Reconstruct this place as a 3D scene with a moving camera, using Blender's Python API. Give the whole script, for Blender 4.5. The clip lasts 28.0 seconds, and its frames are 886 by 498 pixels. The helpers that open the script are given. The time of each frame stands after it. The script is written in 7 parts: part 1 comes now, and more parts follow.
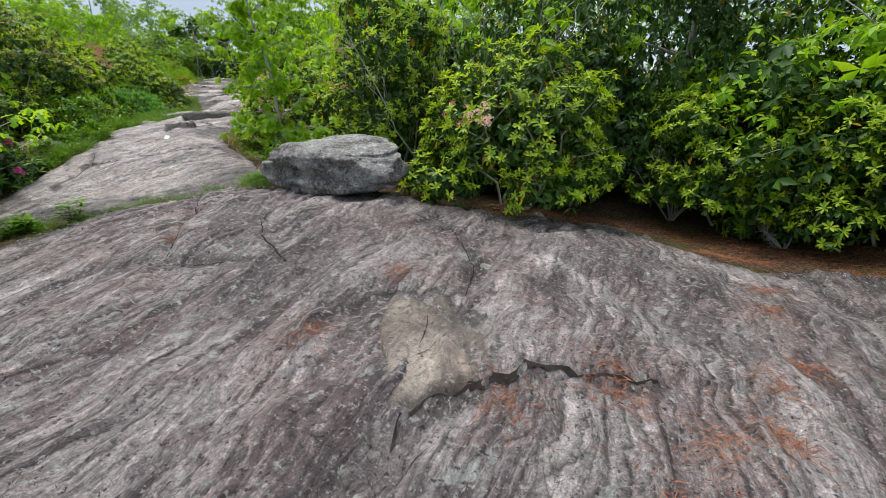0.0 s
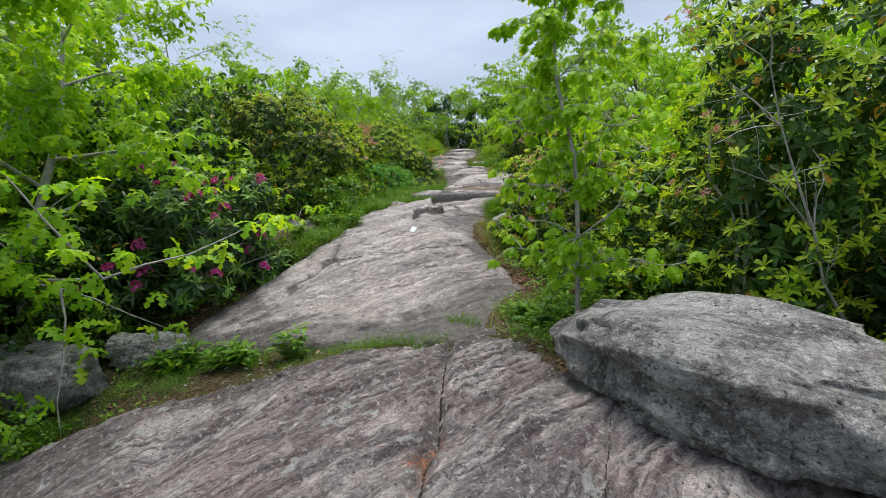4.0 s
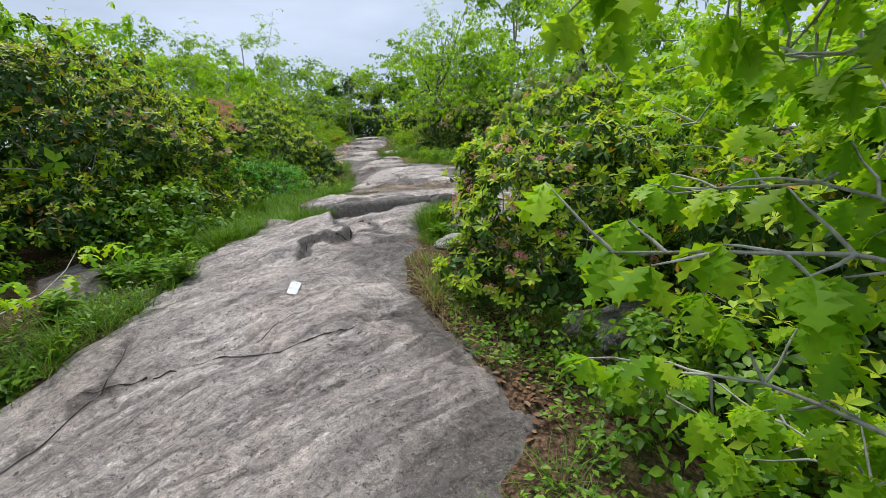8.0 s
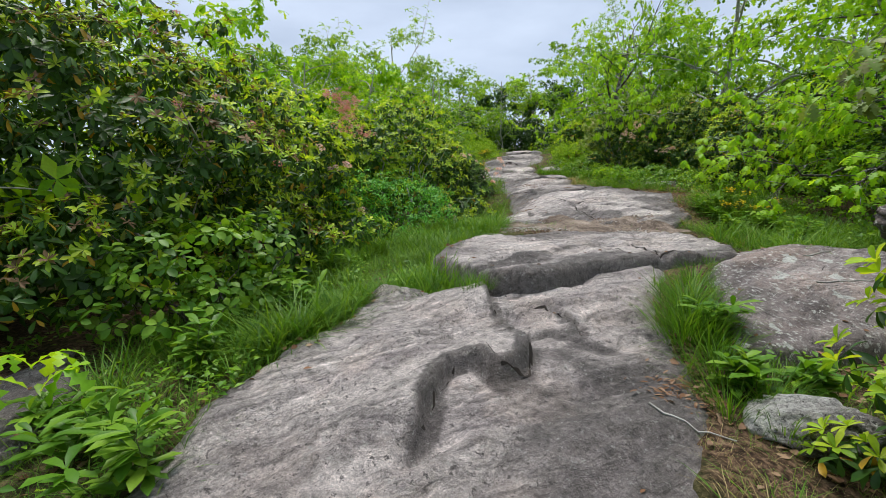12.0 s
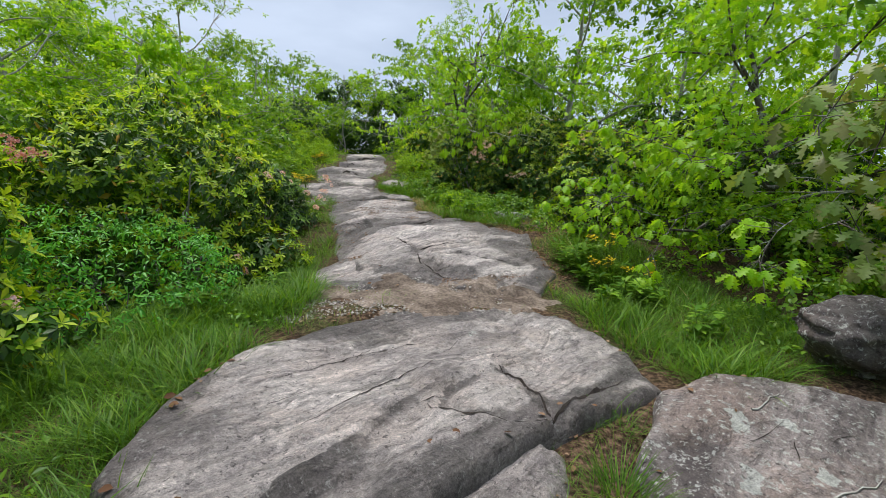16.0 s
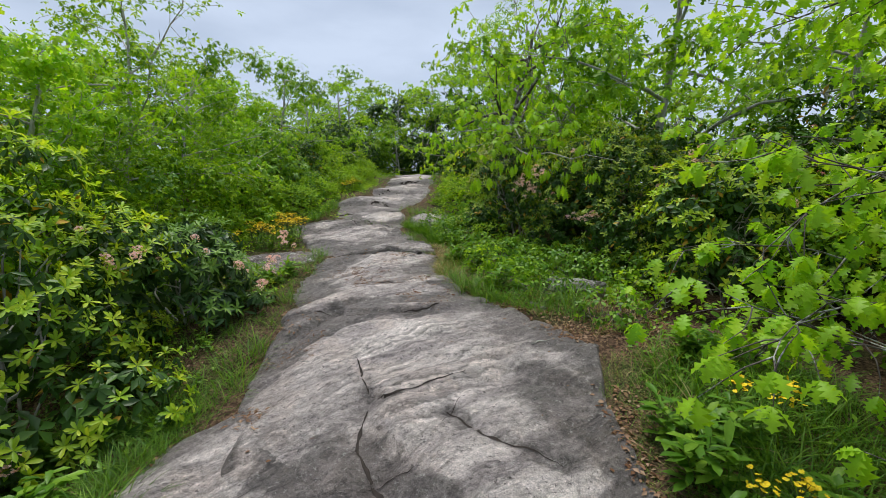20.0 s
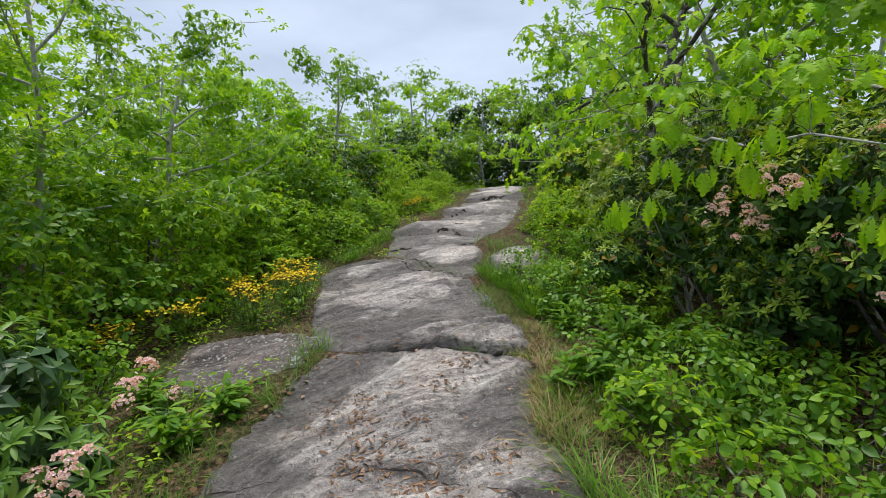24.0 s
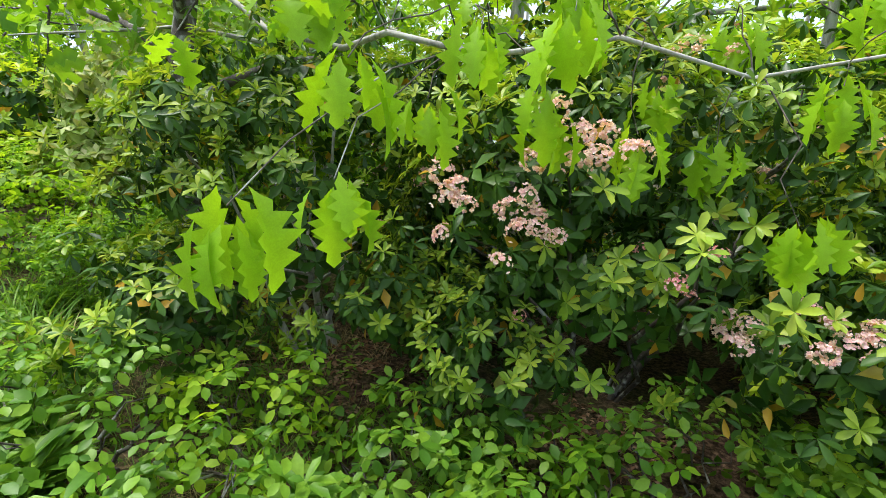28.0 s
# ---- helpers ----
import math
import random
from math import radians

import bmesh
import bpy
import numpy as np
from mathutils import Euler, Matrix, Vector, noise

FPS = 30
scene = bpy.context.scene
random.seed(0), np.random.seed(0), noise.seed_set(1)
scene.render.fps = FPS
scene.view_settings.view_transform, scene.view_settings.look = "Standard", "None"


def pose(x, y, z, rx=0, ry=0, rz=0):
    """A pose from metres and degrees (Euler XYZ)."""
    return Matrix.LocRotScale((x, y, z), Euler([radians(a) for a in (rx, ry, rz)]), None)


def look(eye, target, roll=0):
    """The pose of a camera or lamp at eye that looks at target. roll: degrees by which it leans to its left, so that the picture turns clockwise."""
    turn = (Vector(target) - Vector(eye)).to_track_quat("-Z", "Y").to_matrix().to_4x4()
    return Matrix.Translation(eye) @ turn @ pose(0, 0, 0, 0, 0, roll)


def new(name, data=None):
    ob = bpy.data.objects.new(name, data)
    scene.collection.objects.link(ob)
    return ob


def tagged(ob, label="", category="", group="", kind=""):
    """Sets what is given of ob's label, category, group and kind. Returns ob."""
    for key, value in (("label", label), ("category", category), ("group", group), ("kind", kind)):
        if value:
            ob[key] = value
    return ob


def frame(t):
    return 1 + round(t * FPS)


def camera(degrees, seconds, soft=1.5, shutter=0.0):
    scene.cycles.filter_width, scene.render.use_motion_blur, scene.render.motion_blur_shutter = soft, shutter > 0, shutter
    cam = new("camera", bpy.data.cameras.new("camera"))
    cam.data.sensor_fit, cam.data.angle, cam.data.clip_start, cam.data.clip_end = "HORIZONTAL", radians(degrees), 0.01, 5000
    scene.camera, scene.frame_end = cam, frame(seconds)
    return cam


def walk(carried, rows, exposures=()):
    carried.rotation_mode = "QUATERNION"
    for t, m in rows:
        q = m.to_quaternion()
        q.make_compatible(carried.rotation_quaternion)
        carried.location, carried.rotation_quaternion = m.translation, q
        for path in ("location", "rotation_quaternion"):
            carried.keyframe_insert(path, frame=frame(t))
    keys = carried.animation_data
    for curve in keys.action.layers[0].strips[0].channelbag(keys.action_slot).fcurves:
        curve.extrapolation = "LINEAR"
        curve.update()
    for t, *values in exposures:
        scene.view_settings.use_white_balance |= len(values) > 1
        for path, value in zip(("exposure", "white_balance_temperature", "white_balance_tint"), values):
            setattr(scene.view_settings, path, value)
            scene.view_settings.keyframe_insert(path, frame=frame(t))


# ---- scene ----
cam = camera(88.3, 28.0, soft=0.6)
PATH = [
    (0, (-0.006, 0.138, 1.385), (-0.036, 2.056, 0.819), -1.8),
    (0.4, (-0.138, 0.485, 1.519), (-0.504, 2.367, 0.95), -1.7),
    (0.5, (-0.21, 0.553, 1.537), (-0.626, 2.426, 0.971), -1.9),
    (1, (-0.568, 0.842, 1.742), (-1.141, 2.698, 1.265), -0.1),
    (1.5, (-0.712, 1.132, 1.75), (-1.401, 2.964, 1.34), -0.2),
    (2, (-0.855, 1.464, 1.771), (-1.661, 3.25, 1.371), 0.2),
    (2.5, (-1.152, 1.742, 1.793), (-1.917, 3.554, 1.433), 1.4),
    (3, (-1.378, 2.052, 1.858), (-2.106, 3.893, 1.572), 1.0),
    (3.5, (-1.529, 2.418, 1.898), (-2.353, 4.219, 1.615), 1.0),
    (5.5, (-2.308, 4.134, 1.824), (-3.273, 5.852, 1.481), -2.1),
    (6, (-2.628, 4.487, 1.899), (-3.479, 6.26, 1.538), -0.3),
    (6.5, (-2.768, 4.898, 1.917), (-3.548, 6.714, 1.606), -0.7),
    (7, (-2.952, 5.248, 1.927), (-3.753, 7.053, 1.615), -1.3),
    (7.5, (-3.184, 5.593, 2.016), (-3.849, 7.446, 1.661), -1.4),
    (8, (-3.213, 6.016, 2.048), (-3.758, 7.908, 1.7), -2.6),
    (8.5, (-3.377, 6.359, 2.072), (-3.929, 8.254, 1.751), -1.8),
    (9, (-3.525, 6.66, 2.149), (-3.991, 8.577, 1.821), -0.4),
    (9.5, (-3.599, 7.091, 2.059), (-4.191, 8.976, 1.752), -2.3),
    (10, (-3.774, 7.511, 2.013), (-4.584, 9.313, 1.7), -4.9),
    (10.5, (-4.06, 7.979, 1.93), (-4.917, 9.772, 1.706), -1.6),
    (11, (-4.324, 8.479, 1.897), (-5.322, 10.197, 1.666), -0.6),
    (11.5, (-4.65, 8.705, 2.059), (-5.839, 10.295, 1.82), -1.6),
    (12, (-4.878, 8.686, 2.245), (-5.958, 10.347, 1.972), -0.4),
    (12.5, (-4.897, 8.956, 2.263), (-5.771, 10.74, 2.029), -0.0),
    (14.5, (-5.247, 10.034, 2.673), (-5.97, 11.885, 2.45), -2.0),
    (15, (-5.287, 10.299, 2.765), (-5.941, 12.171, 2.507), -0.3),
    (15.5, (-5.45, 10.583, 2.778), (-6.001, 12.482, 2.48), 2.1),
    (16, (-5.515, 10.894, 2.815), (-5.997, 12.815, 2.533), 2.2),
    (16.5, (-5.513, 11.278, 2.864), (-6.003, 13.203, 2.629), 1.8),
    (17, (-5.651, 11.668, 2.852), (-6.076, 13.609, 2.627), 3.4),
    (17.5, (-5.659, 12.032, 2.926), (-5.992, 13.993, 2.712), 3.3),
    (18, (-5.612, 12.506, 2.964), (-5.953, 14.464, 2.739), 3.5),
    (18.5, (-5.679, 12.917, 2.992), (-6.017, 14.869, 2.717), 3.5),
    (19, (-5.754, 13.326, 3.152), (-6.085, 15.277, 2.863), 1.7),
    (19.5, (-5.638, 13.714, 3.229), (-6.203, 15.618, 2.999), 1.0),
    (20, (-5.663, 14.162, 3.365), (-6.463, 15.978, 3.121), 0.6),
    (20.5, (-5.839, 14.596, 3.436), (-6.735, 16.363, 3.163), 0.9),
    (22.5, (-6.458, 16.422, 3.385), (-7.505, 18.105, 3.123), 0.3),
    (23, (-6.703, 16.853, 3.434), (-7.909, 18.431, 3.202), -0.3),
    (23.5, (-7.062, 17.162, 3.528), (-8.234, 18.766, 3.302), -0.1),
    (24, (-7.222, 17.479, 3.603), (-8.369, 19.105, 3.403), -1.2),
    (24.5, (-7.367, 17.791, 3.704), (-8.586, 19.362, 3.483), -1.9),
    (25, (-7.645, 18.038, 3.688), (-8.774, 19.668, 3.428), -0.8),
    (25.5, (-7.878, 18.315, 3.665), (-8.877, 20.022, 3.364), -0.4),
    (26, (-8.005, 18.682, 3.614), (-8.833, 20.475, 3.303), 0.2),
    (26.5, (-8.1, 18.993, 3.617), (-8.507, 20.923, 3.282), 1.2),
    (27, (-8.238, 19.3, 3.673), (-8.112, 21.259, 3.288), 0.6),
    (27.5, (-8.214, 19.609, 3.649), (-7.718, 21.503, 3.239), -0.2),
    (28, (-8.051, 19.967, 3.664), (-7.313, 21.776, 3.235), -0.5),
]
walk(cam, [(t, look(eye, target, roll)) for t, eye, target, roll in PATH],
     exposures=((0, -0.05), (12, 0.0), (16, -0.05), (20, -0.12), (22, -0.05), (23.0, 0.0), (25.2, 0.05), (26.0, 0.3), (26.7, 0.45), (27.3, 0.7), (28, 1.0)))


# ---- sky and sun ----
SUN_ELEVATION, SUN_TURN = 75.0, 315.0


def build_sky():
    world = bpy.data.worlds.new("overcast_sky")
    scene.world = world
    world.use_nodes = True
    nt = world.node_tree
    nt.nodes.clear()
    out = nt.nodes.new("ShaderNodeOutputWorld")
    bg = nt.nodes.new("ShaderNodeBackground")
    sky = nt.nodes.new("ShaderNodeTexSky")
    sky.sky_type = "NISHITA"
    sky.sun_disc = False
    sky.sun_elevation = radians(SUN_ELEVATION)
    sky.sun_rotation = radians(SUN_TURN)
    sky.dust_density = 2.0
    coord = nt.nodes.new("ShaderNodeTexCoord")
    stretch = nt.nodes.new("ShaderNodeMapping")
    stretch.inputs["Scale"].default_value = (1.6, 1.6, 5.0)
    cloud = nt.nodes.new("ShaderNodeTexNoise")
    cloud.inputs["Scale"].default_value = 1.6
    cloud.inputs["Detail"].default_value = 6.0
    ramp = nt.nodes.new("ShaderNodeValToRGB")
    ramp.color_ramp.elements[0].position, ramp.color_ramp.elements[1].position = 0.30, 0.66
    ramp.color_ramp.elements[0].color = (0.55, 0.55, 0.55, 1)
    ramp.color_ramp.elements[1].color = (0.98, 0.98, 0.98, 1)
    mix = nt.nodes.new("ShaderNodeMix")
    mix.data_type = "RGBA"
    mix.inputs["B"].default_value = (7.9, 9.2, 11.5, 1)
    bg.inputs["Strength"].default_value = 0.088
    nt.links.new(coord.outputs["Generated"], stretch.inputs["Vector"])
    nt.links.new(stretch.outputs["Vector"], cloud.inputs["Vector"])
    nt.links.new(cloud.outputs["Fac"], ramp.inputs["Fac"])
    nt.links.new(ramp.outputs["Color"], mix.inputs["Factor"])
    nt.links.new(sky.outputs["Color"], mix.inputs["A"])
    nt.links.new(mix.outputs["Result"], bg.inputs["Color"])
    nt.links.new(bg.outputs["Background"], out.inputs["Surface"])
    lamp = bpy.data.lights.new("sun", "SUN")
    lamp.energy, lamp.angle, lamp.color = 4.4, radians(30), (1.0, 0.96, 0.90)
    a, e = radians(SUN_TURN), radians(SUN_ELEVATION)
    way = Vector((math.sin(a) * math.cos(e), math.cos(a) * math.cos(e), math.sin(e)))
    new("sun", lamp).matrix_world = look(way * 60, (0, 0, 0))


build_sky()


# ---- materials ----
def shader(name):
    m = bpy.data.materials.new(name)
    m.use_nodes = True
    m.node_tree.nodes.clear()
    return m, m.node_tree


def node(nt, kind, **values):
    n = nt.nodes.new("ShaderNode" + kind)
    for key, value in values.items():
        n.inputs[key.replace("_", " ")].default_value = value
    return n


def noise_of(nt, vector, scale, detail=4.0, rough=0.55, warp=0.0):
    n = node(nt, "TexNoise", Scale=scale, Detail=detail, Roughness=rough, Distortion=warp)
    nt.links.new(vector, n.inputs["Vector"])
    return n.outputs["Fac"]


def steps(nt, fac, *stops):
    r = node(nt, "ValToRGB")
    while len(r.color_ramp.elements) < len(stops):
        r.color_ramp.elements.new(0.5)
    for el, (pos, col) in zip(r.color_ramp.elements, stops):
        el.position = pos
        el.color = (*col, 1) if len(col) == 3 else col
    nt.links.new(fac, r.inputs["Fac"])
    return r.outputs["Color"]


def grey(v):
    return (v, v, v)


def blend(nt, fac, a, b, mode="MIX"):
    m = node(nt, "Mix")
    m.data_type, m.blend_type = "RGBA", mode
    for sock, value in (("Factor", fac), ("A", a), ("B", b)):
        target = [i for i in m.inputs if i.name == sock and (i.type == "RGBA" or sock == "Factor" and i.type == "VALUE")][0]
        if isinstance(value, (tuple, float, int)):
            target.default_value = value if not isinstance(value, tuple) else (*value, 1)
        else:
            nt.links.new(value, target)
    return [o for o in m.outputs if o.type == "RGBA"][0]


def finish(nt, color, rough=0.85, bump=None, strength=0.4, distance=0.02, spec=0.3):
    p = node(nt, "BsdfPrincipled")
    p.inputs["Specular IOR Level"].default_value = spec
    for sock, value in (("Base Color", color), ("Roughness", rough)):
        if isinstance(value, (int, float)):
            p.inputs[sock].default_value = value
        elif isinstance(value, tuple):
            p.inputs[sock].default_value = (*value, 1)
        else:
            nt.links.new(value, p.inputs[sock])
    if bump is not None:
        b = node(nt, "Bump", Strength=strength, Distance=distance)
        nt.links.new(bump, b.inputs["Height"])
        nt.links.new(b.outputs["Normal"], p.inputs["Normal"])
    out = node(nt, "OutputMaterial")
    nt.links.new(p.outputs["BSDF"], out.inputs["Surface"])
    return p


def place(nt, scale=(1, 1, 1), turn=0.0):
    c = node(nt, "TexCoord")
    m = node(nt, "Mapping")
    m.inputs["Scale"].default_value = scale
    m.inputs["Rotation"].default_value = (0, 0, radians(turn))
    nt.links.new(c.outputs["Object"], m.inputs["Vector"])
    return m.outputs["Vector"]


def rock_material(name, light, dark, lichen=0.5, stain=0.5, turn=20.0, tint=(0.30, 0.25, 0.22), ripple=0.8, coarse=9.0, slim=0.22, sheets=7.0, crust_shade=0.42, grit=0.5, gloss=0.8):
    """Weathered gneiss: curved rippled sheets with shaded undersides and bright crests painted in, dark crusts, warm
    stains, pits and pale lichen.
    """
    m, nt = shader(name)
    v = place(nt)

    def calc(kind, a, c=None, d=None):
        n = node(nt, "Math")
        n.operation = kind
        for sock, value in zip(n.inputs, (a, c, d)):
            if isinstance(value, (int, float)):
                sock.default_value = value
            elif value is not None:
                nt.links.new(value, sock)
        return n.outputs["Value"]

    def bent(vector, scale, reach):
        n = node(nt, "TexNoise", Scale=scale, Detail=3.0, Roughness=0.5)
        nt.links.new(vector, n.inputs["Vector"])
        k = node(nt, "VectorMath")
        k.operation = "MULTIPLY_ADD"
        nt.links.new(n.outputs["Color"], k.inputs[0])
        k.inputs[1].default_value = (reach, reach, reach * 0.3)
        nt.links.new(vector, k.inputs[2])
        return k.outputs["Vector"]

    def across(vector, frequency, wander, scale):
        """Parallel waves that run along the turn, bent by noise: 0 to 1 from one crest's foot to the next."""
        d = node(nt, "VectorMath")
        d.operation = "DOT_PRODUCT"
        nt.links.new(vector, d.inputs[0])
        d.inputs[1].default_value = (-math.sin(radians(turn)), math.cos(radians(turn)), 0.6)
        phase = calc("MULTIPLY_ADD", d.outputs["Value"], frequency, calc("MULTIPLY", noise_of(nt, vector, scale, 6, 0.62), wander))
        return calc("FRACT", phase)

    turned = node(nt, "Mapping")
    turned.inputs["Rotation"].default_value = (0, 0, -radians(turn))
    nt.links.new(bent(v, 1.1, 0.5), turned.inputs["Vector"])
    drawn = node(nt, "Mapping")
    drawn.inputs["Scale"].default_value = (coarse * slim, coarse, coarse * 0.5)
    nt.links.new(turned.outputs["Vector"], drawn.inputs["Vector"])
    band = drawn.outputs["Vector"]
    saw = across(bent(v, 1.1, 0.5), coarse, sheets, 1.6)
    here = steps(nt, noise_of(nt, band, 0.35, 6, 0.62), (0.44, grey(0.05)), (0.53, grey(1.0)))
    # light and shade of the ripples in colour: dark foot, bright crest
    lip_shade = steps(nt, saw, (0.0, grey(0.30)), (0.10, grey(0.34)), (0.30, grey(0.80)), (0.60, grey(1.0)), (0.88, grey(1.30)), (0.97, grey(0.7)))
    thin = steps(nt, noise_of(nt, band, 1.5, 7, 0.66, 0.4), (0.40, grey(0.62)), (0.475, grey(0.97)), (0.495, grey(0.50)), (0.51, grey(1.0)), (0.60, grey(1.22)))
    blend_vec = bent(band, 0.8, 0.5)
    fine = noise_of(nt, v, 110.0, 4, 0.75)
    rough = noise_of(nt, v, 19.0, 8, 0.74, 0.3)
    mid = noise_of(nt, blend_vec, 0.55, 7, 0.62, 0.3)
    middle = tuple(0.4 * p + 0.6 * q for p, q in zip(dark, light))
    color = steps(nt, mid, (0.40, dark), (0.48, middle), (0.57, light))
    warm = noise_of(nt, v, 1.5, 9, 0.70, 0.4)
    color = blend(nt, steps(nt, warm, (0.50, grey(0.0)), (0.56, grey(0.65))), color, tint)
    # trodden pale middle, crusted dark rims; shade of hollows and faces painted in
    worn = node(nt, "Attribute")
    worn.attribute_name = "wear_shade"
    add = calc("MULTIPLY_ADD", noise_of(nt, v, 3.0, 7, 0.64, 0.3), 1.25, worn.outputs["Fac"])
    zone = steps(nt, calc("MULTIPLY", add, 0.5), (0.44, grey(crust_shade)), (0.50, grey(0.35 + 0.65 * crust_shade)), (0.55, grey(0.95)), (0.72, grey(1.15)))
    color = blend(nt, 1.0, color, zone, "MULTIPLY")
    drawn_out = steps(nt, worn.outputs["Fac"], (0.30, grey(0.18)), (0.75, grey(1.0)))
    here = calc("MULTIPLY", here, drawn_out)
    color = blend(nt, calc("MULTIPLY", here, ripple), color, lip_shade, "MULTIPLY")
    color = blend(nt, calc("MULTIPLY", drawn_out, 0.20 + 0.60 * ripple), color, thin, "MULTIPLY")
    stains = steps(nt, noise_of(nt, bent(v, 3.0, 0.3), 0.8, 9, 0.68, 0.6), (0.50, grey(0.0)), (0.56, grey(stain)))
    color = blend(nt, stains, color, tuple(0.8 * c for c in dark))
    pocks = steps(nt, rough, (0.36, grey(0.45)), (0.44, grey(0.92)), (0.54, grey(1.06)), (0.62, grey(1.35)))
    color = blend(nt, grit, color, pocks, "MULTIPLY")
    grain = steps(nt, fine, (0.38, grey(0.66)), (0.50, grey(1.0)), (0.62, grey(1.42)))
    color = blend(nt, grit, color, grain, "MULTIPLY")
    # pale crusts of lichen, in blots and in fine specks
    cell = node(nt, "TexVoronoi", Scale=3.6, Randomness=1.0)
    nt.links.new(bent(bent(v, 7.0, 0.35), 24.0, 0.07), cell.inputs["Vector"])
    blot = steps(nt, cell.outputs["Distance"], (0.07 + 0.16 * lichen, grey(0.9)), (0.085 + 0.165 * lichen, grey(0.0)))
    where = steps(nt, noise_of(nt, v, 0.8, 4, 0.6), (0.62 - 0.20 * lichen, grey(0.0)), (0.66 - 0.17 * lichen, grey(1.0)))
    mask = blend(nt, 1.0, blot, where, "MULTIPLY")
    color = blend(nt, mask, color, blend(nt, 0.75, blend(nt, 0.7, (0.50, 0.51, 0.475), pocks, "MULTIPLY"), grain, "MULTIPLY"))
    speck = steps(nt, noise_of(nt, v, 26.0, 8, 0.78), (0.595 - 0.05 * lichen, grey(0.0)), (0.615 - 0.05 * lichen, grey(0.9 * min(1.0, lichen + 0.35))))
    color = blend(nt, speck, color, (0.60, 0.60, 0.56))
    knob = node(nt, "TexVoronoi", Scale=34.0, Randomness=1.0)
    nt.links.new(bent(v, 9.0, 0.12), knob.inputs["Vector"])
    knobs = steps(nt, knob.outputs["Distance"], (0.0, grey(1.16)), (0.35, grey(1.02)), (0.62, grey(0.70)))
    rugged = steps(nt, noise_of(nt, v, 2.2, 5, 0.6), (0.42, grey(0.1)), (0.60, grey(0.85)))
    color = blend(nt, calc("MULTIPLY", rugged, grit), color, knobs, "MULTIPLY")
    chip = steps(nt, noise_of(nt, bent(band, 1.6, 0.5), 3.2, 7, 0.7), (0.40, grey(0.52)), (0.445, grey(1.0)), (0.56, grey(1.0)), (0.61, grey(1.28)))
    color = blend(nt, 0.8 * grit, color, chip, "MULTIPLY")
    pit = steps(nt, noise_of(nt, v, 32.0, 6, 0.72), (0.38, grey(0.9)), (0.41, grey(0.0)))
    color = blend(nt, calc("MULTIPLY", pit, min(1.0, 1.3 * grit)), color, tuple(0.25 * c for c in dark))
    height = calc("MULTIPLY", blend(nt, 0.0, saw, saw), here)
    relief = calc("MULTIPLY_ADD", height, 0.9 * ripple, calc("MULTIPLY_ADD", thin, 0.25 * ripple, calc("MULTIPLY_ADD", rough, 1.3 * grit, calc("MULTIPLY_ADD", chip, 0.35 * grit, calc("MULTIPLY", fine, 0.3 * grit)))))
    finish(nt, color, gloss, relief, 1.0, 0.055, 0.35)
    return m


def leaf_material(name, a, b, c, rough=0.45, shine=0.35, glow=0.35, old=None):
    """Leaf green that varies from leaf to leaf between three tones; light passes through it in part."""
    m, nt = shader(name)
    g = node(nt, "NewGeometry")
    color = steps(nt, g.outputs["Random Per Island"], (0.0, a), (0.5, b), (1.0, c))
    if old:
        color = blend(nt, steps(nt, g.outputs["Random Per Island"], (0.965, grey(0.0)), (0.975, grey(1.0))), color, old)
    v = place(nt)
    color = blend(nt, 0.6, color, steps(nt, noise_of(nt, v, 1.7, 3), (0.3, grey(0.62)), (0.7, grey(1.25))), "MULTIPLY")
    color = blend(nt, 0.35, color, steps(nt, noise_of(nt, v, 60.0, 3), (0.3, grey(0.7)), (0.7, grey(1.2))), "MULTIPLY")
    p = node(nt, "BsdfPrincipled", Roughness=rough)
    p.inputs["Specular IOR Level"].default_value = shine
    nt.links.new(color, p.inputs["Base Color"])
    t = node(nt, "BsdfTranslucent")
    nt.links.new(blend(nt, 1.0, color, (1.42, 1.3, 0.55), "MULTIPLY"), t.inputs["Color"])
    mix = node(nt, "MixShader", Fac=glow)
    nt.links.new(p.outputs["BSDF"], mix.inputs[1])
    nt.links.new(t.outputs["BSDF"], mix.inputs[2])
    out = node(nt, "OutputMaterial")
    nt.links.new(mix.outputs["Shader"], out.inputs["Surface"])
    return m


def bark_material(name, light, dark):
    m, nt = shader(name)
    v = place(nt, (1, 1, 0.3))
    n = noise_of(nt, v, 26.0, 5, 0.65)
    blots = noise_of(nt, place(nt), 9.0, 4, 0.6)
    color = steps(nt, n, (0.32, dark), (0.68, light))
    color = blend(nt, steps(nt, blots, (0.54, grey(0.0)), (0.62, grey(0.7))), color, (0.42, 0.43, 0.39))
    finish(nt, color, 0.9, n, 0.6, 0.01)
    return m


def plain_material(name, a, b, scale=20.0, rough=0.8, island=False):
    m, nt = shader(name)
    if island:
        fac = node(nt, "NewGeometry").outputs["Random Per Island"]
    else:
        fac = noise_of(nt, place(nt), scale, 4, 0.6)
    finish(nt, steps(nt, fac, (0.25, a), (0.75, b)), rough)
    return m


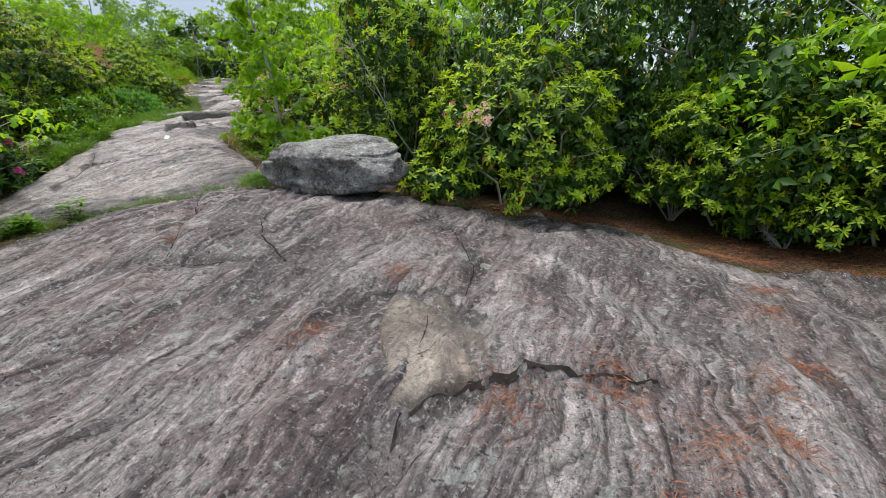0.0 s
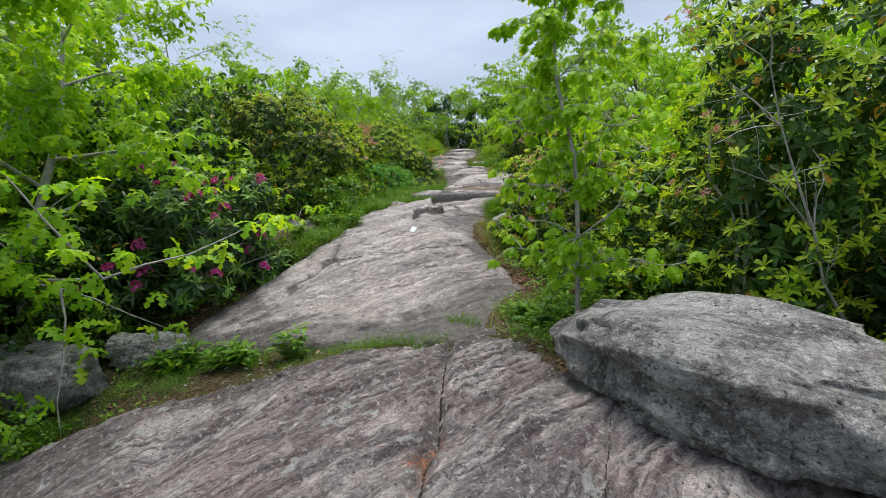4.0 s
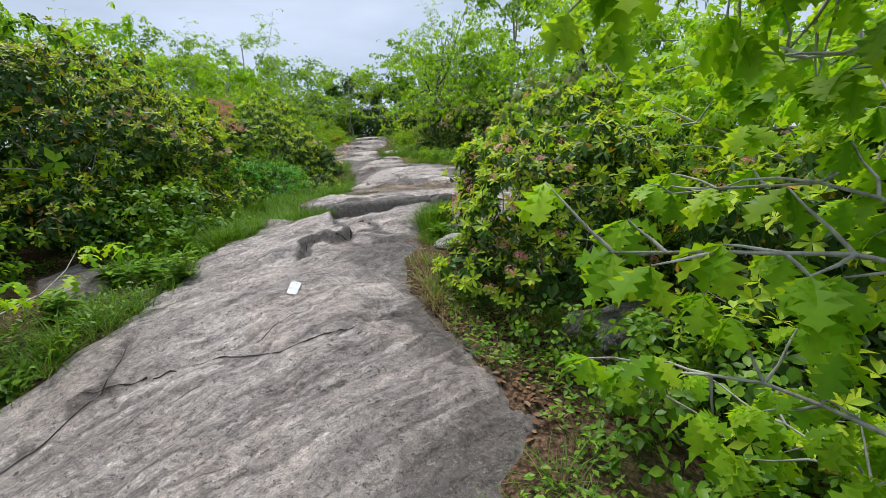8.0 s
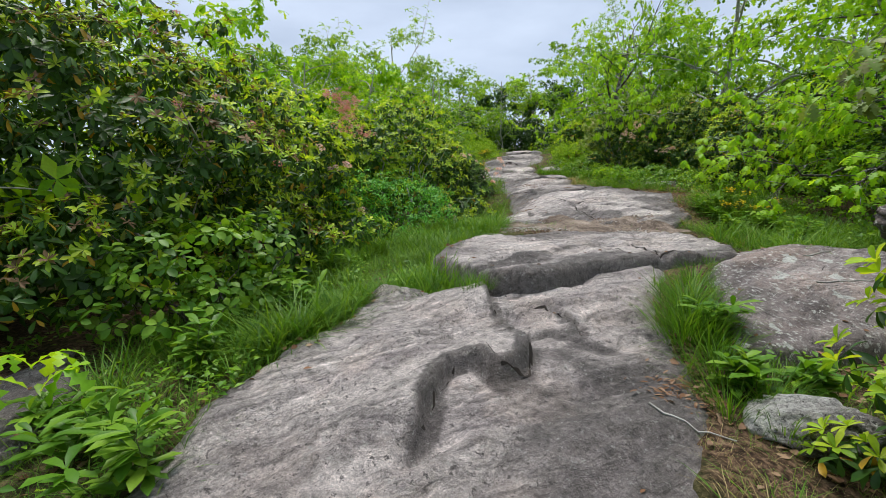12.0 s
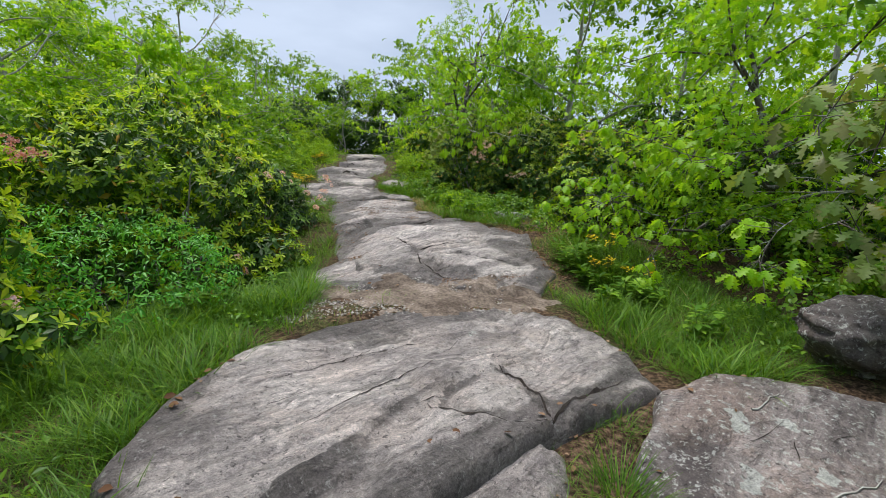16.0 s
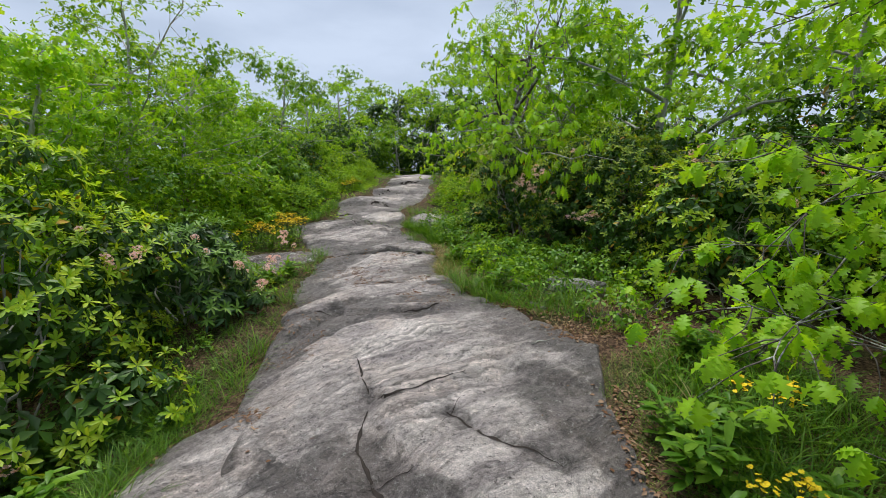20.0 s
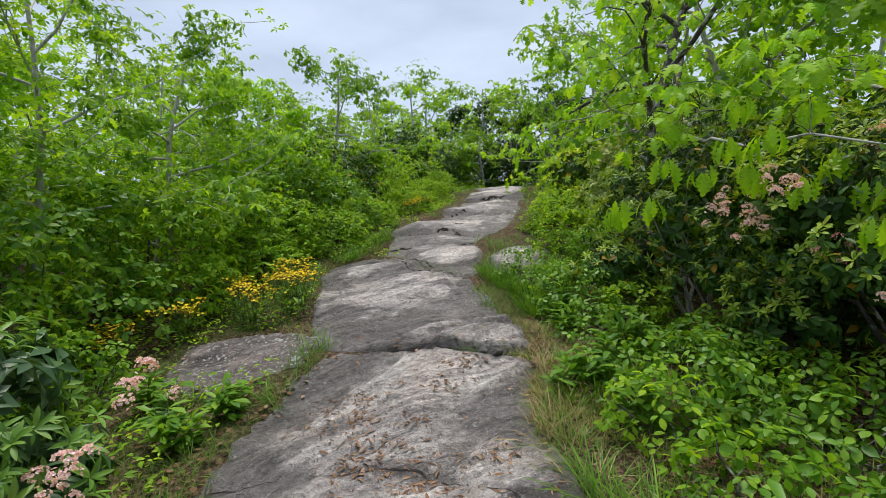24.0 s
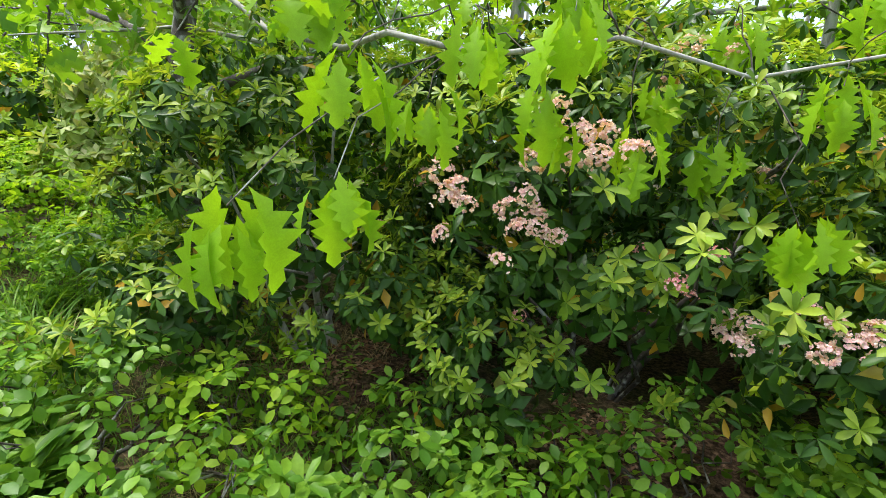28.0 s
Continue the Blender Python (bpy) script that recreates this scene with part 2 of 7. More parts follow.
def soil_material():
    m, nt = shader("soil")
    v = place(nt)
    n = noise_of(nt, v, 30.0, 6, 0.7)
    big = noise_of(nt, v, 1.3, 4, 0.6)
    color = steps(nt, n, (0.38, (0.022, 0.015, 0.010)), (0.50, (0.075, 0.047, 0.030)), (0.62, (0.19, 0.125, 0.080)))
    moss = steps(nt, big, (0.48, grey(0.0)), (0.60, grey(0.5)))
    color = blend(nt, moss, color, steps(nt, n, (0.3, (0.020, 0.032, 0.008)), (0.7, (0.055, 0.080, 0.020))))
    finish(nt, color, 0.95, n, 0.8, 0.03, 0.1)
    return m


def dirt_material():
    m, nt = shader("sandy_dirt")
    v = place(nt)
    n = noise_of(nt, v, 38.0, 8, 0.78)
    color = steps(nt, noise_of(nt, v, 3.0, 8, 0.7, 0.3), (0.38, (0.095, 0.072, 0.058)), (0.52, (0.195, 0.155, 0.125)), (0.64, (0.30, 0.245, 0.205)))
    color = blend(nt, 0.9, color, steps(nt, n, (0.36, grey(0.35)), (0.50, grey(1.0)), (0.64, grey(1.5))), "MULTIPLY")
    finish(nt, color, 0.95, n, 0.8, 0.02, 0.1)
    return m


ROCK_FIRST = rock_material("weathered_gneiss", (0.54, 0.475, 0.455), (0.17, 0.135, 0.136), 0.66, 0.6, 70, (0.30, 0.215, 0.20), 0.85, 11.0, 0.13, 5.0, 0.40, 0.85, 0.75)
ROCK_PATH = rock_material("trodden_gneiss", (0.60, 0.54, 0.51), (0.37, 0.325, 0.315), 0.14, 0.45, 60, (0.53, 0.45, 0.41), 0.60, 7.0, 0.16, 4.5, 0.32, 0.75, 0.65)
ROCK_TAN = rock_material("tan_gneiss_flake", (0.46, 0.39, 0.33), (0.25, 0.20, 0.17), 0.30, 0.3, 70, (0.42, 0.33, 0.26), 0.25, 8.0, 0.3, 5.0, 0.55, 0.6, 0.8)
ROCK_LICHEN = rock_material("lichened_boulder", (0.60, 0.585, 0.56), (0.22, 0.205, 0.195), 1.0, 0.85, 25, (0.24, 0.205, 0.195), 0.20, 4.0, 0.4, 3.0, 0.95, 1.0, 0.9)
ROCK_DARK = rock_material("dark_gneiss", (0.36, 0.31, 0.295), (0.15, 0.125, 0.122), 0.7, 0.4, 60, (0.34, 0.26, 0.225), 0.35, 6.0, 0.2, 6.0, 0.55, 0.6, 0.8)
SEAM = plain_material("dark_crack_soil", (0.012, 0.010, 0.009), (0.045, 0.034, 0.028), 40.0, 0.95)
SAND = dirt_material()
SOIL = soil_material()
LAUREL_OLD = leaf_material("laurel_leaf_old", (0.022, 0.062, 0.010), (0.045, 0.115, 0.015), (0.085, 0.18, 0.024), 0.42, 0.26, 0.18, (0.50, 0.30, 0.03))
LAUREL_OLIVE = leaf_material("laurel_leaf_olive", (0.13, 0.24, 0.020), (0.23, 0.35, 0.028), (0.38, 0.46, 0.050), 0.40, 0.30, 0.35)
LAUREL_NEW = leaf_material("laurel_leaf_new", (0.20, 0.37, 0.018), (0.35, 0.52, 0.028), (0.54, 0.65, 0.050), 0.42, 0.26, 0.42)
RHODO = leaf_material("rhododendron_leaf", (0.030, 0.075, 0.024), (0.050, 0.115, 0.034), (0.10, 0.175, 0.070), 0.40, 0.35, 0.22)
RHODO_NEW = leaf_material("rhododendron_leaf_new", (0.09, 0.20, 0.026), (0.14, 0.28, 0.036), (0.22, 0.36, 0.07), 0.45, 0.28, 0.3)
OAK = leaf_material("oak_leaf", (0.17, 0.38, 0.012), (0.28, 0.52, 0.020), (0.44, 0.64, 0.036), 0.45, 0.25, 0.48)
OAK_DARK = leaf_material("oak_leaf_mature", (0.075, 0.20, 0.012), (0.16, 0.33, 0.018), (0.28, 0.46, 0.030), 0.45, 0.26, 0.50)
OAK_BRONZE = leaf_material("oak_leaf_bronze", (0.11, 0.20, 0.032), (0.17, 0.25, 0.055), (0.26, 0.26, 0.11), 0.5, 0.25, 0.35)
WOODS = leaf_material("woodland_leaf", (0.095, 0.23, 0.012), (0.21, 0.40, 0.020), (0.38, 0.55, 0.036), 0.5, 0.22, 0.52)
SHRUB = leaf_material("shrub_leaf", (0.060, 0.165, 0.014), (0.125, 0.275, 0.021), (0.23, 0.39, 0.034), 0.42, 0.28, 0.38)
SHRUB_DEEP = leaf_material("low_shrub_leaf", (0.060, 0.25, 0.028), (0.11, 0.38, 0.042), (0.19, 0.50, 0.060), 0.42, 0.28, 0.34)
PALE = leaf_material("pale_flowering_leaf", (0.20, 0.32, 0.06), (0.32, 0.42, 0.12), (0.50, 0.52, 0.28), 0.5, 0.2, 0.35)
CONIFER = leaf_material("dark_wood_leaf", (0.022, 0.065, 0.012), (0.040, 0.10, 0.016), (0.068, 0.15, 0.022), 0.5, 0.2, 0.2)
RUSSET = leaf_material("spent_flower_leaf", (0.11, 0.080, 0.036), (0.19, 0.115, 0.065), (0.28, 0.18, 0.10), 0.6, 0.15, 0.25)
GRASS = leaf_material("grass_blade", (0.048, 0.142, 0.011), (0.093, 0.215, 0.016), (0.18, 0.315, 0.027), 0.5, 0.22, 0.36)
STRAW = leaf_material("dry_grass", (0.26, 0.20, 0.095), (0.38, 0.30, 0.15), (0.48, 0.40, 0.22), 0.7, 0.15, 0.25)
LITTER = leaf_material("dead_leaf", (0.12, 0.060, 0.032), (0.20, 0.11, 0.062), (0.32, 0.22, 0.15), 0.8, 0.15, 0.1)
NEEDLES = leaf_material("pine_needle", (0.19, 0.060, 0.028), (0.31, 0.115, 0.055), (0.41, 0.19, 0.10), 0.8, 0.15, 0.05)
BLOSSOM = leaf_material("laurel_blossom", (0.78, 0.47, 0.55), (0.87, 0.63, 0.69), (0.92, 0.80, 0.83), 0.6, 0.2, 0.35)
BUD = leaf_material("laurel_bud", (0.58, 0.19, 0.23), (0.68, 0.31, 0.34), (0.78, 0.50, 0.50), 0.6, 0.2, 0.25)
MAGENTA = leaf_material("rhododendron_blossom", (0.50, 0.045, 0.25), (0.62, 0.08, 0.36), (0.72, 0.20, 0.52), 0.55, 0.2, 0.3)
YELLOW = leaf_material("ragwort_petal", (0.74, 0.52, 0.012), (0.82, 0.62, 0.02), (0.86, 0.70, 0.04), 0.6, 0.2, 0.25)
BARK = bark_material("grey_bark", (0.52, 0.50, 0.46), (0.19, 0.175, 0.155))
BARK_DARK = bark_material("dark_bark", (0.13, 0.11, 0.095), (0.035, 0.030, 0.026))
DEADWOOD = bark_material("bleached_twig", (0.44, 0.43, 0.40), (0.24, 0.23, 0.21))
STALK = plain_material("green_stalk", (0.07, 0.11, 0.03), (0.13, 0.16, 0.05))
PAINT = plain_material("white_blaze_paint", (0.42, 0.45, 0.48), (0.76, 0.79, 0.82), 45.0, 0.7)
PEBBLE = plain_material("grit", (0.20, 0.18, 0.16), (0.42, 0.39, 0.36), 9.0, 0.9, True)


# ---- plan: s runs up the path, u to its right ----
AHEAD, SIDE = np.array((-0.42, 0.9075)), np.array((0.9075, 0.42))


def spot(s, u):
    """World x and y of a place given along and across the path."""
    return -0.42 * s + 0.9075 * u, 0.9075 * s + 0.42 * u


def lattice(ix, iy, iz, seed):
    h = (ix.astype(np.int64) * 374761393 + iy.astype(np.int64) * 668265263 + iz.astype(np.int64) * 2147483647 + seed * 1274126177) & 0xFFFFFFFF
    h = ((h ^ (h >> 13)) * 1274126177) & 0xFFFFFFFF
    return ((h ^ (h >> 16)) & 0xFFFFFF) / float(0xFFFFFF) * 2 - 1


def value_noise(x, y, z=0.0, seed=0):
    x, y, z = np.broadcast_arrays(np.asarray(x, float), np.asarray(y, float), np.asarray(z, float))
    i, j, k = np.floor(x), np.floor(y), np.floor(z)
    a, b, c = x - i, y - j, z - k
    a, b, c = a * a * (3 - 2 * a), b * b * (3 - 2 * b), c * c * (3 - 2 * c)
    total = 0
    flat = not np.any(z)
    for di in (0, 1):
        for dj in (0, 1):
            for dk in (0,) if flat else (0, 1):
                w = (a if di else 1 - a) * (b if dj else 1 - b) * (1 if flat else (c if dk else 1 - c))
                total = total + w * lattice(i + di, j + dj, k + dk, seed)
    return total


def fbm(x, y, z=0.0, octaves=4, seed=0, gain=0.5):
    total, amp = 0, 1.0
    for o in range(octaves):
        total = total + amp * value_noise(np.asarray(x) * 2 ** o + 17 * o, np.asarray(y) * 2 ** o - 9 * o, np.asarray(z) * 2 ** o, seed + o)
        amp *= gain
    return total


# along, across and height of the crown of the ground, and how fast it falls away to either side
CROWN = (
    (-30, 1.0, -3.4, 0.05, 0.05), (-6, 0.9, -0.75, 0.05, 0.06), (0, 0.7, -0.06, 0.06, 0.06), (2.6, 0.7, 0.23, 0.07, 0.07), (4.6, 0.8, 0.46, 0.12, 0.10),
    (6.0, 0.7, 0.55, 0.13, 0.08), (7.0, 0.3, 0.47, 0.09, 0.06), (7.5, 0.1, 0.39, 0.08, 0.06), (8.4, -0.5, 0.32, 0.05, 0.06), (9.1, -0.9, 0.53, 0.08, 0.06), (9.8, -1.0, 0.79, 0.11, 0.10), (10.6, -1.0, 1.07, 0.08, 0.20),
    (11.7, -1.0, 1.24, 0.05, 0.12), (12.9, -0.8, 1.28, 0.03, 0.06), (13.6, -0.4, 1.34, 0.03, 0.0), (14.3, 0.0, 1.45, 0.05, -0.05), (15.2, 0.1, 1.57, 0.05, 0.0), (16.2, 0.2, 1.62, 0.05, 0.02), (17.0, 0.4, 1.63, 0.05, 0.01),
    (18.3, 0.7, 1.95, 0.20, 0.01), (19.5, 1.2, 2.10, 0.08, 0.02), (21.5, 0.2, 2.26, 0.05, 0.03), (22.4, 0.1, 2.33, 0.06, 0.04), (22.9, 0.1, 2.40, 0.03, 0.04), (25.0, 0.0, 2.56, 0.03, 0.03))
RISE = ((27.5, -0.5, 3.05, 0.03, 0.03), (31, 0, 3.60, 0.03, 0.03), (36, 0, 4.15, 0.03, 0.03), (42, 0, 4.25, 0.03, 0.03), (120, 0, 3.5, 0.01, 0.01))
_rows = np.array(CROWN + RISE)
_s = np.arange(-30, 120, 0.1)
_bell = np.exp(-0.5 * (np.arange(-12, 13) / 4.0) ** 2)
_bell /= _bell.sum()
_table = [np.convolve(np.pad(np.interp(_s, _rows[:, 0], _rows[:, k]), 12, mode="edge"), _bell, mode="valid") for k in range(1, 5)]


def ground_su(s, u):
    s, u = np.asarray(s, float), np.asarray(u, float)
    u0, z0, kl, kr = (np.interp(s, _s, t) for t in _table)
    d = u - u0
    fall = np.where(d < 0, kl, kr) * np.minimum(np.abs(d), 4.5) ** 1.4
    return z0 - fall


def ground_z(x, y):
    x, y = np.asarray(x, float), np.asarray(y, float)
    s, u = -0.42 * x + 0.9075 * y, 0.9075 * x + 0.42 * y
    return ground_su(s, u)


def outline_distance(poly, s, u):
    """Distance to the outline of a polygon, positive inside."""
    p = np.array(poly, float)
    best = np.full(s.shape, 1e9)
    inside = np.zeros(s.shape, bool)
    for (a0, b0), (a1, b1) in zip(p, np.roll(p, -1, axis=0)):
        e, f = a1 - a0, b1 - b0
        t = np.clip(((s - a0) * e + (u - b0) * f) / (e * e + f * f), 0, 1)
        best = np.minimum(best, np.hypot(s - a0 - t * e, u - b0 - t * f))
        cross = (b0 > u) != (b1 > u)
        inside ^= cross & (s < (a1 - a0) * (u - b0) / ((b1 - b0) or 1e-9) + a0)
    return np.where(inside, best, -best)


def line_distance(line, s, u):
    """Distance to a polyline, and the side: positive to its left."""
    best, side = np.full(s.shape, 1e9), np.zeros(s.shape)
    for (a0, b0), (a1, b1) in zip(line, line[1:]):
        e, f = a1 - a0, b1 - b0
        t = np.clip(((s - a0) * e + (u - b0) * f) / (e * e + f * f), 0, 1)
        d = np.hypot(s - a0 - t * e, u - b0 - t * f)
        near = d < best
        best = np.where(near, d, best)
        side = np.where(near, np.sign(e * (u - b0) - f * (s - a0)), side)
    return best, -side


# slabs: outline, lift over the ground, rounding of the rim, material, cracks (line, depth, width), ledges (line, height, reach)
SLABS = {
    "rock_slab_1": dict(
        poly=((-1.5, -5.4), (3.5, -4.8), (5.6, -4.6), (6.45, -4.1), (6.8, -3.1), (7.05, -2.2), (7.36, -1.45), (7.45, -1.05), (7.46, -0.55), (7.5, -0.1), (7.4, 0.2), (7.0, 0.4), (6.5, 0.6), (5.9, 1.5), (5.2, 2.0), (4.7, 3.0), (4.7, 3.9), (4.8, 4.5), (4.3, 4.9), (3.7, 4.8), (3.2, 4.7), (2.75, 5.3), (2.2, 5.9), (-1.5, 6.6)),
        lift=0.03, rim=0.16, stain=(0.22, 0.9), mat="first", band=(0.75, 9.0), relief=1.0,
        cracks=((((7.4, -0.4), (6.6, -0.45), (5.8, -0.48), (5.35, -0.53), (4.9, -0.55), (4.5, -0.6)), 0.08, 0.05), (((5.8, 0.57), (5.1, 0.3), (4.7, 0.19), (4.3, 0.16), (3.6, 0.4)), 0.03, 0.03),
                (((4.8, 2.0), (4.0, 1.9), (3.2, 1.7), (2.6, 1.3)), 0.02, 0.03), (((4.9, -2.9), (4.5, -1.6), (4.4, -0.6), (4.0, 0.1)), 0.035, 0.05)),
        ledges=((((1.5, 0.2), (1.71, 0.53), (1.76, 0.77), (1.74, 0.95), (1.7, 1.12), (1.66, 1.36), (1.5, 1.56), (1.46, 1.75)), 0.055, 0.6), (((2.6, 0.3), (2.95, 0.75), (2.75, 1.15), (2.2, 1.3)), 0.03, 0.45))),
    "rock_slab_flake": dict(
        poly=((1.76, 0.52), (2.1, 0.6), (2.4, 0.66), (2.66, 0.84), (2.68, 1.2), (2.3, 1.2), (2.0, 1.24), (1.76, 1.12), (1.8, 0.85)),
        lift=0.055, rim=0.03, grow=0.0, worn=0.1, mat="tan", band=(0.75, 9.0), relief=0.9, cracks=((((1.75, 0.98), (2.2, 1.1), (2.7, 1.0)), 0.02, 0.02),), ledges=()),
    "rock_slab_grass": dict(
        poly=((11.25, -3.0), (11.3, -3.35), (12.0, -3.85), (12.6, -3.75), (12.1, -3.25), (11.7, -2.95)),
        lift=0.06, rim=0.06, grow=0.0, worn=0.0, mat="path", band=(0.75, 7.0), relief=0.6, cracks=(), ledges=()),
    "rock_slab_2": dict(
        poly=((7.95, -3.45), (7.75, -2.4), (7.62, -1.5), (7.5, -0.6), (7.55, 0.05), (8.5, 0.1), (9.3, 0.6), (10.1, 0.22), (10.8, -0.02), (11.6, 0.0), (12.4, 0.25), (13.4, 0.32), (14.2, 0.62), (14.35, 0.5), (14.1, -0.2), (13.6, -0.6), (13.45, -1.1), (13.5, -1.8), (12.4, -2.1), (11.5, -2.15), (10.8, -2.35), (10.1, -2.75), (9.6, -3.1), (8.7, -3.5)),
        lift=0.03, rim=0.12, grow=0.04, dark_foot=(8.2, 9.7, 0.55), worn=0.10, mat="path", band=(0.95, 7.0), relief=1.0,
        cracks=((((9.75, -2.5), (9.95, -1.8), (10.15, -1.1), (10.4, -0.2)), 0.022, 0.025), (((12.75, -0.75), (12.85, -0.5), (12.7, -0.2)), 0.04, 0.03), (((12.9, -0.29), (13.06, -0.32), (13.19, -0.5), (13.17, -0.71)), 0.05, 0.025), (((9.2, -2.6), (9.8, -2.2), (10.3, -2.2)), 0.02, 0.03)),
        ledges=(),
        sheets=((((11.2, -1.3), (11.7, -1.12), (12.0, -1.14), (12.24, -1.08), (12.28, -0.96), (12.1, -0.81), (12.25, -0.69), (12.5, -0.67), (13.1, -0.9), (13.7, -1.05), (14.2, -2.9), (10.6, -2.9)), 0.13, 0.6, 11.4),)),
    "rock_slab_3": dict(
        poly=((14.15, -1.48), (13.62, -1.12), (13.38, -0.85), (13.5, -0.45), (13.9, -0.12), (14.12, 0.3), (14.28, 0.56), (14.4, 0.95), (14.7, 1.5), (15.4, 1.68), (16.0, 1.5), (16.35, 1.0), (16.45, 0.3), (16.3, -0.3), (15.9, -0.84), (15.4, -1.26), (14.7, -1.42)),
        lift=0.10, dome=(1.60, 0.02, 14.4, 0.02), rim=0.06, worn=-0.12, grow=0.02, mat="path", band=(0.95, 8.0), relief=0.8,
        # the last line is no crack: it darkens the front face
        cracks=((((14.3, 0.58), (14.7, 0.62), (15.1, 0.5)), 0.03, 0.02), (((14.32, 0.6), (14.6, 0.95), (14.95, 1.5)), 0.05, 0.03), (((13.45, -0.5), (13.85, -0.12), (14.1, 0.3), (14.28, 0.55)), 0.015, 0.10)),
        ledges=((((14.3, 0.58), (14.36, 0.1), (14.42, -0.02), (14.75, 0.1), (15.0, 0.5)), 0.035, 0.35), (((13.6, -1.0), (14.1, -0.55), (14.9, 0.15)), 0.03, 0.3))),
    "rock_slab_side": dict(
        poly=((14.6, 1.45), (14.0, 0.86), (13.6, 0.8), (13.1, 0.68), (12.72, 0.58), (12.78, 0.98), (13.1, 1.7), (13.5, 2.6), (14.15, 2.75), (14.5, 2.3), (14.65, 1.85)),
        lift=0.09, rim=0.06, grow=0.0, mat="dark", band=(1.2, 6.0), relief=0.7, cracks=(), ledges=()),
    "rock_slab_apron": dict(
        poly=((17.08, -0.7), (17.06, -0.24), (17.1, 0.2), (17.5, 0.22), (17.9, -0.2), (18.4, -0.6), (18.25, -1.02), (17.75, -1.06)),
        lift=0.06, rim=0.04, grow=0.02, worn=-0.2, mat="path", band=(0.95, 8.0), relief=0.5, cracks=(), ledges=()),
    "rock_slab_4": dict(
        poly=((17.55, -0.35), (17.2, 0.2), (16.95, 0.8), (16.8, 1.55), (17.4, 1.95), (18.2, 2.0), (19.0, 2.2), (19.85, 1.8), (20.15, 1.36), (20.7, 1.12), (21.5, 0.92), (22.35, 0.82), (22.45, 0.1), (22.5, -0.8), (21.9, -1.02), (21.1, -1.02), (20.6, -0.9), (19.8, -0.7), (18.9, -0.75), (18.5, -0.66), (18.3, -0.5)),
        lift=0.035, rim=0.05, grow=0.02, worn=-0.15, stain=(0.4, 0.95), mat="path", band=(0.95, 7.0), relief=0.9,
        cracks=((((18.94, 0.16), (18.62, 0.27), (18.36, 0.35), (18.28, 0.5), (18.35, 0.7)), 0.04, 0.02), (((18.22, 0.36), (17.83, 0.36), (17.55, 0.5), (17.3, 0.75)), 0.05, 0.10), (((18.15, 0.9), (17.88, 1.1), (17.77, 1.29), (17.65, 1.55)), 0.03, 0.05), (((20.9, -0.9), (21.1, 0.0), (20.9, 0.9)), 0.02, 0.03)),
        ledges=((((19.9, -0.9), (20.1, -0.2), (19.9, 0.6), (20.2, 1.6)), 0.05, 0.5),)),
    "rock_slab_5": dict(
        poly=((22.55, -0.85), (22.55, 0.1), (22.65, 0.78), (23.35, 0.6), (24.3, 0.25), (24.7, 0.08), (25.25, -0.6), (25.85, -1.25), (26.1, -1.8), (25.7, -2.4), (24.4, -1.9), (23.25, -1.45), (22.75, -1.15)),
        lift=0.055, rim=0.05, grow=0.03, worn=-0.12, mat="path", band=(0.95, 9.0), relief=1.1,
        cracks=((((23.0, 0.7), (23.1, 0.3), (22.8, 0.0)), 0.03, 0.03),), ledges=()),
    "rock_slab_left": dict(
        poly=((22.3, -1.15), (22.8, -1.1), (23.0, -1.6), (22.7, -2.4), (22.1, -2.2), (21.9, -1.5)),
        lift=0.05, rim=0.08, mat="dark", band=(1.2, 6.0), relief=0.7, cracks=(), ledges=()),
    "rock_slab_weedy": dict(
        poly=((25.35, 0.45), (25.6, 1.05), (26.0, 1.2), (26.4, 0.95), (26.3, 0.5), (25.8, 0.35)),
        lift=0.05, rim=0.06, mat="path", band=(1.0, 6.0), relief=0.7, cracks=(), ledges=()),
    "rock_slab_6": dict(
        poly=((24.85, 0.15), (25.4, -0.55), (26.0, -1.2), (26.25, -1.8), (27.6, -1.75), (28.7, -1.45), (30.2, -0.85), (36, -1.0), (43, -1.3), (43, 0.7), (36, 0.7), (31, 0.7), (28.2, 0.5), (26.8, -0.05), (25.8, 0.1)),
        lift=-0.01, rim=0.05, grow=0.03, worn=-0.2, mat="path", band=(0.95, 6.0), relief=1.0,
        cracks=((((26.3, -2.1), (26.8, -1.0), (26.6, 0.3)), 0.06, 0.06),),
        ledges=((((27.3, -2.2), (27.6, -1.0), (27.4, 0.6)), 0.10, 1.0), (((29.2, -2.2), (29.5, -0.6), (29.3, 1.2)), 0.12, 1.2), (((31.6, -2), (31.9, 0), (31.7, 1.2)), 0.12, 1.5))),
}
ROCKS = {"first": ROCK_FIRST, "path": ROCK_PATH, "dark": ROCK_DARK, "lichen": ROCK_LICHEN, "tan": ROCK_TAN}


def flaking(spec, along, across):
    """Sheets of the rock that have split off, as steps between 0 and 1."""
    f = fbm(along * 0.5 + 5 * spec["rim"], across * 1.7, octaves=3, seed=71, gain=0.42)
    return sum(np.clip((f - level) / 0.022, 0, 1) for level in (-0.42, -0.16, 0.05, 0.30)) * 0.25


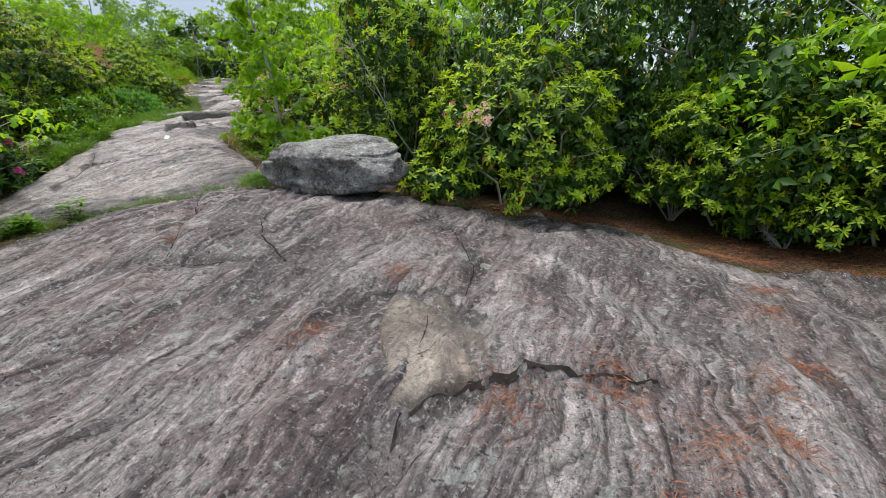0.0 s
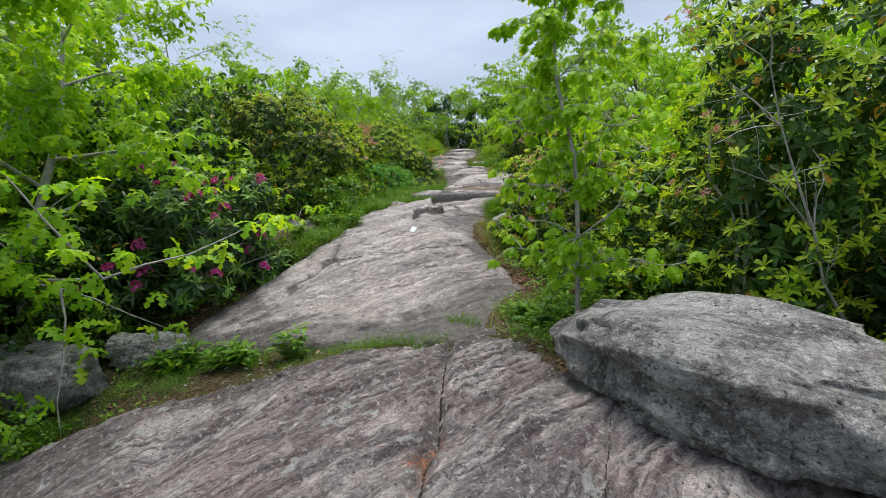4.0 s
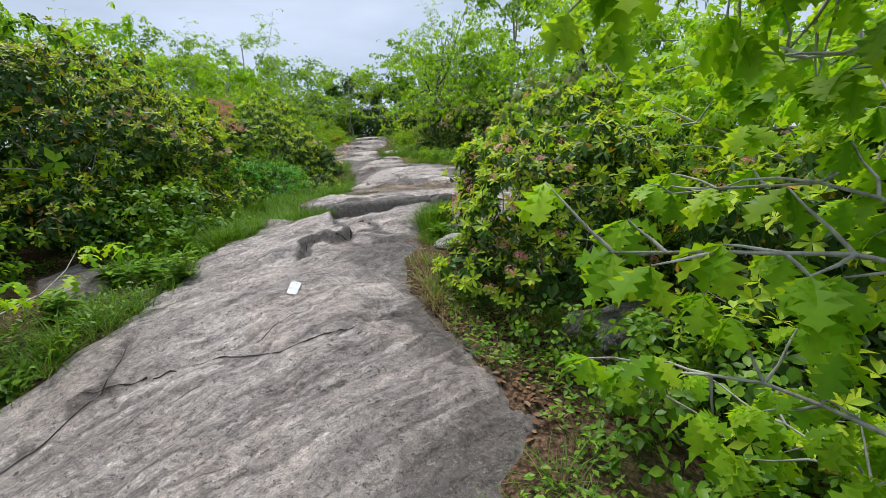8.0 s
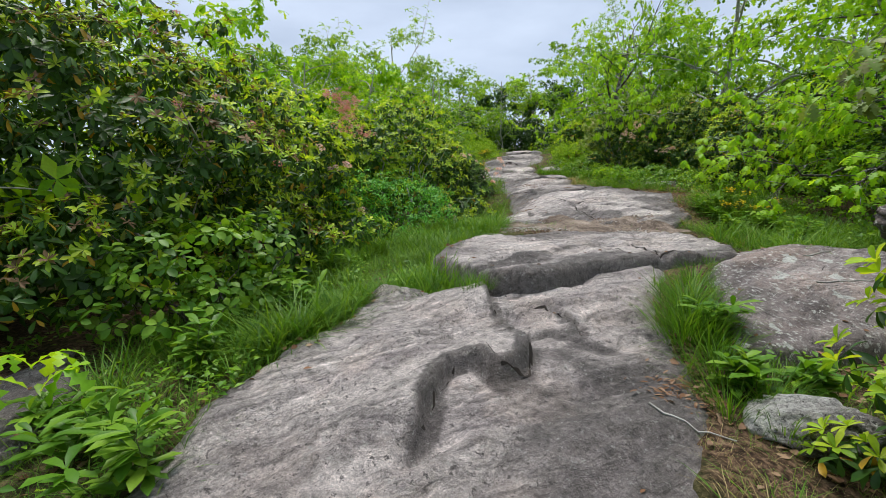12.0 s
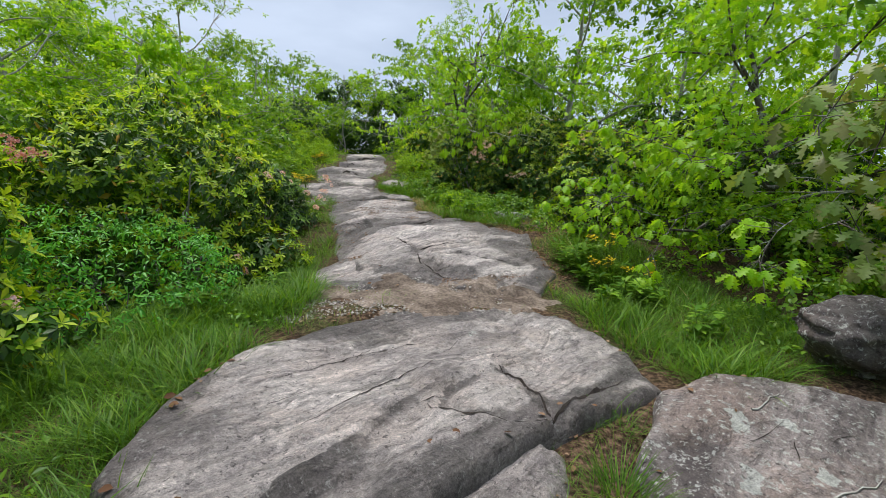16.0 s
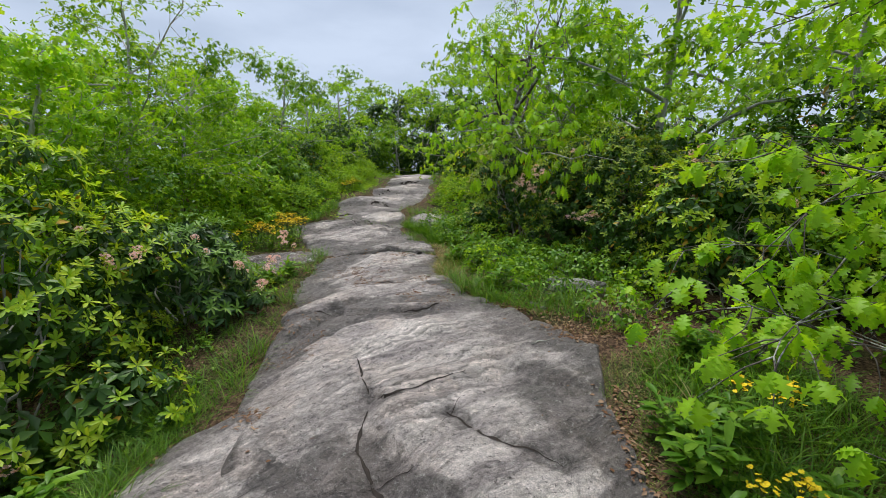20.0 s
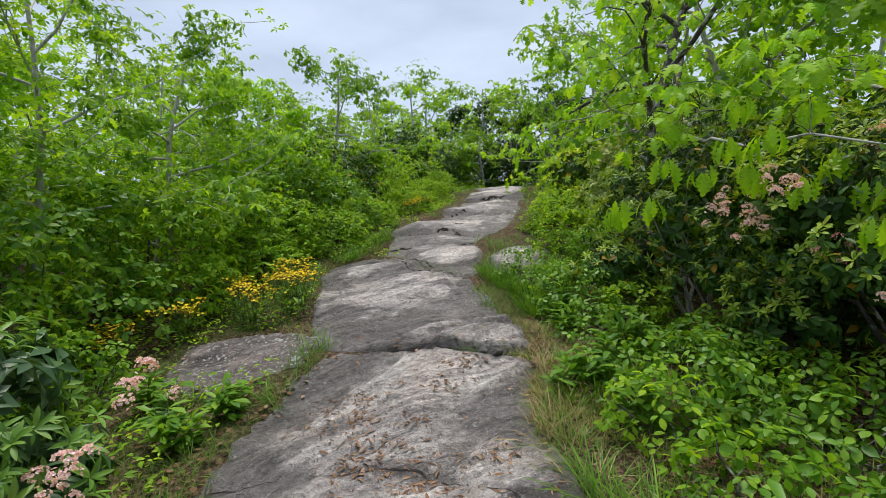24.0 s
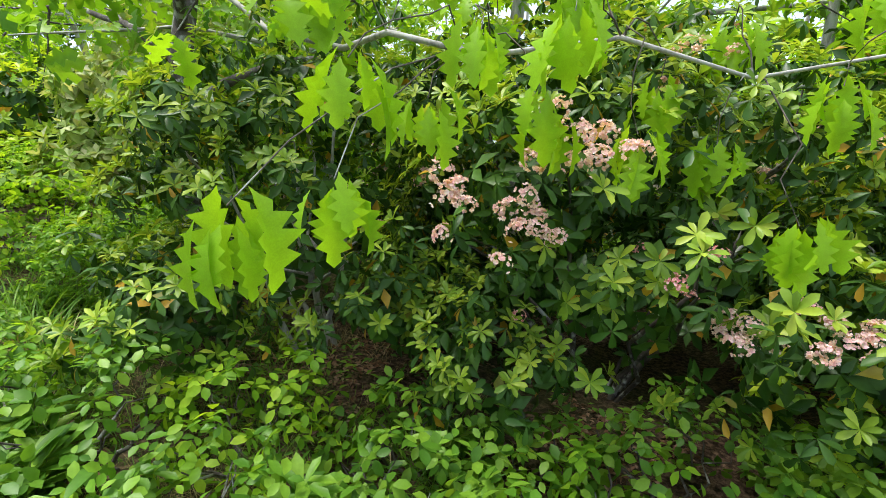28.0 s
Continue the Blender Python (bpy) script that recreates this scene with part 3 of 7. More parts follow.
def slab_wear_shade(spec, s, u):
    """How pale the rock is: worn by feet and weather, least on split-off lower sheets and at the untrodden rim; shade
    of ledges, cracks and rim faces is painted in.
    """
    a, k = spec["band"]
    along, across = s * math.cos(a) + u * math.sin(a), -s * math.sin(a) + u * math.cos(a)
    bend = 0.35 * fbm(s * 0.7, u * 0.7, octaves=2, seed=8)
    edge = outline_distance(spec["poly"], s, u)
    # shade below ledges, along sheet edges and in cracks, put into the tone
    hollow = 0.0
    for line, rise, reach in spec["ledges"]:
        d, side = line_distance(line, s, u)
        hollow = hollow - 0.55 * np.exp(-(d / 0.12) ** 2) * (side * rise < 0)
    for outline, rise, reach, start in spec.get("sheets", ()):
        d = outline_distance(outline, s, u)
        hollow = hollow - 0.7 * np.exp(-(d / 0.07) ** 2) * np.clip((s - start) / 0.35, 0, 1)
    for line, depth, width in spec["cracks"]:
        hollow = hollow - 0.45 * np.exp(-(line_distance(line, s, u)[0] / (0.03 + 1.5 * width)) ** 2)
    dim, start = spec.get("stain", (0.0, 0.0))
    # rim faces darker: untrodden rock, with their shade painted in
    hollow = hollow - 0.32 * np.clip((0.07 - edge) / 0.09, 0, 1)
    # darker from the brow down to the slab's lower end
    foot, brow, dark = spec.get("dark_foot", (0.0, 1.0, 0.0))
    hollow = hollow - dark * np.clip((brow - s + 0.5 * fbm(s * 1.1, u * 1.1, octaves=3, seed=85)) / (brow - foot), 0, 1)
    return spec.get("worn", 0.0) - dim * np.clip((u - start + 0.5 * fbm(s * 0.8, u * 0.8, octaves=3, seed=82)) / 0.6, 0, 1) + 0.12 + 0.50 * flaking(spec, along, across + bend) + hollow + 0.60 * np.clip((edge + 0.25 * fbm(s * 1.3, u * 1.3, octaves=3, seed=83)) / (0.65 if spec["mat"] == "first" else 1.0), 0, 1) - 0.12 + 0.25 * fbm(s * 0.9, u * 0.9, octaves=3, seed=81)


def slab_height(spec, s, u):
    """Height of a slab's top, falling off steeply past its rim."""
    edge = outline_distance(spec["poly"], s, u) + 0.05 * fbm(s * 1.7, u * 1.7, octaves=3, seed=5) + spec.get("grow", 0.09)
    z = ground_su(s, u) + spec["lift"]
    if "dome" in spec:
        top, slope, s0, bow = spec["dome"]
        z = top + slope * (s - s0) - bow * u * u
    a, k = spec["band"]
    along, across = s * math.cos(a) + u * math.sin(a), -s * math.sin(a) + u * math.cos(a)
    bend = 0.35 * fbm(s * 0.7, u * 0.7, octaves=2, seed=8)
    ridge = 1 - np.abs(fbm(along * 0.8, (across + bend) * k * 0.42, octaves=3, seed=11))
    z = z + spec["relief"] * (0.026 * (ridge - 0.7) + 0.040 * fbm(s * 0.8, u * 0.8, octaves=3, seed=21) + 0.022 * fbm(along * 2.2, (across + bend) * k, octaves=3, seed=31) + 0.007 * fbm(s * 14, u * 14, octaves=2, seed=41))
    for line, depth, width in spec["cracks"]:
        d, side = line_distance(line, s + 0.03 * fbm(s * 4, u * 4, octaves=2, seed=3), u + 0.03 * fbm(s * 4, u * 4, octaves=2, seed=4))
        z = z - depth * np.exp(-(d / width) ** 2)
    for line, rise, reach in spec["ledges"]:
        d, side = line_distance(line, s + 0.04 * fbm(s * 3, u * 3, octaves=2, seed=6), u + 0.04 * fbm(s * 3, u * 3, octaves=2, seed=7))
        up = np.clip(d * side / 0.05, -0.5, 0.5) + 0.5
        z = z + rise * up * np.exp(-(d / reach) ** 2)
    for outline, rise, reach, start in spec.get("sheets", ()):
        d = outline_distance(outline, s + 0.03 * fbm(s * 4, u * 4, octaves=2, seed=6), u + 0.03 * fbm(s * 4, u * 4, octaves=2, seed=7))
        z = z + rise * np.clip(d / 0.045 + 0.5, 0, 1) * np.exp(-(np.maximum(d, 0) / reach) ** 2) * np.clip((s - start) / 0.35, 0, 1)
    z = z + (0.10 if spec["mat"] == "first" else 0.075) * spec["relief"] * (flaking(spec, along, across + bend) - 0.55)
    rim = spec["rim"] * (1 + 0.5 * fbm(s * 1.3, u * 1.3, octaves=2, seed=9))
    q = np.clip((rim - edge) / rim, 0, 1)
    z = z - rim * (1 - np.sqrt(1 - q * q)) - 7.0 * np.clip(-edge, 0, 1)
    return z, edge


def rock_cover(s, u):
    """How far inside any slab a place lies; negative off the rock."""
    best = np.full(np.shape(s), -9.0)
    for spec in SLABS.values():
        best = np.maximum(best, outline_distance(spec["poly"], np.asarray(s, float), np.asarray(u, float)))
    return best


def surface_z(s, u):
    """Height of what one would stand on: soil, or the rock where it is higher."""
    s, u = np.asarray(s, float), np.asarray(u, float)
    z = soil_z(s, u)
    for spec in SLABS.values():
        z = np.maximum(z, slab_height(spec, s, u)[0])
    return z


def soil_z(s, u):
    cover = np.clip(rock_cover(s, u) / 0.25, 0, 1)
    x, y = spot(s, u)
    rough = 0.05 * fbm(x * 0.8, y * 0.8, octaves=3, seed=51) + 0.02 * fbm(x * 4, y * 4, octaves=2, seed=52)
    return ground_su(s, u) + rough * (1 - cover) - 0.14 * cover + 0.01


# ---- mesh tools ----
def quick_mesh(name, verts, tris, material, smooth=True):
    """A mesh from arrays of corners and triangles."""
    verts, tris = np.asarray(verts, np.float32), np.asarray(tris, np.int32)
    me = bpy.data.meshes.new(name)
    me.vertices.add(len(verts))
    me.vertices.foreach_set("co", verts.ravel())
    me.loops.add(tris.size)
    me.loops.foreach_set("vertex_index", tris.ravel())
    me.polygons.add(len(tris))
    me.polygons.foreach_set("loop_start", np.arange(0, tris.size, 3, dtype=np.int32))
    me.polygons.foreach_set("use_smooth", np.full(len(tris), smooth))
    me.materials.append(material)
    me.update(calc_edges=True)
    return me


def thing(name, label, category, at=(0, 0, 0), group="", kind=""):
    ob = new(name)
    ob.location = at
    ob.empty_display_size = 0.2
    return tagged(ob, label, category, group, kind)


def part(name, me, parent, label="", kind=""):
    ob = new(name, me)
    ob.parent = parent
    return tagged(ob, label, kind=kind)


def grid_mesh(name, ss, uu, zfun, material, wear_shade=None):
    S, U = np.meshgrid(ss, uu, indexing="ij")
    z, ok = zfun(S, U)
    x, y = spot(S, U)
    index = np.arange(S.size).reshape(S.shape)
    a, b, c, d = index[:-1, :-1], index[1:, :-1], index[1:, 1:], index[:-1, 1:]
    live = ok[:-1, :-1] | ok[1:, :-1] | ok[1:, 1:] | ok[:-1, 1:]
    tris = np.concatenate((np.stack((a[live], b[live], c[live]), -1), np.stack((a[live], c[live], d[live]), -1)))[:, ::-1]
    used, tris = np.unique(tris, return_inverse=True)
    verts = np.stack((x.ravel(), y.ravel(), z.ravel()), -1)[used]
    me = quick_mesh(name, verts, tris.reshape(-1, 3), material)
    if wear_shade is not None:
        me.attributes.new("wear_shade", "FLOAT", "POINT").data.foreach_set("value", wear_shade(S, U).ravel()[used].astype(np.float32))
    return me


def tube(points, radii, sides=6):
    """Corners and triangles of a tapered round tube along a line."""
    p = np.asarray(points, float)
    r = np.asarray(radii, float)
    d = np.gradient(p, axis=0)
    d /= np.linalg.norm(d, axis=1)[:, None] + 1e-9
    ref = np.where(np.abs(d[:, 2:3]) > 0.9, (1.0, 0, 0), (0, 0, 1.0))
    a = np.cross(d, ref)
    a /= np.linalg.norm(a, axis=1)[:, None] + 1e-9
    b = np.cross(d, a)
    ang = np.arange(sides) * 2 * np.pi / sides
    ring = p[:, None] + r[:, None, None] * (np.cos(ang)[None, :, None] * a[:, None] + np.sin(ang)[None, :, None] * b[:, None])
    n = len(p)
    i, j = np.meshgrid(np.arange(n - 1), np.arange(sides), indexing="ij")
    v0, v1 = i * sides + j, i * sides + (j + 1) % sides
    v2, v3 = v0 + sides, v1 + sides
    tris = np.concatenate((np.stack((v0, v1, v3), -1).reshape(-1, 3), np.stack((v0, v3, v2), -1).reshape(-1, 3)))
    return ring.reshape(-1, 3), tris


def join(pieces):
    verts, tris, n = [], [], 0
    for v, t in pieces:
        verts.append(v)
        tris.append(t + n)
        n += len(v)
    return np.concatenate(verts), np.concatenate(tris)


def leaf_shape(widths, length_at, fold=0.12, droop=0.15):
    """A leaf one long, folded along its midrib: rows of left, middle and right corners between the stalk and the tip."""
    v = [(0, 0, 0)]
    for w, y in zip(widths, length_at):
        z = -droop * y * y
        v += [(-w, y, z + fold * w), (0, y, z), (w, y, z + fold * w)]
    v.append((0, 1, -droop))
    n, t = len(widths), []
    t += [(0, 2, 1), (0, 3, 2)]
    for i in range(n - 1):
        a = 1 + 3 * i
        t += [(a, a + 1, a + 4), (a, a + 4, a + 3), (a + 1, a + 2, a + 5), (a + 1, a + 5, a + 4)]
    a, tip = 1 + 3 * (n - 1), 1 + 3 * n
    t += [(a, a + 1, tip), (a + 1, a + 2, tip)]
    return np.array(v, float), np.array(t)


LEAF_LAUREL = leaf_shape((0.07, 0.17, 0.17), (0.22, 0.55, 0.84), 0.40, 0.25)
LEAF_MID = leaf_shape((0.12, 0.17), (0.34, 0.76), 0.35, 0.25)
LEAF_FAR = leaf_shape((0.21,), (0.6,), 0.3, 0.2)
LEAF_LONG = leaf_shape((0.11, 0.13, 0.09), (0.25, 0.55, 0.82), 0.3, 0.3)
LEAF_OVAL = leaf_shape((0.26, 0.28), (0.32, 0.68), 0.25, 0.15)
LEAF_OAK = leaf_shape((0.045, 0.19, 0.07, 0.34, 0.10, 0.38, 0.11, 0.22, 0.07), (0.10, 0.24, 0.32, 0.46, 0.54, 0.70, 0.78, 0.90, 0.93), 0.22, 0.30)
LEAF_OAK_YOUNG = leaf_shape((0.05, 0.13, 0.10, 0.27, 0.13, 0.36, 0.15, 0.29, 0.11, 0.13), (0.12, 0.22, 0.32, 0.40, 0.50, 0.60, 0.68, 0.79, 0.83, 0.93), 0.35, 0.28)
LEAF_OAK_FAR = leaf_shape((0.17, 0.07, 0.33, 0.09, 0.24), (0.26, 0.36, 0.56, 0.66, 0.86), 0.25, 0.35)
BLADE = (np.array(((-0.009, 0, 0), (0.009, 0, 0), (-0.011, 0.42, -0.08), (0.011, 0.42, -0.08), (-0.007, 0.76, -0.26), (0.007, 0.76, -0.26), (0, 1, -0.46)), float),
         np.array(((0, 1, 3), (0, 3, 2), (2, 3, 5), (2, 5, 4), (4, 5, 6))))
LEAF_TINY = (np.array(((0, 0, 0), (-0.25, 0.5, 0.06), (0, 1, -0.15), (0.25, 0.5, 0.06)), float), np.array(((0, 2, 1), (0, 3, 2))))
PETAL = leaf_shape((0.45,), (0.6,), -0.3, -0.1)


def unit(v):
    return v / (np.linalg.norm(v, axis=-1, keepdims=True) + 1e-9)


def spread(shape, at, way, up, size):
    """Leaves of one shape: where each starts, the way it points, the way its face looks, and its length."""
    v, t = shape
    d = unit(way)
    n = unit(up - (up * d).sum(-1, keepdims=True) * d)
    w = np.cross(d, n)
    size = np.asarray(size, float).reshape(-1, 1, 1)
    verts = at[:, None] + size * (v[None, :, 0:1] * w[:, None] + v[None, :, 1:2] * d[:, None] + v[None, :, 2:3] * n[:, None])
    tris = t[None] + (np.arange(len(at)) * len(v))[:, None, None]
    return verts.reshape(-1, 3), tris.reshape(-1, 3)


def whorls(rng, at, axis, count, rise, size, shape, reach=0.0):
    """Rings of leaves round shoots: rise is the angle of the leaves over the ring's plane, in degrees, low to high."""
    n = len(at)
    ref = np.where(np.abs(axis[:, 2:3]) > 0.85, (1.0, 0, 0), (0, 0, 1.0))
    a = unit(np.cross(axis, ref))
    b = np.cross(axis, a)
    ang = (np.arange(count)[None] + rng.uniform(-0.3, 0.3, (n, count))) * 2 * np.pi / count + rng.uniform(0, 6.3, (n, 1))
    el = np.radians(rng.uniform(rise[0], rise[1], (n, count)))[..., None]
    out = np.cos(ang)[..., None] * a[:, None] + np.sin(ang)[..., None] * b[:, None]
    way = np.cos(el) * out + np.sin(el) * axis[:, None] + np.array((0, 0, -0.08))
    up = np.cos(el) * axis[:, None] - np.sin(el) * out
    start = at[:, None] + reach * way
    size = rng.uniform(size[0], size[1], (n, count))
    return spread(shape, start.reshape(-1, 3), way.reshape(-1, 3), up.reshape(-1, 3), size.ravel())


def lump_points(rng, lobes, per_m2, depth=(0.82, 1.04), low=-0.45):
    """Points and outward ways over the outer skin of a heap of lobes (centre, radii)."""
    at, out = [], []
    for c, r in lobes:
        c, r = np.array(c, float), np.array(r, float)
        n = int(per_m2 * 4 * np.pi * ((r[0] * r[1]) ** 1.6 / 3 + (r[0] * r[2]) ** 1.6 / 3 + (r[1] * r[2]) ** 1.6 / 3) ** 0.625)
        d = unit(rng.normal(size=(n, 3)))
        d = d[d[:, 2] > low]
        wob = 1 + 0.19 * fbm(d[:, 0] * 2.4 + c[0], d[:, 1] * 2.4 + c[1], d[:, 2] * 2.4, octaves=3, seed=int(abs(c[0] * 7 + c[1] * 13)) % 90)
        p = c + d * r * (rng.uniform(depth[0], depth[1], len(d)) * wob)[:, None]
        keep = np.ones(len(p), bool)
        for c2, r2 in lobes:
            if c2 is not c:
                q = np.linalg.norm((p - np.array(c2)) / np.array(r2), axis=1)
                keep &= (q > 0.80) | (np.allclose(c2, c))
        at.append(p[keep])
        out.append(unit(d / r)[keep])
    return np.concatenate(at), np.concatenate(out)


def heap(rng, r, h, n=5):
    """Lobes of a rounded, uneven shrub about r wide to each side and h high, standing at the origin, full down to its foot."""
    lobes = [((0, 0, h * 0.50), (r * 0.80, r * 0.80, h * 0.52))]
    for i in range(2 * n):
        low = i % 2
        a = i * 3.1416 / n + rng.uniform(-0.35, 0.35)
        d = r * (rng.uniform(0.55, 0.74) if low else rng.uniform(0.34, 0.56))
        z = h * (rng.uniform(0.16, 0.30) if low else rng.uniform(0.50, 0.78))
        k = r * rng.uniform(0.30, 0.44)
        lobes.append(((math.cos(a) * d, math.sin(a) * d, z), (k, k, min(max(z, 0.18), k * rng.uniform(0.7, 0.95)))))
    return lobes


def stems(rng, top, r, h, n=7, thick=0.025, material=None):
    """Crooked stems that fan out from the foot of a shrub, each a part."""
    for i in range(n):
        a, lean = rng.uniform(0, 6.283), rng.uniform(0.15, 0.75) * r
        t = np.linspace(0, 1, 8)[:, None]
        end = np.array((math.cos(a) * lean, math.sin(a) * lean, h * rng.uniform(0.55, 0.85)))
        line = t * end + np.array((0.08 * r * math.cos(a), 0.08 * r * math.sin(a), -0.08))
        line[1:-1] += rng.normal(0, 0.045 * r, (6, 3))
        stem = part("stem", quick_mesh("stem", *tube(line, thick * rng.uniform(0.6, 1.1) * (1 - 0.75 * t[:, 0]), 6), material), top)
        j = int(rng.integers(3, 6))
        tip = line[j] + np.array((math.cos(a + rng.uniform(-1.4, 1.4)), math.sin(a + rng.uniform(-1.4, 1.4)), rng.uniform(0.2, 0.8))) * r * 0.4
        mid = (line[j] + tip) / 2 + rng.normal(0, 0.03 * r, 3)
        part("twig", quick_mesh("twig", *tube((line[j], mid, tip), (thick * 0.4, thick * 0.3, thick * 0.12), 5), material), stem)


def flower_mesh(name, rng, material, r, petals, size):
    """A dome of small cup-shaped flowers."""
    d = unit(rng.normal(size=(petals, 3)) * np.array((1, 1, 0.7)) + np.array((0, 0, 0.75)))
    at = d * r * rng.uniform(0.75, 1.05, (petals, 1)) * np.array((1, 1, 0.72))
    v, t = whorls(rng, at, d, 5, (15, 45), (size * 0.8, size * 1.1), PETAL)
    return quick_mesh(name, v, t, material)


_rng = np.random.default_rng(4)
FLOWERS = {
    "open": [flower_mesh("blossom", _rng, BLOSSOM, 0.052, 34, 0.014) for _ in range(2)],
    "bud": [flower_mesh("blossom", _rng, BUD, 0.048, 30, 0.009) for _ in range(2)],
    "magenta": [flower_mesh("blossom", _rng, MAGENTA, 0.060, 12, 0.042) for _ in range(2)],
}


def shrub(name, label, s, u, r, h, seed, near=1, old=None, fresh=None, share=0.6, leaf=0.082, density=50, flowers=(), longleaf=False, lobes=None, n_lobes=6, stem=BARK, category="shrub", group="", russet=0.0, blooms=()):
    """An evergreen shrub: crooked stems, a skin of leaf whorls with pale new shoots over darker old leaves, and its flowers."""
    rng = np.random.default_rng(seed)
    x, y = spot(s, u)
    z = float(soil_z(np.array(s), np.array(u)))
    top = thing(name, label, category, (x, y, z), group)
    lobes = lobes or heap(rng, r, h, n_lobes)
    shape = {3: LEAF_LAUREL, 2: LEAF_LONG if longleaf else LEAF_MID, 1: LEAF_FAR, 0: LEAF_TINY}[near]
    per = density * {3: 1.0, 2: 1.0, 1: 0.9, 0: 0.6}[near]
    size = leaf * {3: 1.0, 2: 1.05, 1: 1.15, 0: 1.5}[near]
    at, out = lump_points(rng, lobes, per)
    # shoots gather in cushions with dark gaps between them
    pad = fbm(at[:, 0] * 2.9 + seed, at[:, 1] * 2.9, at[:, 2] * 4.2, octaves=2, seed=seed % 50)
    at = at + out * (0.10 * pad)[:, None]
    full = pad > -0.34
    at, out, pad = at[full], out[full], pad[full]
    axis = unit(out * 0.9 + np.array((0, 0, 0.85)) + rng.normal(0, 0.30, out.shape))
    a = whorls(rng, at - axis * 0.025, axis, 5, (-55, 0), (size * 0.85, size * 1.25), shape)
    inner, way = lump_points(rng, lobes, per * 0.32, (0.50, 0.80), -0.7)
    b = whorls(rng, inner, unit(way + np.array((0, 0, 0.5))), 5, (-40, 15), (size * 1.2, size * 1.7), LEAF_TINY)
    part("leaves", quick_mesh("leaves", *join((a, b)), old or LAUREL_OLD), top)
    pick = (rng.uniform(size=len(at)) < 1.7 * share * np.clip(0.8 + 0.7 * out[:, 2], 0.4, 1.3)) & (pad > -0.24)
    if share > 0 and pick.any():
        c = whorls(rng, at[pick] + axis[pick] * 0.02, axis[pick], 8 if near > 1 else 7, (2, 60), (size * 0.65, size * 1.08), shape)
        part("new_leaves", quick_mesh("new_leaves", *c, fresh or LAUREL_NEW), top, "yellow-green new leaves")
    if russet > 0:
        sel = (rng.uniform(size=len(at)) < russet) & (out[:, 2] > 0.05)
        c = whorls(rng, at[sel] + axis[sel] * 0.03, axis[sel], 8, (-5, 50), (size * 0.45, size * 0.8), LEAF_FAR)
        part("spent_flower", quick_mesh("spent_flower", *c, RUSSET), top, "russet spent flower heads", "stuff")
    stems(rng, top, r, h, 7 if near else 3, 0.025, stem)
    fx, fy = spot(-0.8, -0.6 * math.copysign(1, u))
    facing = out @ np.array((fx, fy, 0.55))
    for kind, count in flowers:
        good = np.where((facing > 0.45) & (out[:, 2] > -0.1))[0]
        centre = at[good[int(rng.integers(len(good)))]]
        for i in range(count):
            if i % (2 if kind == "magenta" else 5) == 0:
                centre = at[good[int(rng.integers(len(good)))]]
            k = good[np.argmin(np.linalg.norm(at[good] - centre - rng.normal(0, 0.16, 3), axis=1))]
            f = part("blossom", FLOWERS[kind][i % 2], top, {"open": "pale pink open flowers", "bud": "deep pink flower buds", "magenta": "magenta flowers"}[kind])
            f.location = at[k] + axis[k] * (0.09 if kind == "magenta" else 0.065) + rng.normal(0, 0.01, 3)
            f.rotation_mode = "QUATERNION"
            f.rotation_quaternion = Vector(axis[k]).to_track_quat("Z", "Y")
            f.scale = [rng.uniform(0.6, 1.05)] * 3
    for s1, u1, z1, kind, count in blooms:
        x1, y1 = spot(s1, u1)
        for i in range(count):
            f = part("blossom", FLOWERS[kind][i % 2], top, "pale pink open flowers" if kind == "open" else "deep pink flower buds")
            f.location = np.array((x1 - x, y1 - y, z1 - z)) + rng.normal(0, 0.066, 3) * np.array((1.1, 1.1, 0.9))
            f.rotation_euler = (rng.uniform(-0.5, 0.9), rng.uniform(-0.6, 0.6), rng.uniform(0, 6.28))
            f.scale = [rng.uniform(0.55, 0.95)] * 3
    return top


# ---- ground and rock ----
def steps_out(lo, hi, fine, far):
    """Grid lines: fine between lo and hi, then ever wider out to far."""
    inner = list(np.arange(lo, hi + fine / 2, fine))
    left, right, w = [], [], fine
    a, b = inner[0], inner[-1]
    while b < far:
        w *= 1.35
        a, b = a - w, b + w
        left.append(a)
        right.append(b)
    return np.array(left[::-1] + inner + right)


def build_ground():
    def height(S, U):
        return soil_z(S, U), np.ones(S.shape, bool)
    ob = new("ground", grid_mesh("ground", steps_out(-4, 42, 0.17, 2500), steps_out(-7, 7, 0.17, 2500), height, SOIL))
    tagged(ob, "dark brown soil with moss under shrubs and grass", "ground", kind="structure")


SLAB_LABELS = {
    "rock_slab_1": "broad domed slab of streaked grey gneiss with cracks",
    "rock_slab_flake": "tan flake of gneiss on the dark slab",
    "rock_slab_grass": "small pale rock slab half hidden in grass",
    "rock_slab_2": "long sloping slab of pale trodden grey gneiss",
    "rock_slab_3": "rounded hump of pale grey gneiss with dark front edge",
    "rock_slab_side": "flat dark grey rock slab speckled with pale lichen",
    "rock_slab_apron": "low flat pale rock slab beside gravel",
    "rock_slab_4": "long pale grey rock slab with fractured hollows",
    "rock_slab_5": "rippled pale grey rock slab between weedy joints",
    "rock_slab_weedy": "small grey rock slab half hidden by weeds",
    "rock_slab_left": "small dark lichened rock slab in the grass",
    "rock_slab_6": "stepped pale grey rock slabs climbing to the crest"}


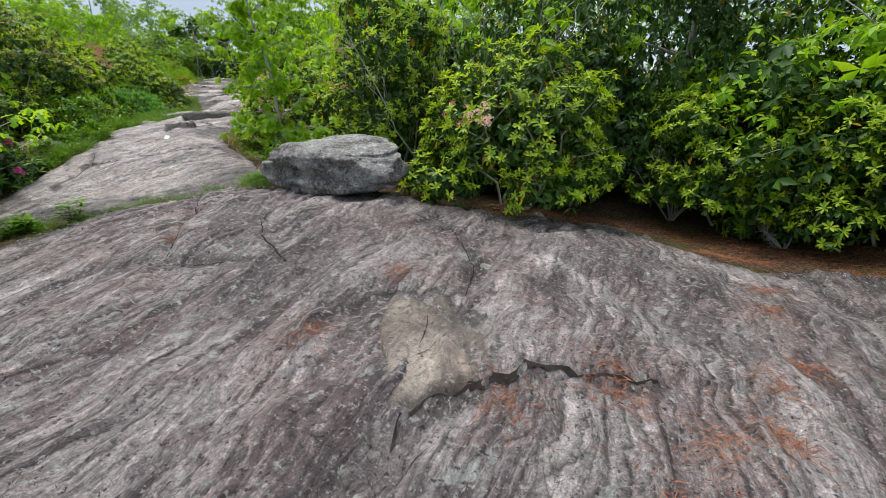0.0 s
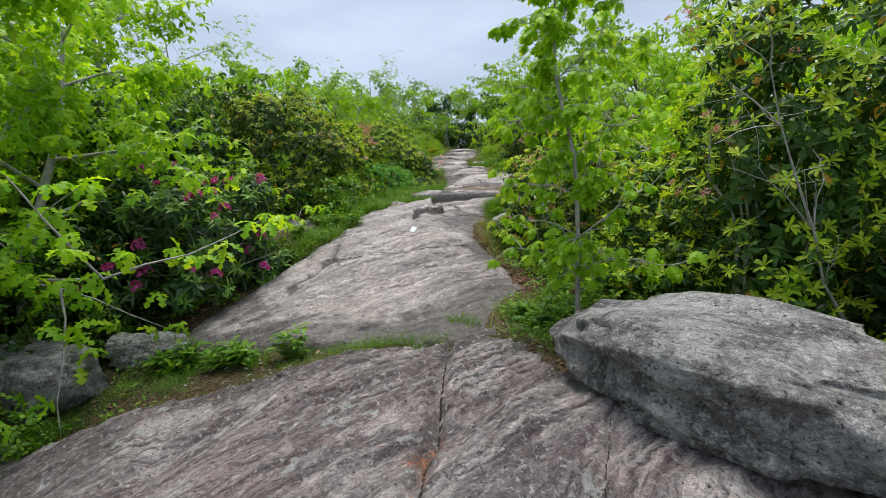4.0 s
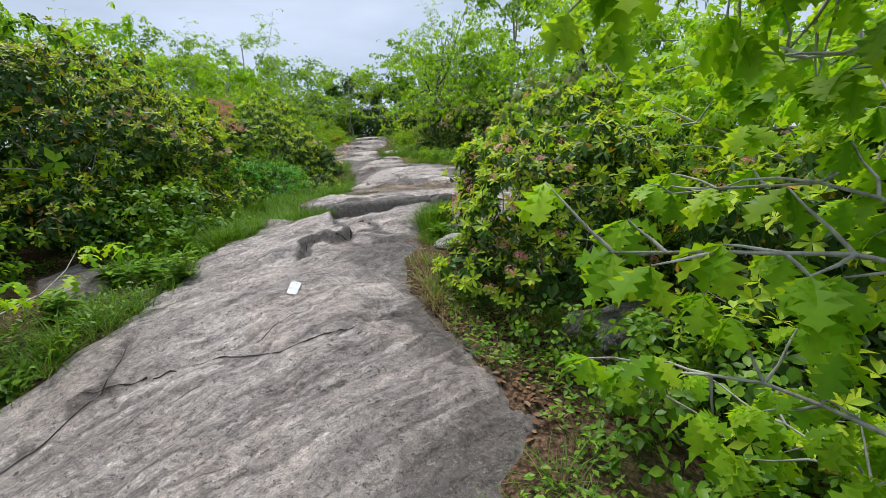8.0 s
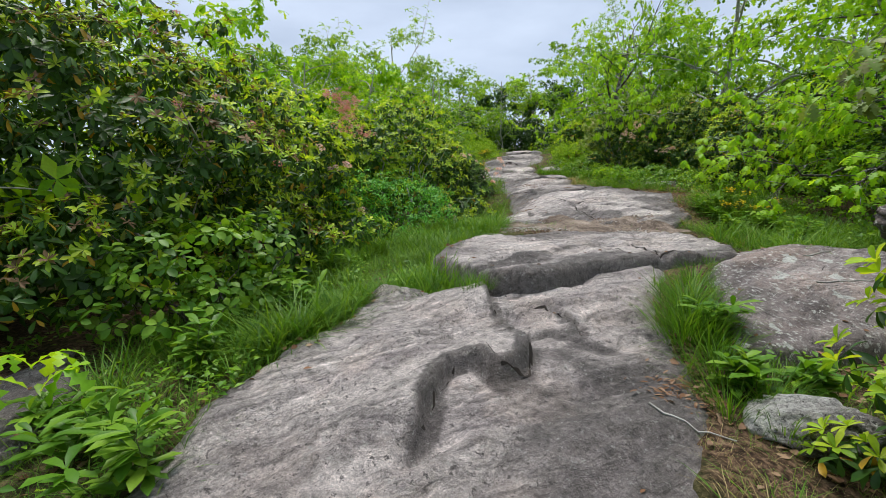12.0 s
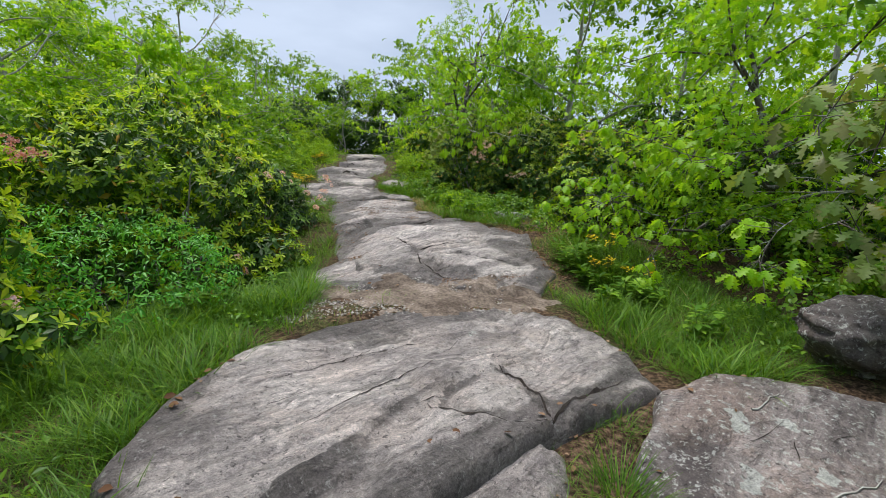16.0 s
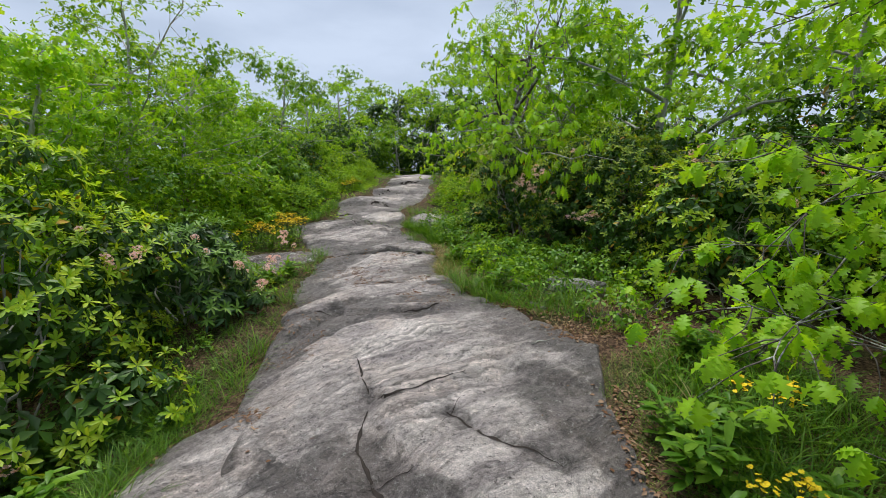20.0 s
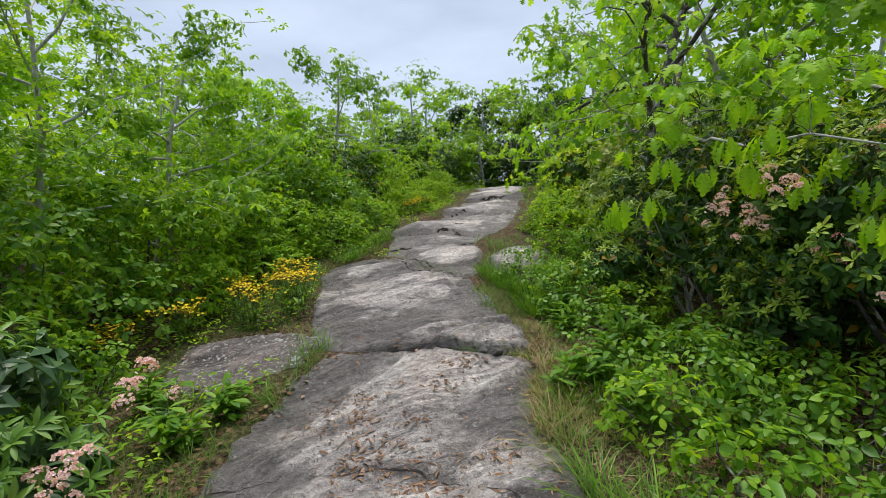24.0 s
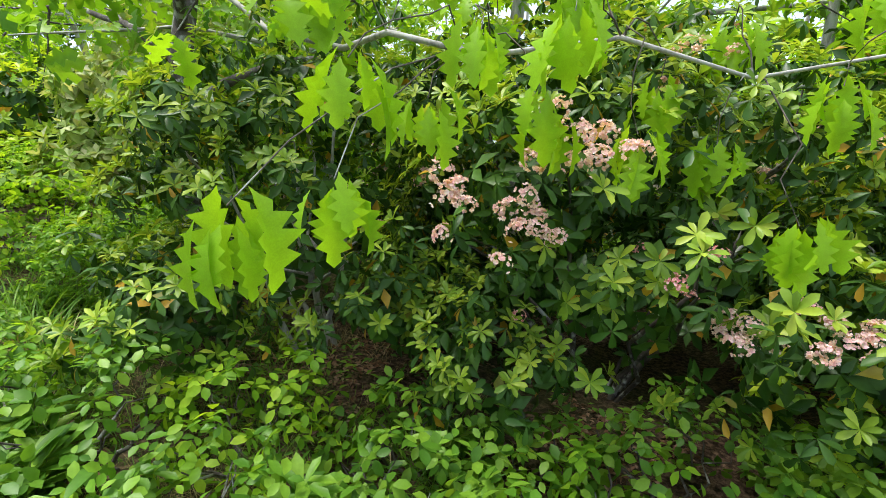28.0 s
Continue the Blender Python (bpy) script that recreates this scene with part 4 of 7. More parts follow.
def build_slabs():
    for name, spec in SLABS.items():
        p = np.array(spec["poly"])
        fine = 0.030 if name == "rock_slab_1" else 0.021 if name != "rock_slab_6" else 0.05
        ss = np.arange(p[:, 0].min() - 0.2, p[:, 0].max() + 0.2, fine)
        uu = np.arange(p[:, 1].min() - 0.2, p[:, 1].max() + 0.2, fine)

        def height(S, U, spec=spec):
            z, edge = slab_height(spec, S, U)
            return z, edge > -0.07
        # pale where trodden; shade of ledges, cracks and faces painted in
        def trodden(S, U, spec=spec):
            return slab_wear_shade(spec, S, U)
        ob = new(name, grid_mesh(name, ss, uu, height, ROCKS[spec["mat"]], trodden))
        tagged(ob, SLAB_LABELS[name], "rock", kind="structure")


def boulder(name, label, s, u, size, turn, seed, sink=0.1, material=None, fine=5, lean=0.0):
    """A rounded boulder with split faces."""
    bm = bmesh.new()
    bmesh.ops.create_icosphere(bm, subdivisions=fine, radius=1.0)
    co = np.array([v.co[:] for v in bm.verts])
    d = unit(co)
    p = np.sign(d) * np.abs(d) ** 0.72
    cut = np.random.default_rng(seed)
    for _ in range(14):
        q = unit(cut.normal(size=3))
        reach = cut.uniform(0.70, 1.05)
        over = np.maximum(p @ q - reach, 0)
        p = p - 0.92 * over[:, None] * q
    n = 0.20 * fbm(d[:, 0] * 1.3 + seed, d[:, 1] * 1.3, d[:, 2] * 1.3, octaves=3, seed=seed) + 0.07 * fbm(d[:, 0] * 5, d[:, 1] * 6, d[:, 2] * 6 + seed, octaves=3, seed=seed)
    seam = np.abs(d[:, 2] + 0.30 * d[:, 0] + 0.15 * fbm(d[:, 0] * 2, d[:, 1] * 2, octaves=2, seed=seed + 3) + 0.05)
    n -= 0.09 * np.exp(-(seam / 0.04) ** 2)
    p = p * (1 + n)[:, None] * np.array(size)
    for v, q in zip(bm.verts, p):
        v.co = q
    for f in bm.faces:
        f.smooth = True
    me = bpy.data.meshes.new(name)
    bm.to_mesh(me)
    bm.free()
    me.materials.append(material or ROCK_LICHEN)
    ob = new(name, me)
    x, y = spot(s, u)
    ob.matrix_world = pose(x, y, float(surface_z(np.array(s), np.array(u))) + size[2] - sink, lean, 0, turn)
    return tagged(ob, label, "boulder")


build_ground()
build_slabs()
boulder("boulder", "grey lichen-covered boulder resting on the rock slab", 5.85, 1.24, (0.94, 0.56, 0.31), -20, 3, 0.04, lean=5)
boulder("boulder", "grey-green mossy boulder under overhanging leaves", 7.35, -4.35, (0.55, 0.42, 0.40), 20, 8, 0.15)
boulder("boulder", "small weathered boulder among weeds", 8.0, -3.75, (0.42, 0.25, 0.16), 30, 18, 0.08)
boulder("boulder", "small lichened rock at the edge of weeds", 12.08, 0.62, (0.26, 0.20, 0.13), 20, 22, 0.07)
boulder("boulder", "pale lichened rock under laurel", 10.55, 1.75, (0.55, 0.40, 0.22), 50, 25, 0.12)
boulder("boulder", "pale flat rock among litter and grass", 20.75, 2.6, (0.42, 0.30, 0.10), 20, 27, 0.06)
boulder("boulder", "dark weathered boulder in the grass", 14.75, 3.15, (0.48, 0.36, 0.30), 35, 12, 0.10, ROCK_DARK)


def draped(name, label, category, s, u, length, width, material, turn=0.0, lift=0.005, hollow=False, rows=(13, 9)):
    """A thin painted mark that follows the rock."""
    a = radians(turn)
    i, j = np.meshgrid(np.linspace(-1, 1, rows[0]), np.linspace(-1, 1, rows[1]), indexing="ij")
    wob = 1 - 0.10 * np.abs(i * j) + 0.05 * fbm(i * 3, j * 3, octaves=2, seed=77)
    ds, du = i * length / 2 * wob, j * width / 2 * wob
    S, U = s + ds * math.cos(a) - du * math.sin(a), u + ds * math.sin(a) + du * math.cos(a)
    under = surface_z(S, U)
    tilt = np.linalg.lstsq(np.stack((ds.ravel(), du.ravel(), np.ones(ds.size)), -1), under.ravel(), rcond=None)[0]
    flat = tilt[0] * ds + tilt[1] * du + tilt[2]
    z = flat + (under - flat).max() * 0.8 + lift
    if hollow:
        z = surface_z(S, U) + 0.035 - 0.08 * np.clip(np.hypot(i, j) + 0.35 * fbm(S * 3, U * 3, octaves=3, seed=9), 0, 2) ** 2 + 0.012 * fbm(S * 9, U * 9, octaves=2, seed=10)
    x, y = spot(S, U)
    k = np.arange(S.size).reshape(S.shape)
    q = (k[:-1, :-1].ravel(), k[1:, :-1].ravel(), k[1:, 1:].ravel(), k[:-1, 1:].ravel())
    tris = np.concatenate((np.stack((q[0], q[2], q[1]), -1), np.stack((q[0], q[3], q[2]), -1)))
    ob = new(name, quick_mesh(name, np.stack((x.ravel(), y.ravel(), z.ravel()), -1), tris, material))
    return tagged(ob, label, category)


draped("trail_blaze", "worn white painted trail blaze on the rock slab", "trail marker", 10.68, -1.07, 0.155, 0.085, PAINT, 10)


def seam(slab, s, u, turn, length, width, seed, lines=10):
    """A crack filled with dark soil: a tapering, crooked strip let into the rock."""
    rng = np.random.default_rng(seed)
    n = max(lines, int(length / 0.05))
    a = radians(turn) + np.cumsum(rng.normal(0, 0.09, n))
    ds, du = np.cumsum(np.cos(a)) * length / n, np.cumsum(np.sin(a)) * length / n
    fill_crack(slab, s + ds - ds[n // 2], u + du - du[n // 2], width * np.sin(np.linspace(0.12, 3.02, n)) * rng.uniform(0.35, 1.3, n))


def crack_along(slab, line, width, seed):
    """A crack along a known line, with small wanderings."""
    rng = np.random.default_rng(seed)
    p = np.array(line, float)
    d = np.concatenate(((0,), np.cumsum(np.hypot(*np.diff(p, axis=0).T))))
    n = max(8, int(d[-1] / 0.035))
    t = np.linspace(0, d[-1], n)
    S, U = (np.interp(t, d, p[:, k]) + 0.010 * np.cumsum(rng.normal(0, 0.5, n)) * np.sin(np.linspace(0, 3.14, n)) for k in (0, 1))
    fill_crack(slab, S, U, width * np.sin(np.linspace(0.15, 2.99, n)) ** 0.6 * rng.uniform(0.25, 1.4, n))


def fill_crack(slab, S, U, w):
    n = len(S)
    a = np.arctan2(np.gradient(U), np.gradient(S))
    cols = []
    for k in (-0.5, 0.0, 0.5):
        x, y = spot(S - np.sin(a) * w * k, U + np.cos(a) * w * k)
        z = slab_height(SLABS[slab], S - np.sin(a) * w * k, U + np.cos(a) * w * k)[0] + 0.004
        cols.append(np.stack((x, y, z), -1))
    v = np.concatenate(cols)
    i = np.arange(n - 1)
    tris = np.concatenate([np.concatenate((np.stack((o + i, o + i + 1, o + n + i + 1), -1), np.stack((o + i, o + n + i + 1, o + n + i), -1))) for o in (0, n)])
    part("crack", quick_mesh("crack", v, tris, SEAM), bpy.data.objects[slab], "dark soil-filled crack")


def crack_slabs():
    rng = np.random.default_rng(123)
    for name, spec in SLABS.items():
        p = np.array(spec["poly"])
        size = abs(0.5 * np.sum(p[:, 0] * np.roll(p[:, 1], -1) - np.roll(p[:, 0], -1) * p[:, 1]))
        done = 0
        while done < min(12, int(size * 0.6) + 2):
            s, u = rng.uniform(max(p[:, 0].min(), 1.0), p[:, 0].max()), rng.uniform(p[:, 1].min(), p[:, 1].max())
            if outline_distance(spec["poly"], np.array(s), np.array(u)) < 0.25:
                continue
            turn = math.degrees(spec["band"][0]) + rng.normal(0, 9) if rng.uniform() < 0.85 else rng.uniform(0, 180)
            seam(name, s, u, turn, rng.uniform(0.12, 0.5), rng.uniform(0.003, 0.007), int(rng.integers(1e6)))
            done += 1


crack_slabs()
for i, (slab, line, width) in enumerate((
        ("rock_slab_1", ((7.1, -0.4), (6.6, -0.45), (5.8, -0.48), (5.35, -0.53), (4.9, -0.55), (4.5, -0.6)), 0.035),
        ("rock_slab_1", ((5.75, 0.55), (5.1, 0.3), (4.7, 0.19), (4.3, 0.16), (3.6, 0.4)), 0.018), ("rock_slab_1", ((4.9, -2.9), (4.5, -1.6), (4.4, -0.6), (4.0, 0.1)), 0.02),
        ("rock_slab_1", ((1.6, 0.45), (1.71, 0.53), (1.76, 0.77), (1.74, 0.95), (1.7, 1.12), (1.66, 1.36), (1.5, 1.56), (1.46, 1.75)), 0.045), ("rock_slab_1", ((4.8, 2.0), (4.0, 1.9), (3.2, 1.7), (2.6, 1.3)), 0.02),
        ("rock_slab_2", ((9.85, -2.3), (9.95, -1.8), (9.92, -1.14), (10.2, -0.5)), 0.022), ("rock_slab_2", ((13.17, -0.72), (13.2, -0.5), (13.06, -0.32), (12.88, -0.28)), 0.05), ("rock_slab_2", ((11.7, -1.13), (12.0, -1.1), (12.22, -1.05)), 0.02),
        ("rock_slab_2", ((12.12, -0.83), (12.27, -0.66), (12.5, -0.65), (13.05, -0.87)), 0.03), ("rock_slab_2", ((9.2, -2.6), (9.8, -2.2), (10.3, -2.2)), 0.025),
        ("rock_slab_3", ((14.32, 0.6), (14.6, 0.95), (14.95, 1.5)), 0.035), ("rock_slab_3", ((14.3, 0.56), (14.36, 0.1), (14.42, -0.02), (14.5, -0.05)), 0.03), ("rock_slab_3", ((14.3, 0.6), (14.7, 0.64), (15.05, 0.52)), 0.02), ("rock_slab_3", ((14.3, -0.75), (14.7, -0.3), (15.1, 0.1)), 0.018), ("rock_slab_3", ((14.9, -0.9), (15.3, -0.4), (15.6, 0.1)), 0.016),
        ("rock_slab_4", ((18.94, 0.16), (18.62, 0.27), (18.36, 0.35), (18.28, 0.5), (18.35, 0.7), (18.57, 1.05)), 0.03), ("rock_slab_4", ((18.22, 0.36), (17.83, 0.37), (17.55, 0.5), (17.3, 0.75)), 0.05), ("rock_slab_4", ((18.15, 0.9), (17.88, 1.1), (17.77, 1.29), (17.65, 1.55)), 0.035),
        ("rock_slab_4", ((19.9, -0.8), (20.05, -0.2), (19.9, 0.6), (20.1, 1.2)), 0.02), ("rock_slab_4", ((20.9, -0.9), (21.1, 0.0), (20.9, 0.9)), 0.016), ("rock_slab_4", ((22.42, -0.8), (22.45, 0.0), (22.42, 0.7)), 0.05),
        ("rock_slab_5", ((24.7, 0.0), (25.2, -0.65), (25.75, -1.3)), 0.04), ("rock_slab_5", ((22.7, 0.15), (22.95, 0.35), (22.9, 0.6)), 0.03), ("rock_slab_6", ((25.0, 0.1), (25.5, -0.6), (26.05, -1.3)), 0.05), ("rock_slab_6", ((26.6, -1.7), (26.8, -1.0), (26.7, -0.1)), 0.06),
        ("rock_slab_6", ((27.4, -1.6), (27.6, -0.8), (27.4, 0.1)), 0.06), ("rock_slab_6", ((29.3, -1.2), (29.5, -0.6), (29.3, 0.4)), 0.06), ("rock_slab_6", ((31.7, -0.9), (31.9, 0), (31.7, 0.6)), 0.06))):
    crack_along(slab, line, width * 0.6, 4000 + i)
tagged(draped("dirt_patch", "trodden sandy dirt between two slabs", "dirt", 16.75, 0.25, 1.5, 3.4, SAND, 4, hollow=True, rows=(50, 120)), kind="structure")


# ---- evergreen shrubs beside the path ----
BLOOMS_TALL = ((7.3, 1.75, 3.46, "bud", 14), (6.93, 1.9, 3.50, "bud", 14), (6.5, 2.1, 3.2, "open", 10), (7.6, 1.7, 3.26, "bud", 10), (7.1, 1.7, 3.62, "bud", 8))
LAUREL = "dense mountain laurel shrub with yellow-green new leaves"
PINK = "mountain laurel shrub with clusters of pink flowers"
shrub("mountain_laurel", "mountain laurel with pale pink flower clusters above the slab", 5.35, 3.5, 1.45, 2.0, 11, 2, share=1.0, flowers=(("bud", 5),), blooms=((4.28, 2.3, 1.37, "open", 7), (4.2, 2.42, 1.34, "open", 4)))
shrub("mountain_laurel", LAUREL, 4.35, 6.55, 1.35, 2.1, 12, 2, share=1.05, flowers=(("open", 3), ("bud", 4)))
shrub("mountain_laurel", "low mountain laurel mound above red needle litter", 3.85, 6.4, 0.58, 0.85, 34, 2, share=0.9)
shrub("mountain_laurel", "mountain laurel with dead twigs showing under new leaves", 2.75, 7.0, 1.2, 1.75, 13, 2, share=0.85, flowers=(("open", 3), ("bud", 5)))
shrub("rhododendron", "tall dark rhododendron with long drooping leaves", 6.6, 5.3, 1.6, 2.5, 14, 1, RHODO, RHODO_NEW, 0.15, 0.13, 30, longleaf=True)
shrub("mountain_laurel", PINK, 7.35, 2.45, 1.10, 3.55, 15, 2, share=0.7, flowers=(("bud", 12),), blooms=BLOOMS_TALL)
shrub("mountain_laurel", "dark mountain laurel behind an oak sapling", 9.0, 2.5, 1.25, 2.1, 16, 1, share=0.3, flowers=(("bud", 4),))
shrub("mountain_laurel", "mountain laurel with pink buds leaning over the rock", 11.15, 1.45, 1.25, 1.95, 17, 3, share=1.15, flowers=(("bud", 70), ("open", 6)), russet=0.12)
shrub("mountain_laurel", PINK, 12.0, 2.6, 1.3, 2.0, 18, 1, share=0.8, flowers=(("bud", 8),))
shrub("rhododendron", "rhododendron with magenta flowers beside the slab", 9.75, -4.2, 1.45, 1.8, 21, 2, RHODO, RHODO_NEW, 0.6, 0.125, 30, flowers=(("magenta", 44),), longleaf=True)
shrub("rhododendron", "tall dark rhododendron with grey-green leaves", 12.0, -5.9, 1.35, 2.6, 22, 1, RHODO, RHODO_NEW, 0.1, 0.13, 32, longleaf=True)
shrub("mountain_laurel", "mountain laurel with russet spent flower heads", 13.9, -4.25, 1.8, 2.65, 23, 2, share=0.4, flowers=(("bud", 14),), russet=0.6)
shrub("mountain_laurel", "mountain laurel with pink flower clusters beside grass", 15.6, -3.75, 1.25, 2.1, 24, 1, share=0.6, flowers=(("open", 6),), russet=0.08, blooms=((15.0, -2.75, 3.2, "bud", 22), (15.3, -2.7, 3.3, "bud", 16), (15.55, -2.75, 3.2, "bud", 22), (15.75, -2.65, 2.95, "bud", 14), (15.15, -2.65, 2.95, "bud", 14)))
shrub("mountain_laurel", LAUREL, 18.7, -2.95, 1.75, 2.75, 25, 2, share=1.1, flowers=(("open", 8),))
shrub("mountain_laurel", "low mountain laurel with pink flowers at the rock's edge", 20.35, -2.0, 0.85, 1.15, 26, 2, RHODO, RHODO_NEW, share=0.7, leaf=0.10, density=42, longleaf=True, flowers=(("open", 10),), blooms=((20.65, -0.97, 2.78, "open", 6), (20.3, -1.0, 2.55, "open", 6)))
shrub("mountain_laurel", "mountain laurel under an oak with pale pink flowers", 22.6, 3.55, 1.45, 2.2, 27, 3, fresh=LAUREL_OLIVE, share=0.55, leaf=0.066, density=75, stem=BARK_DARK, flowers=(("open", 8), ("bud", 6)), blooms=((22.27, 2.24, 3.40, "open", 12), (22.17, 2.34, 3.66, "open", 11), (22.45, 2.23, 3.55, "open", 6), (21.77, 2.78, 3.03, "open", 7), (21.5, 2.9, 3.08, "open", 8), (21.9, 2.6, 3.30, "bud", 4), (22.0, 2.9, 3.95, "open", 4)))
shrub("mountain_laurel", "dark mountain laurel with yellowish new shoots", 24.0, 2.6, 1.15, 2.1, 28, 2, fresh=LAUREL_OLIVE, share=0.7, leaf=0.066, density=70)
shrub("mountain_laurel", "mountain laurel with pink buds under oak branches", 20.9, 4.5, 1.3, 1.9, 29, 1, share=0.5, flowers=(("open", 14), ("bud", 6)))
shrub("mountain_laurel", "yellow-green mountain laurel at the crest", 29.3, 2.2, 1.2, 1.6, 30, 0, share=1.0)
shrub("mountain_laurel", "yellow-green mountain laurel near the crest", 17.0, -5.6, 1.6, 2.3, 31, 0, share=0.8)
shrub("mountain_laurel", LAUREL, 21.0, 7.0, 1.6, 2.2, 32, 0, share=0.5)
shrub("flowering_shrub", "pale flowering shrub beside the far path", 27.3, 2.9, 1.2, 2.3, 33, 0, PALE, PALE, 0.3, 0.08, 50)


def leafy(name, label, s, u, r, h, seed, material, leaf=0.06, density=120, near=1, n_lobes=6, shape=None, droop=0.35, category="shrub"):
    """A deciduous shrub: leaves set singly along fine twigs."""
    rng = np.random.default_rng(seed)
    x, y = spot(s, u)
    top = thing(name, label, category, (x, y, float(soil_z(np.array(s), np.array(u)))))
    lobes = heap(rng, r, h, n_lobes)
    at, out = lump_points(rng, lobes, density, (0.62, 1.08), -0.6)
    at, out = at[::4], out[::4]
    axis = unit(out * 0.6 + rng.normal(0, 0.4, out.shape) + np.array((0, 0, 0.7)))
    v = whorls(rng, at, axis, 5, (-40, 30), (leaf * 0.75, leaf * 1.3), shape or (LEAF_OVAL if near else LEAF_FAR), 0.012)
    part("leaves", quick_mesh("leaves", *v, material), top)
    stems(rng, top, r, h, 6 if near else 3, 0.012, BARK_DARK)
    return top


LOW = "low shrub with fresh green oval leaves"
leafy("low_shrub", "dense low shrub with narrow deep green leaves", 16.75, -2.6, 1.10, 0.95, 41, SHRUB_DEEP, 0.055, 330, 1, 6, LEAF_LONG)
leafy("low_shrub", LOW, 8.75, 1.25, 0.60, 0.85, 42, SHRUB, 0.065, 130, 1)
leafy("low_shrub", LOW, 9.5, 1.35, 0.55, 0.65, 43, SHRUB, 0.07, 110, 1)
leafy("low_shrub", "leafy green undergrowth beneath an oak sapling", 7.9, 0.85, 0.45, 0.55, 44, SHRUB, 0.055, 160, 1)
leafy("low_shrub", "broad-leaved green shrub spreading over the grass", 13.0, -3.05, 0.75, 0.85, 45, SHRUB, 0.075, 150, 1)
leafy("low_shrub", "broad-leaved green shrub in front of laurel", 11.7, -4.5, 0.8, 0.95, 46, SHRUB, 0.07, 150, 1)
leafy("low_shrub", LOW, 21.9, 1.75, 0.50, 0.50, 47, SHRUB, 0.055, 190, 1)
leafy("low_shrub", LOW, 22.45, 1.95, 0.45, 0.45, 48, SHRUB, 0.055, 190, 1)
leafy("low_shrub", LOW, 21.3, 2.4, 0.50, 0.48, 49, SHRUB, 0.055, 170, 1)
leafy("low_shrub", "low green shrub crowding the rock joint", 23.6, 1.25, 0.5, 0.55, 50, SHRUB, 0.05, 190, 1)
leafy("low_shrub", "low green shrub crowding the rock joint", 24.8, 0.85, 0.5, 0.5, 51, SHRUB, 0.05, 170, 1)
leafy("low_shrub", "low weedy shrub beside the pale slab", 20.5, 2.05, 0.40, 0.40, 52, SHRUB, 0.05, 170, 1)
for i, (s, u, r, h) in enumerate(((19.6, 2.55, 0.4, 0.4), (20.9, 1.75, 0.4, 0.4), (21.5, 1.55, 0.38, 0.4), (22.9, 1.45, 0.4, 0.42), (22.0, 2.35, 0.42, 0.45), (23.2, 1.75, 0.42, 0.5), (20.8, 2.6, 0.45, 0.45), (24.2, 1.05, 0.4, 0.5), (20.2, 3.2, 0.45, 0.5), (21.2, 3.2, 0.5, 0.5), (8.3, -4.6, 0.5, 0.6), (9.2, -3.75, 0.4, 0.45), (6.4, -4.1, 0.5, 0.6), (5.0, -4.2, 0.5, 0.6), (10.0, 0.9, 0.4, 0.45), (8.2, 1.4, 0.45, 0.6), (13.2, -2.95, 0.45, 0.5), (16.2, -2.9, 0.5, 0.5), (20.9, -2.9, 0.5, 0.7), (21.8, -2.7, 0.45, 0.6), (15.6, 3.6, 0.5, 0.6), (18.9, 3.4, 0.45, 0.45))):
    leafy("low_shrub", LOW, s, u, r, h, 1500 + i, (SHRUB, OAK_DARK, WOODS)[i % 3 if i < 10 else i % 2], 0.052, 190, 1)
leafy("deciduous_shrub", "bright green deciduous shrub thicket", 22.6, -4.1, 1.3, 2.3, 53, SHRUB, 0.075, 130, 1)
leafy("deciduous_shrub", "bright green deciduous shrub thicket", 25.2, -4.2, 1.5, 1.9, 54, WOODS, 0.075, 130, 1, 8)
leafy("deciduous_shrub", "rounded green thicket with shaded foot", 27.8, -3.6, 1.5, 1.5, 55, SHRUB, 0.07, 150, 1, 8)
leafy("deciduous_shrub", "low green thicket near the crest", 30.5, -2.9, 1.2, 1.0, 56, WOODS, 0.08, 110, 0)
leafy("deciduous_shrub", "low green thicket near the crest", 33.5, -2.8, 1.2, 1.2, 57, WOODS, 0.09, 100, 0)
leafy("deciduous_shrub", "fine-leaved green shrub beside a boulder", 7.9, -5.3, 1.1, 1.5, 58, SHRUB, 0.06, 170, 1)
leafy("deciduous_shrub", "fine-leaved green shrub beneath small trees", 5.6, -5.2, 1.2, 1.2, 59, SHRUB, 0.06, 150, 1)
leafy("deciduous_shrub", "green deciduous shrub behind laurel", 20.9, -4.6, 1.5, 2.6, 60, WOODS, 0.08, 110, 1)
leafy("deciduous_shrub", "shadowed green shrub under oak branches", 17.3, 4.6, 1.2, 1.2, 61, OAK_DARK, 0.07, 120, 1)
leafy("deciduous_shrub", "shadowed green shrub under oak branches", 19.4, 5.2, 1.2, 1.4, 62, OAK_DARK, 0.07, 120, 1)
leafy("deciduous_shrub", "green shrub behind weedy boulders", 14.0, 5.0, 1.3, 1.6, 63, OAK_DARK, 0.07, 120, 1)
leafy("deciduous_shrub", "green shrub at the far path's edge", 26.3, 1.5, 0.7, 0.8, 64, WOODS, 0.06, 160, 1)


# ---- oaks and other trees ----
def branch_line(rng, start, way, length, droop=0.0, crook=0.10, n=7):
    p, d = [np.array(start, float)], np.array(way, float)
    d /= np.linalg.norm(d)
    for i in range(n - 1):
        d = d + rng.normal(0, crook, 3) + np.array((0, 0, -droop / n))
        d /= np.linalg.norm(d)
        p.append(p[-1] + d * length / (n - 1))
    return np.array(p)


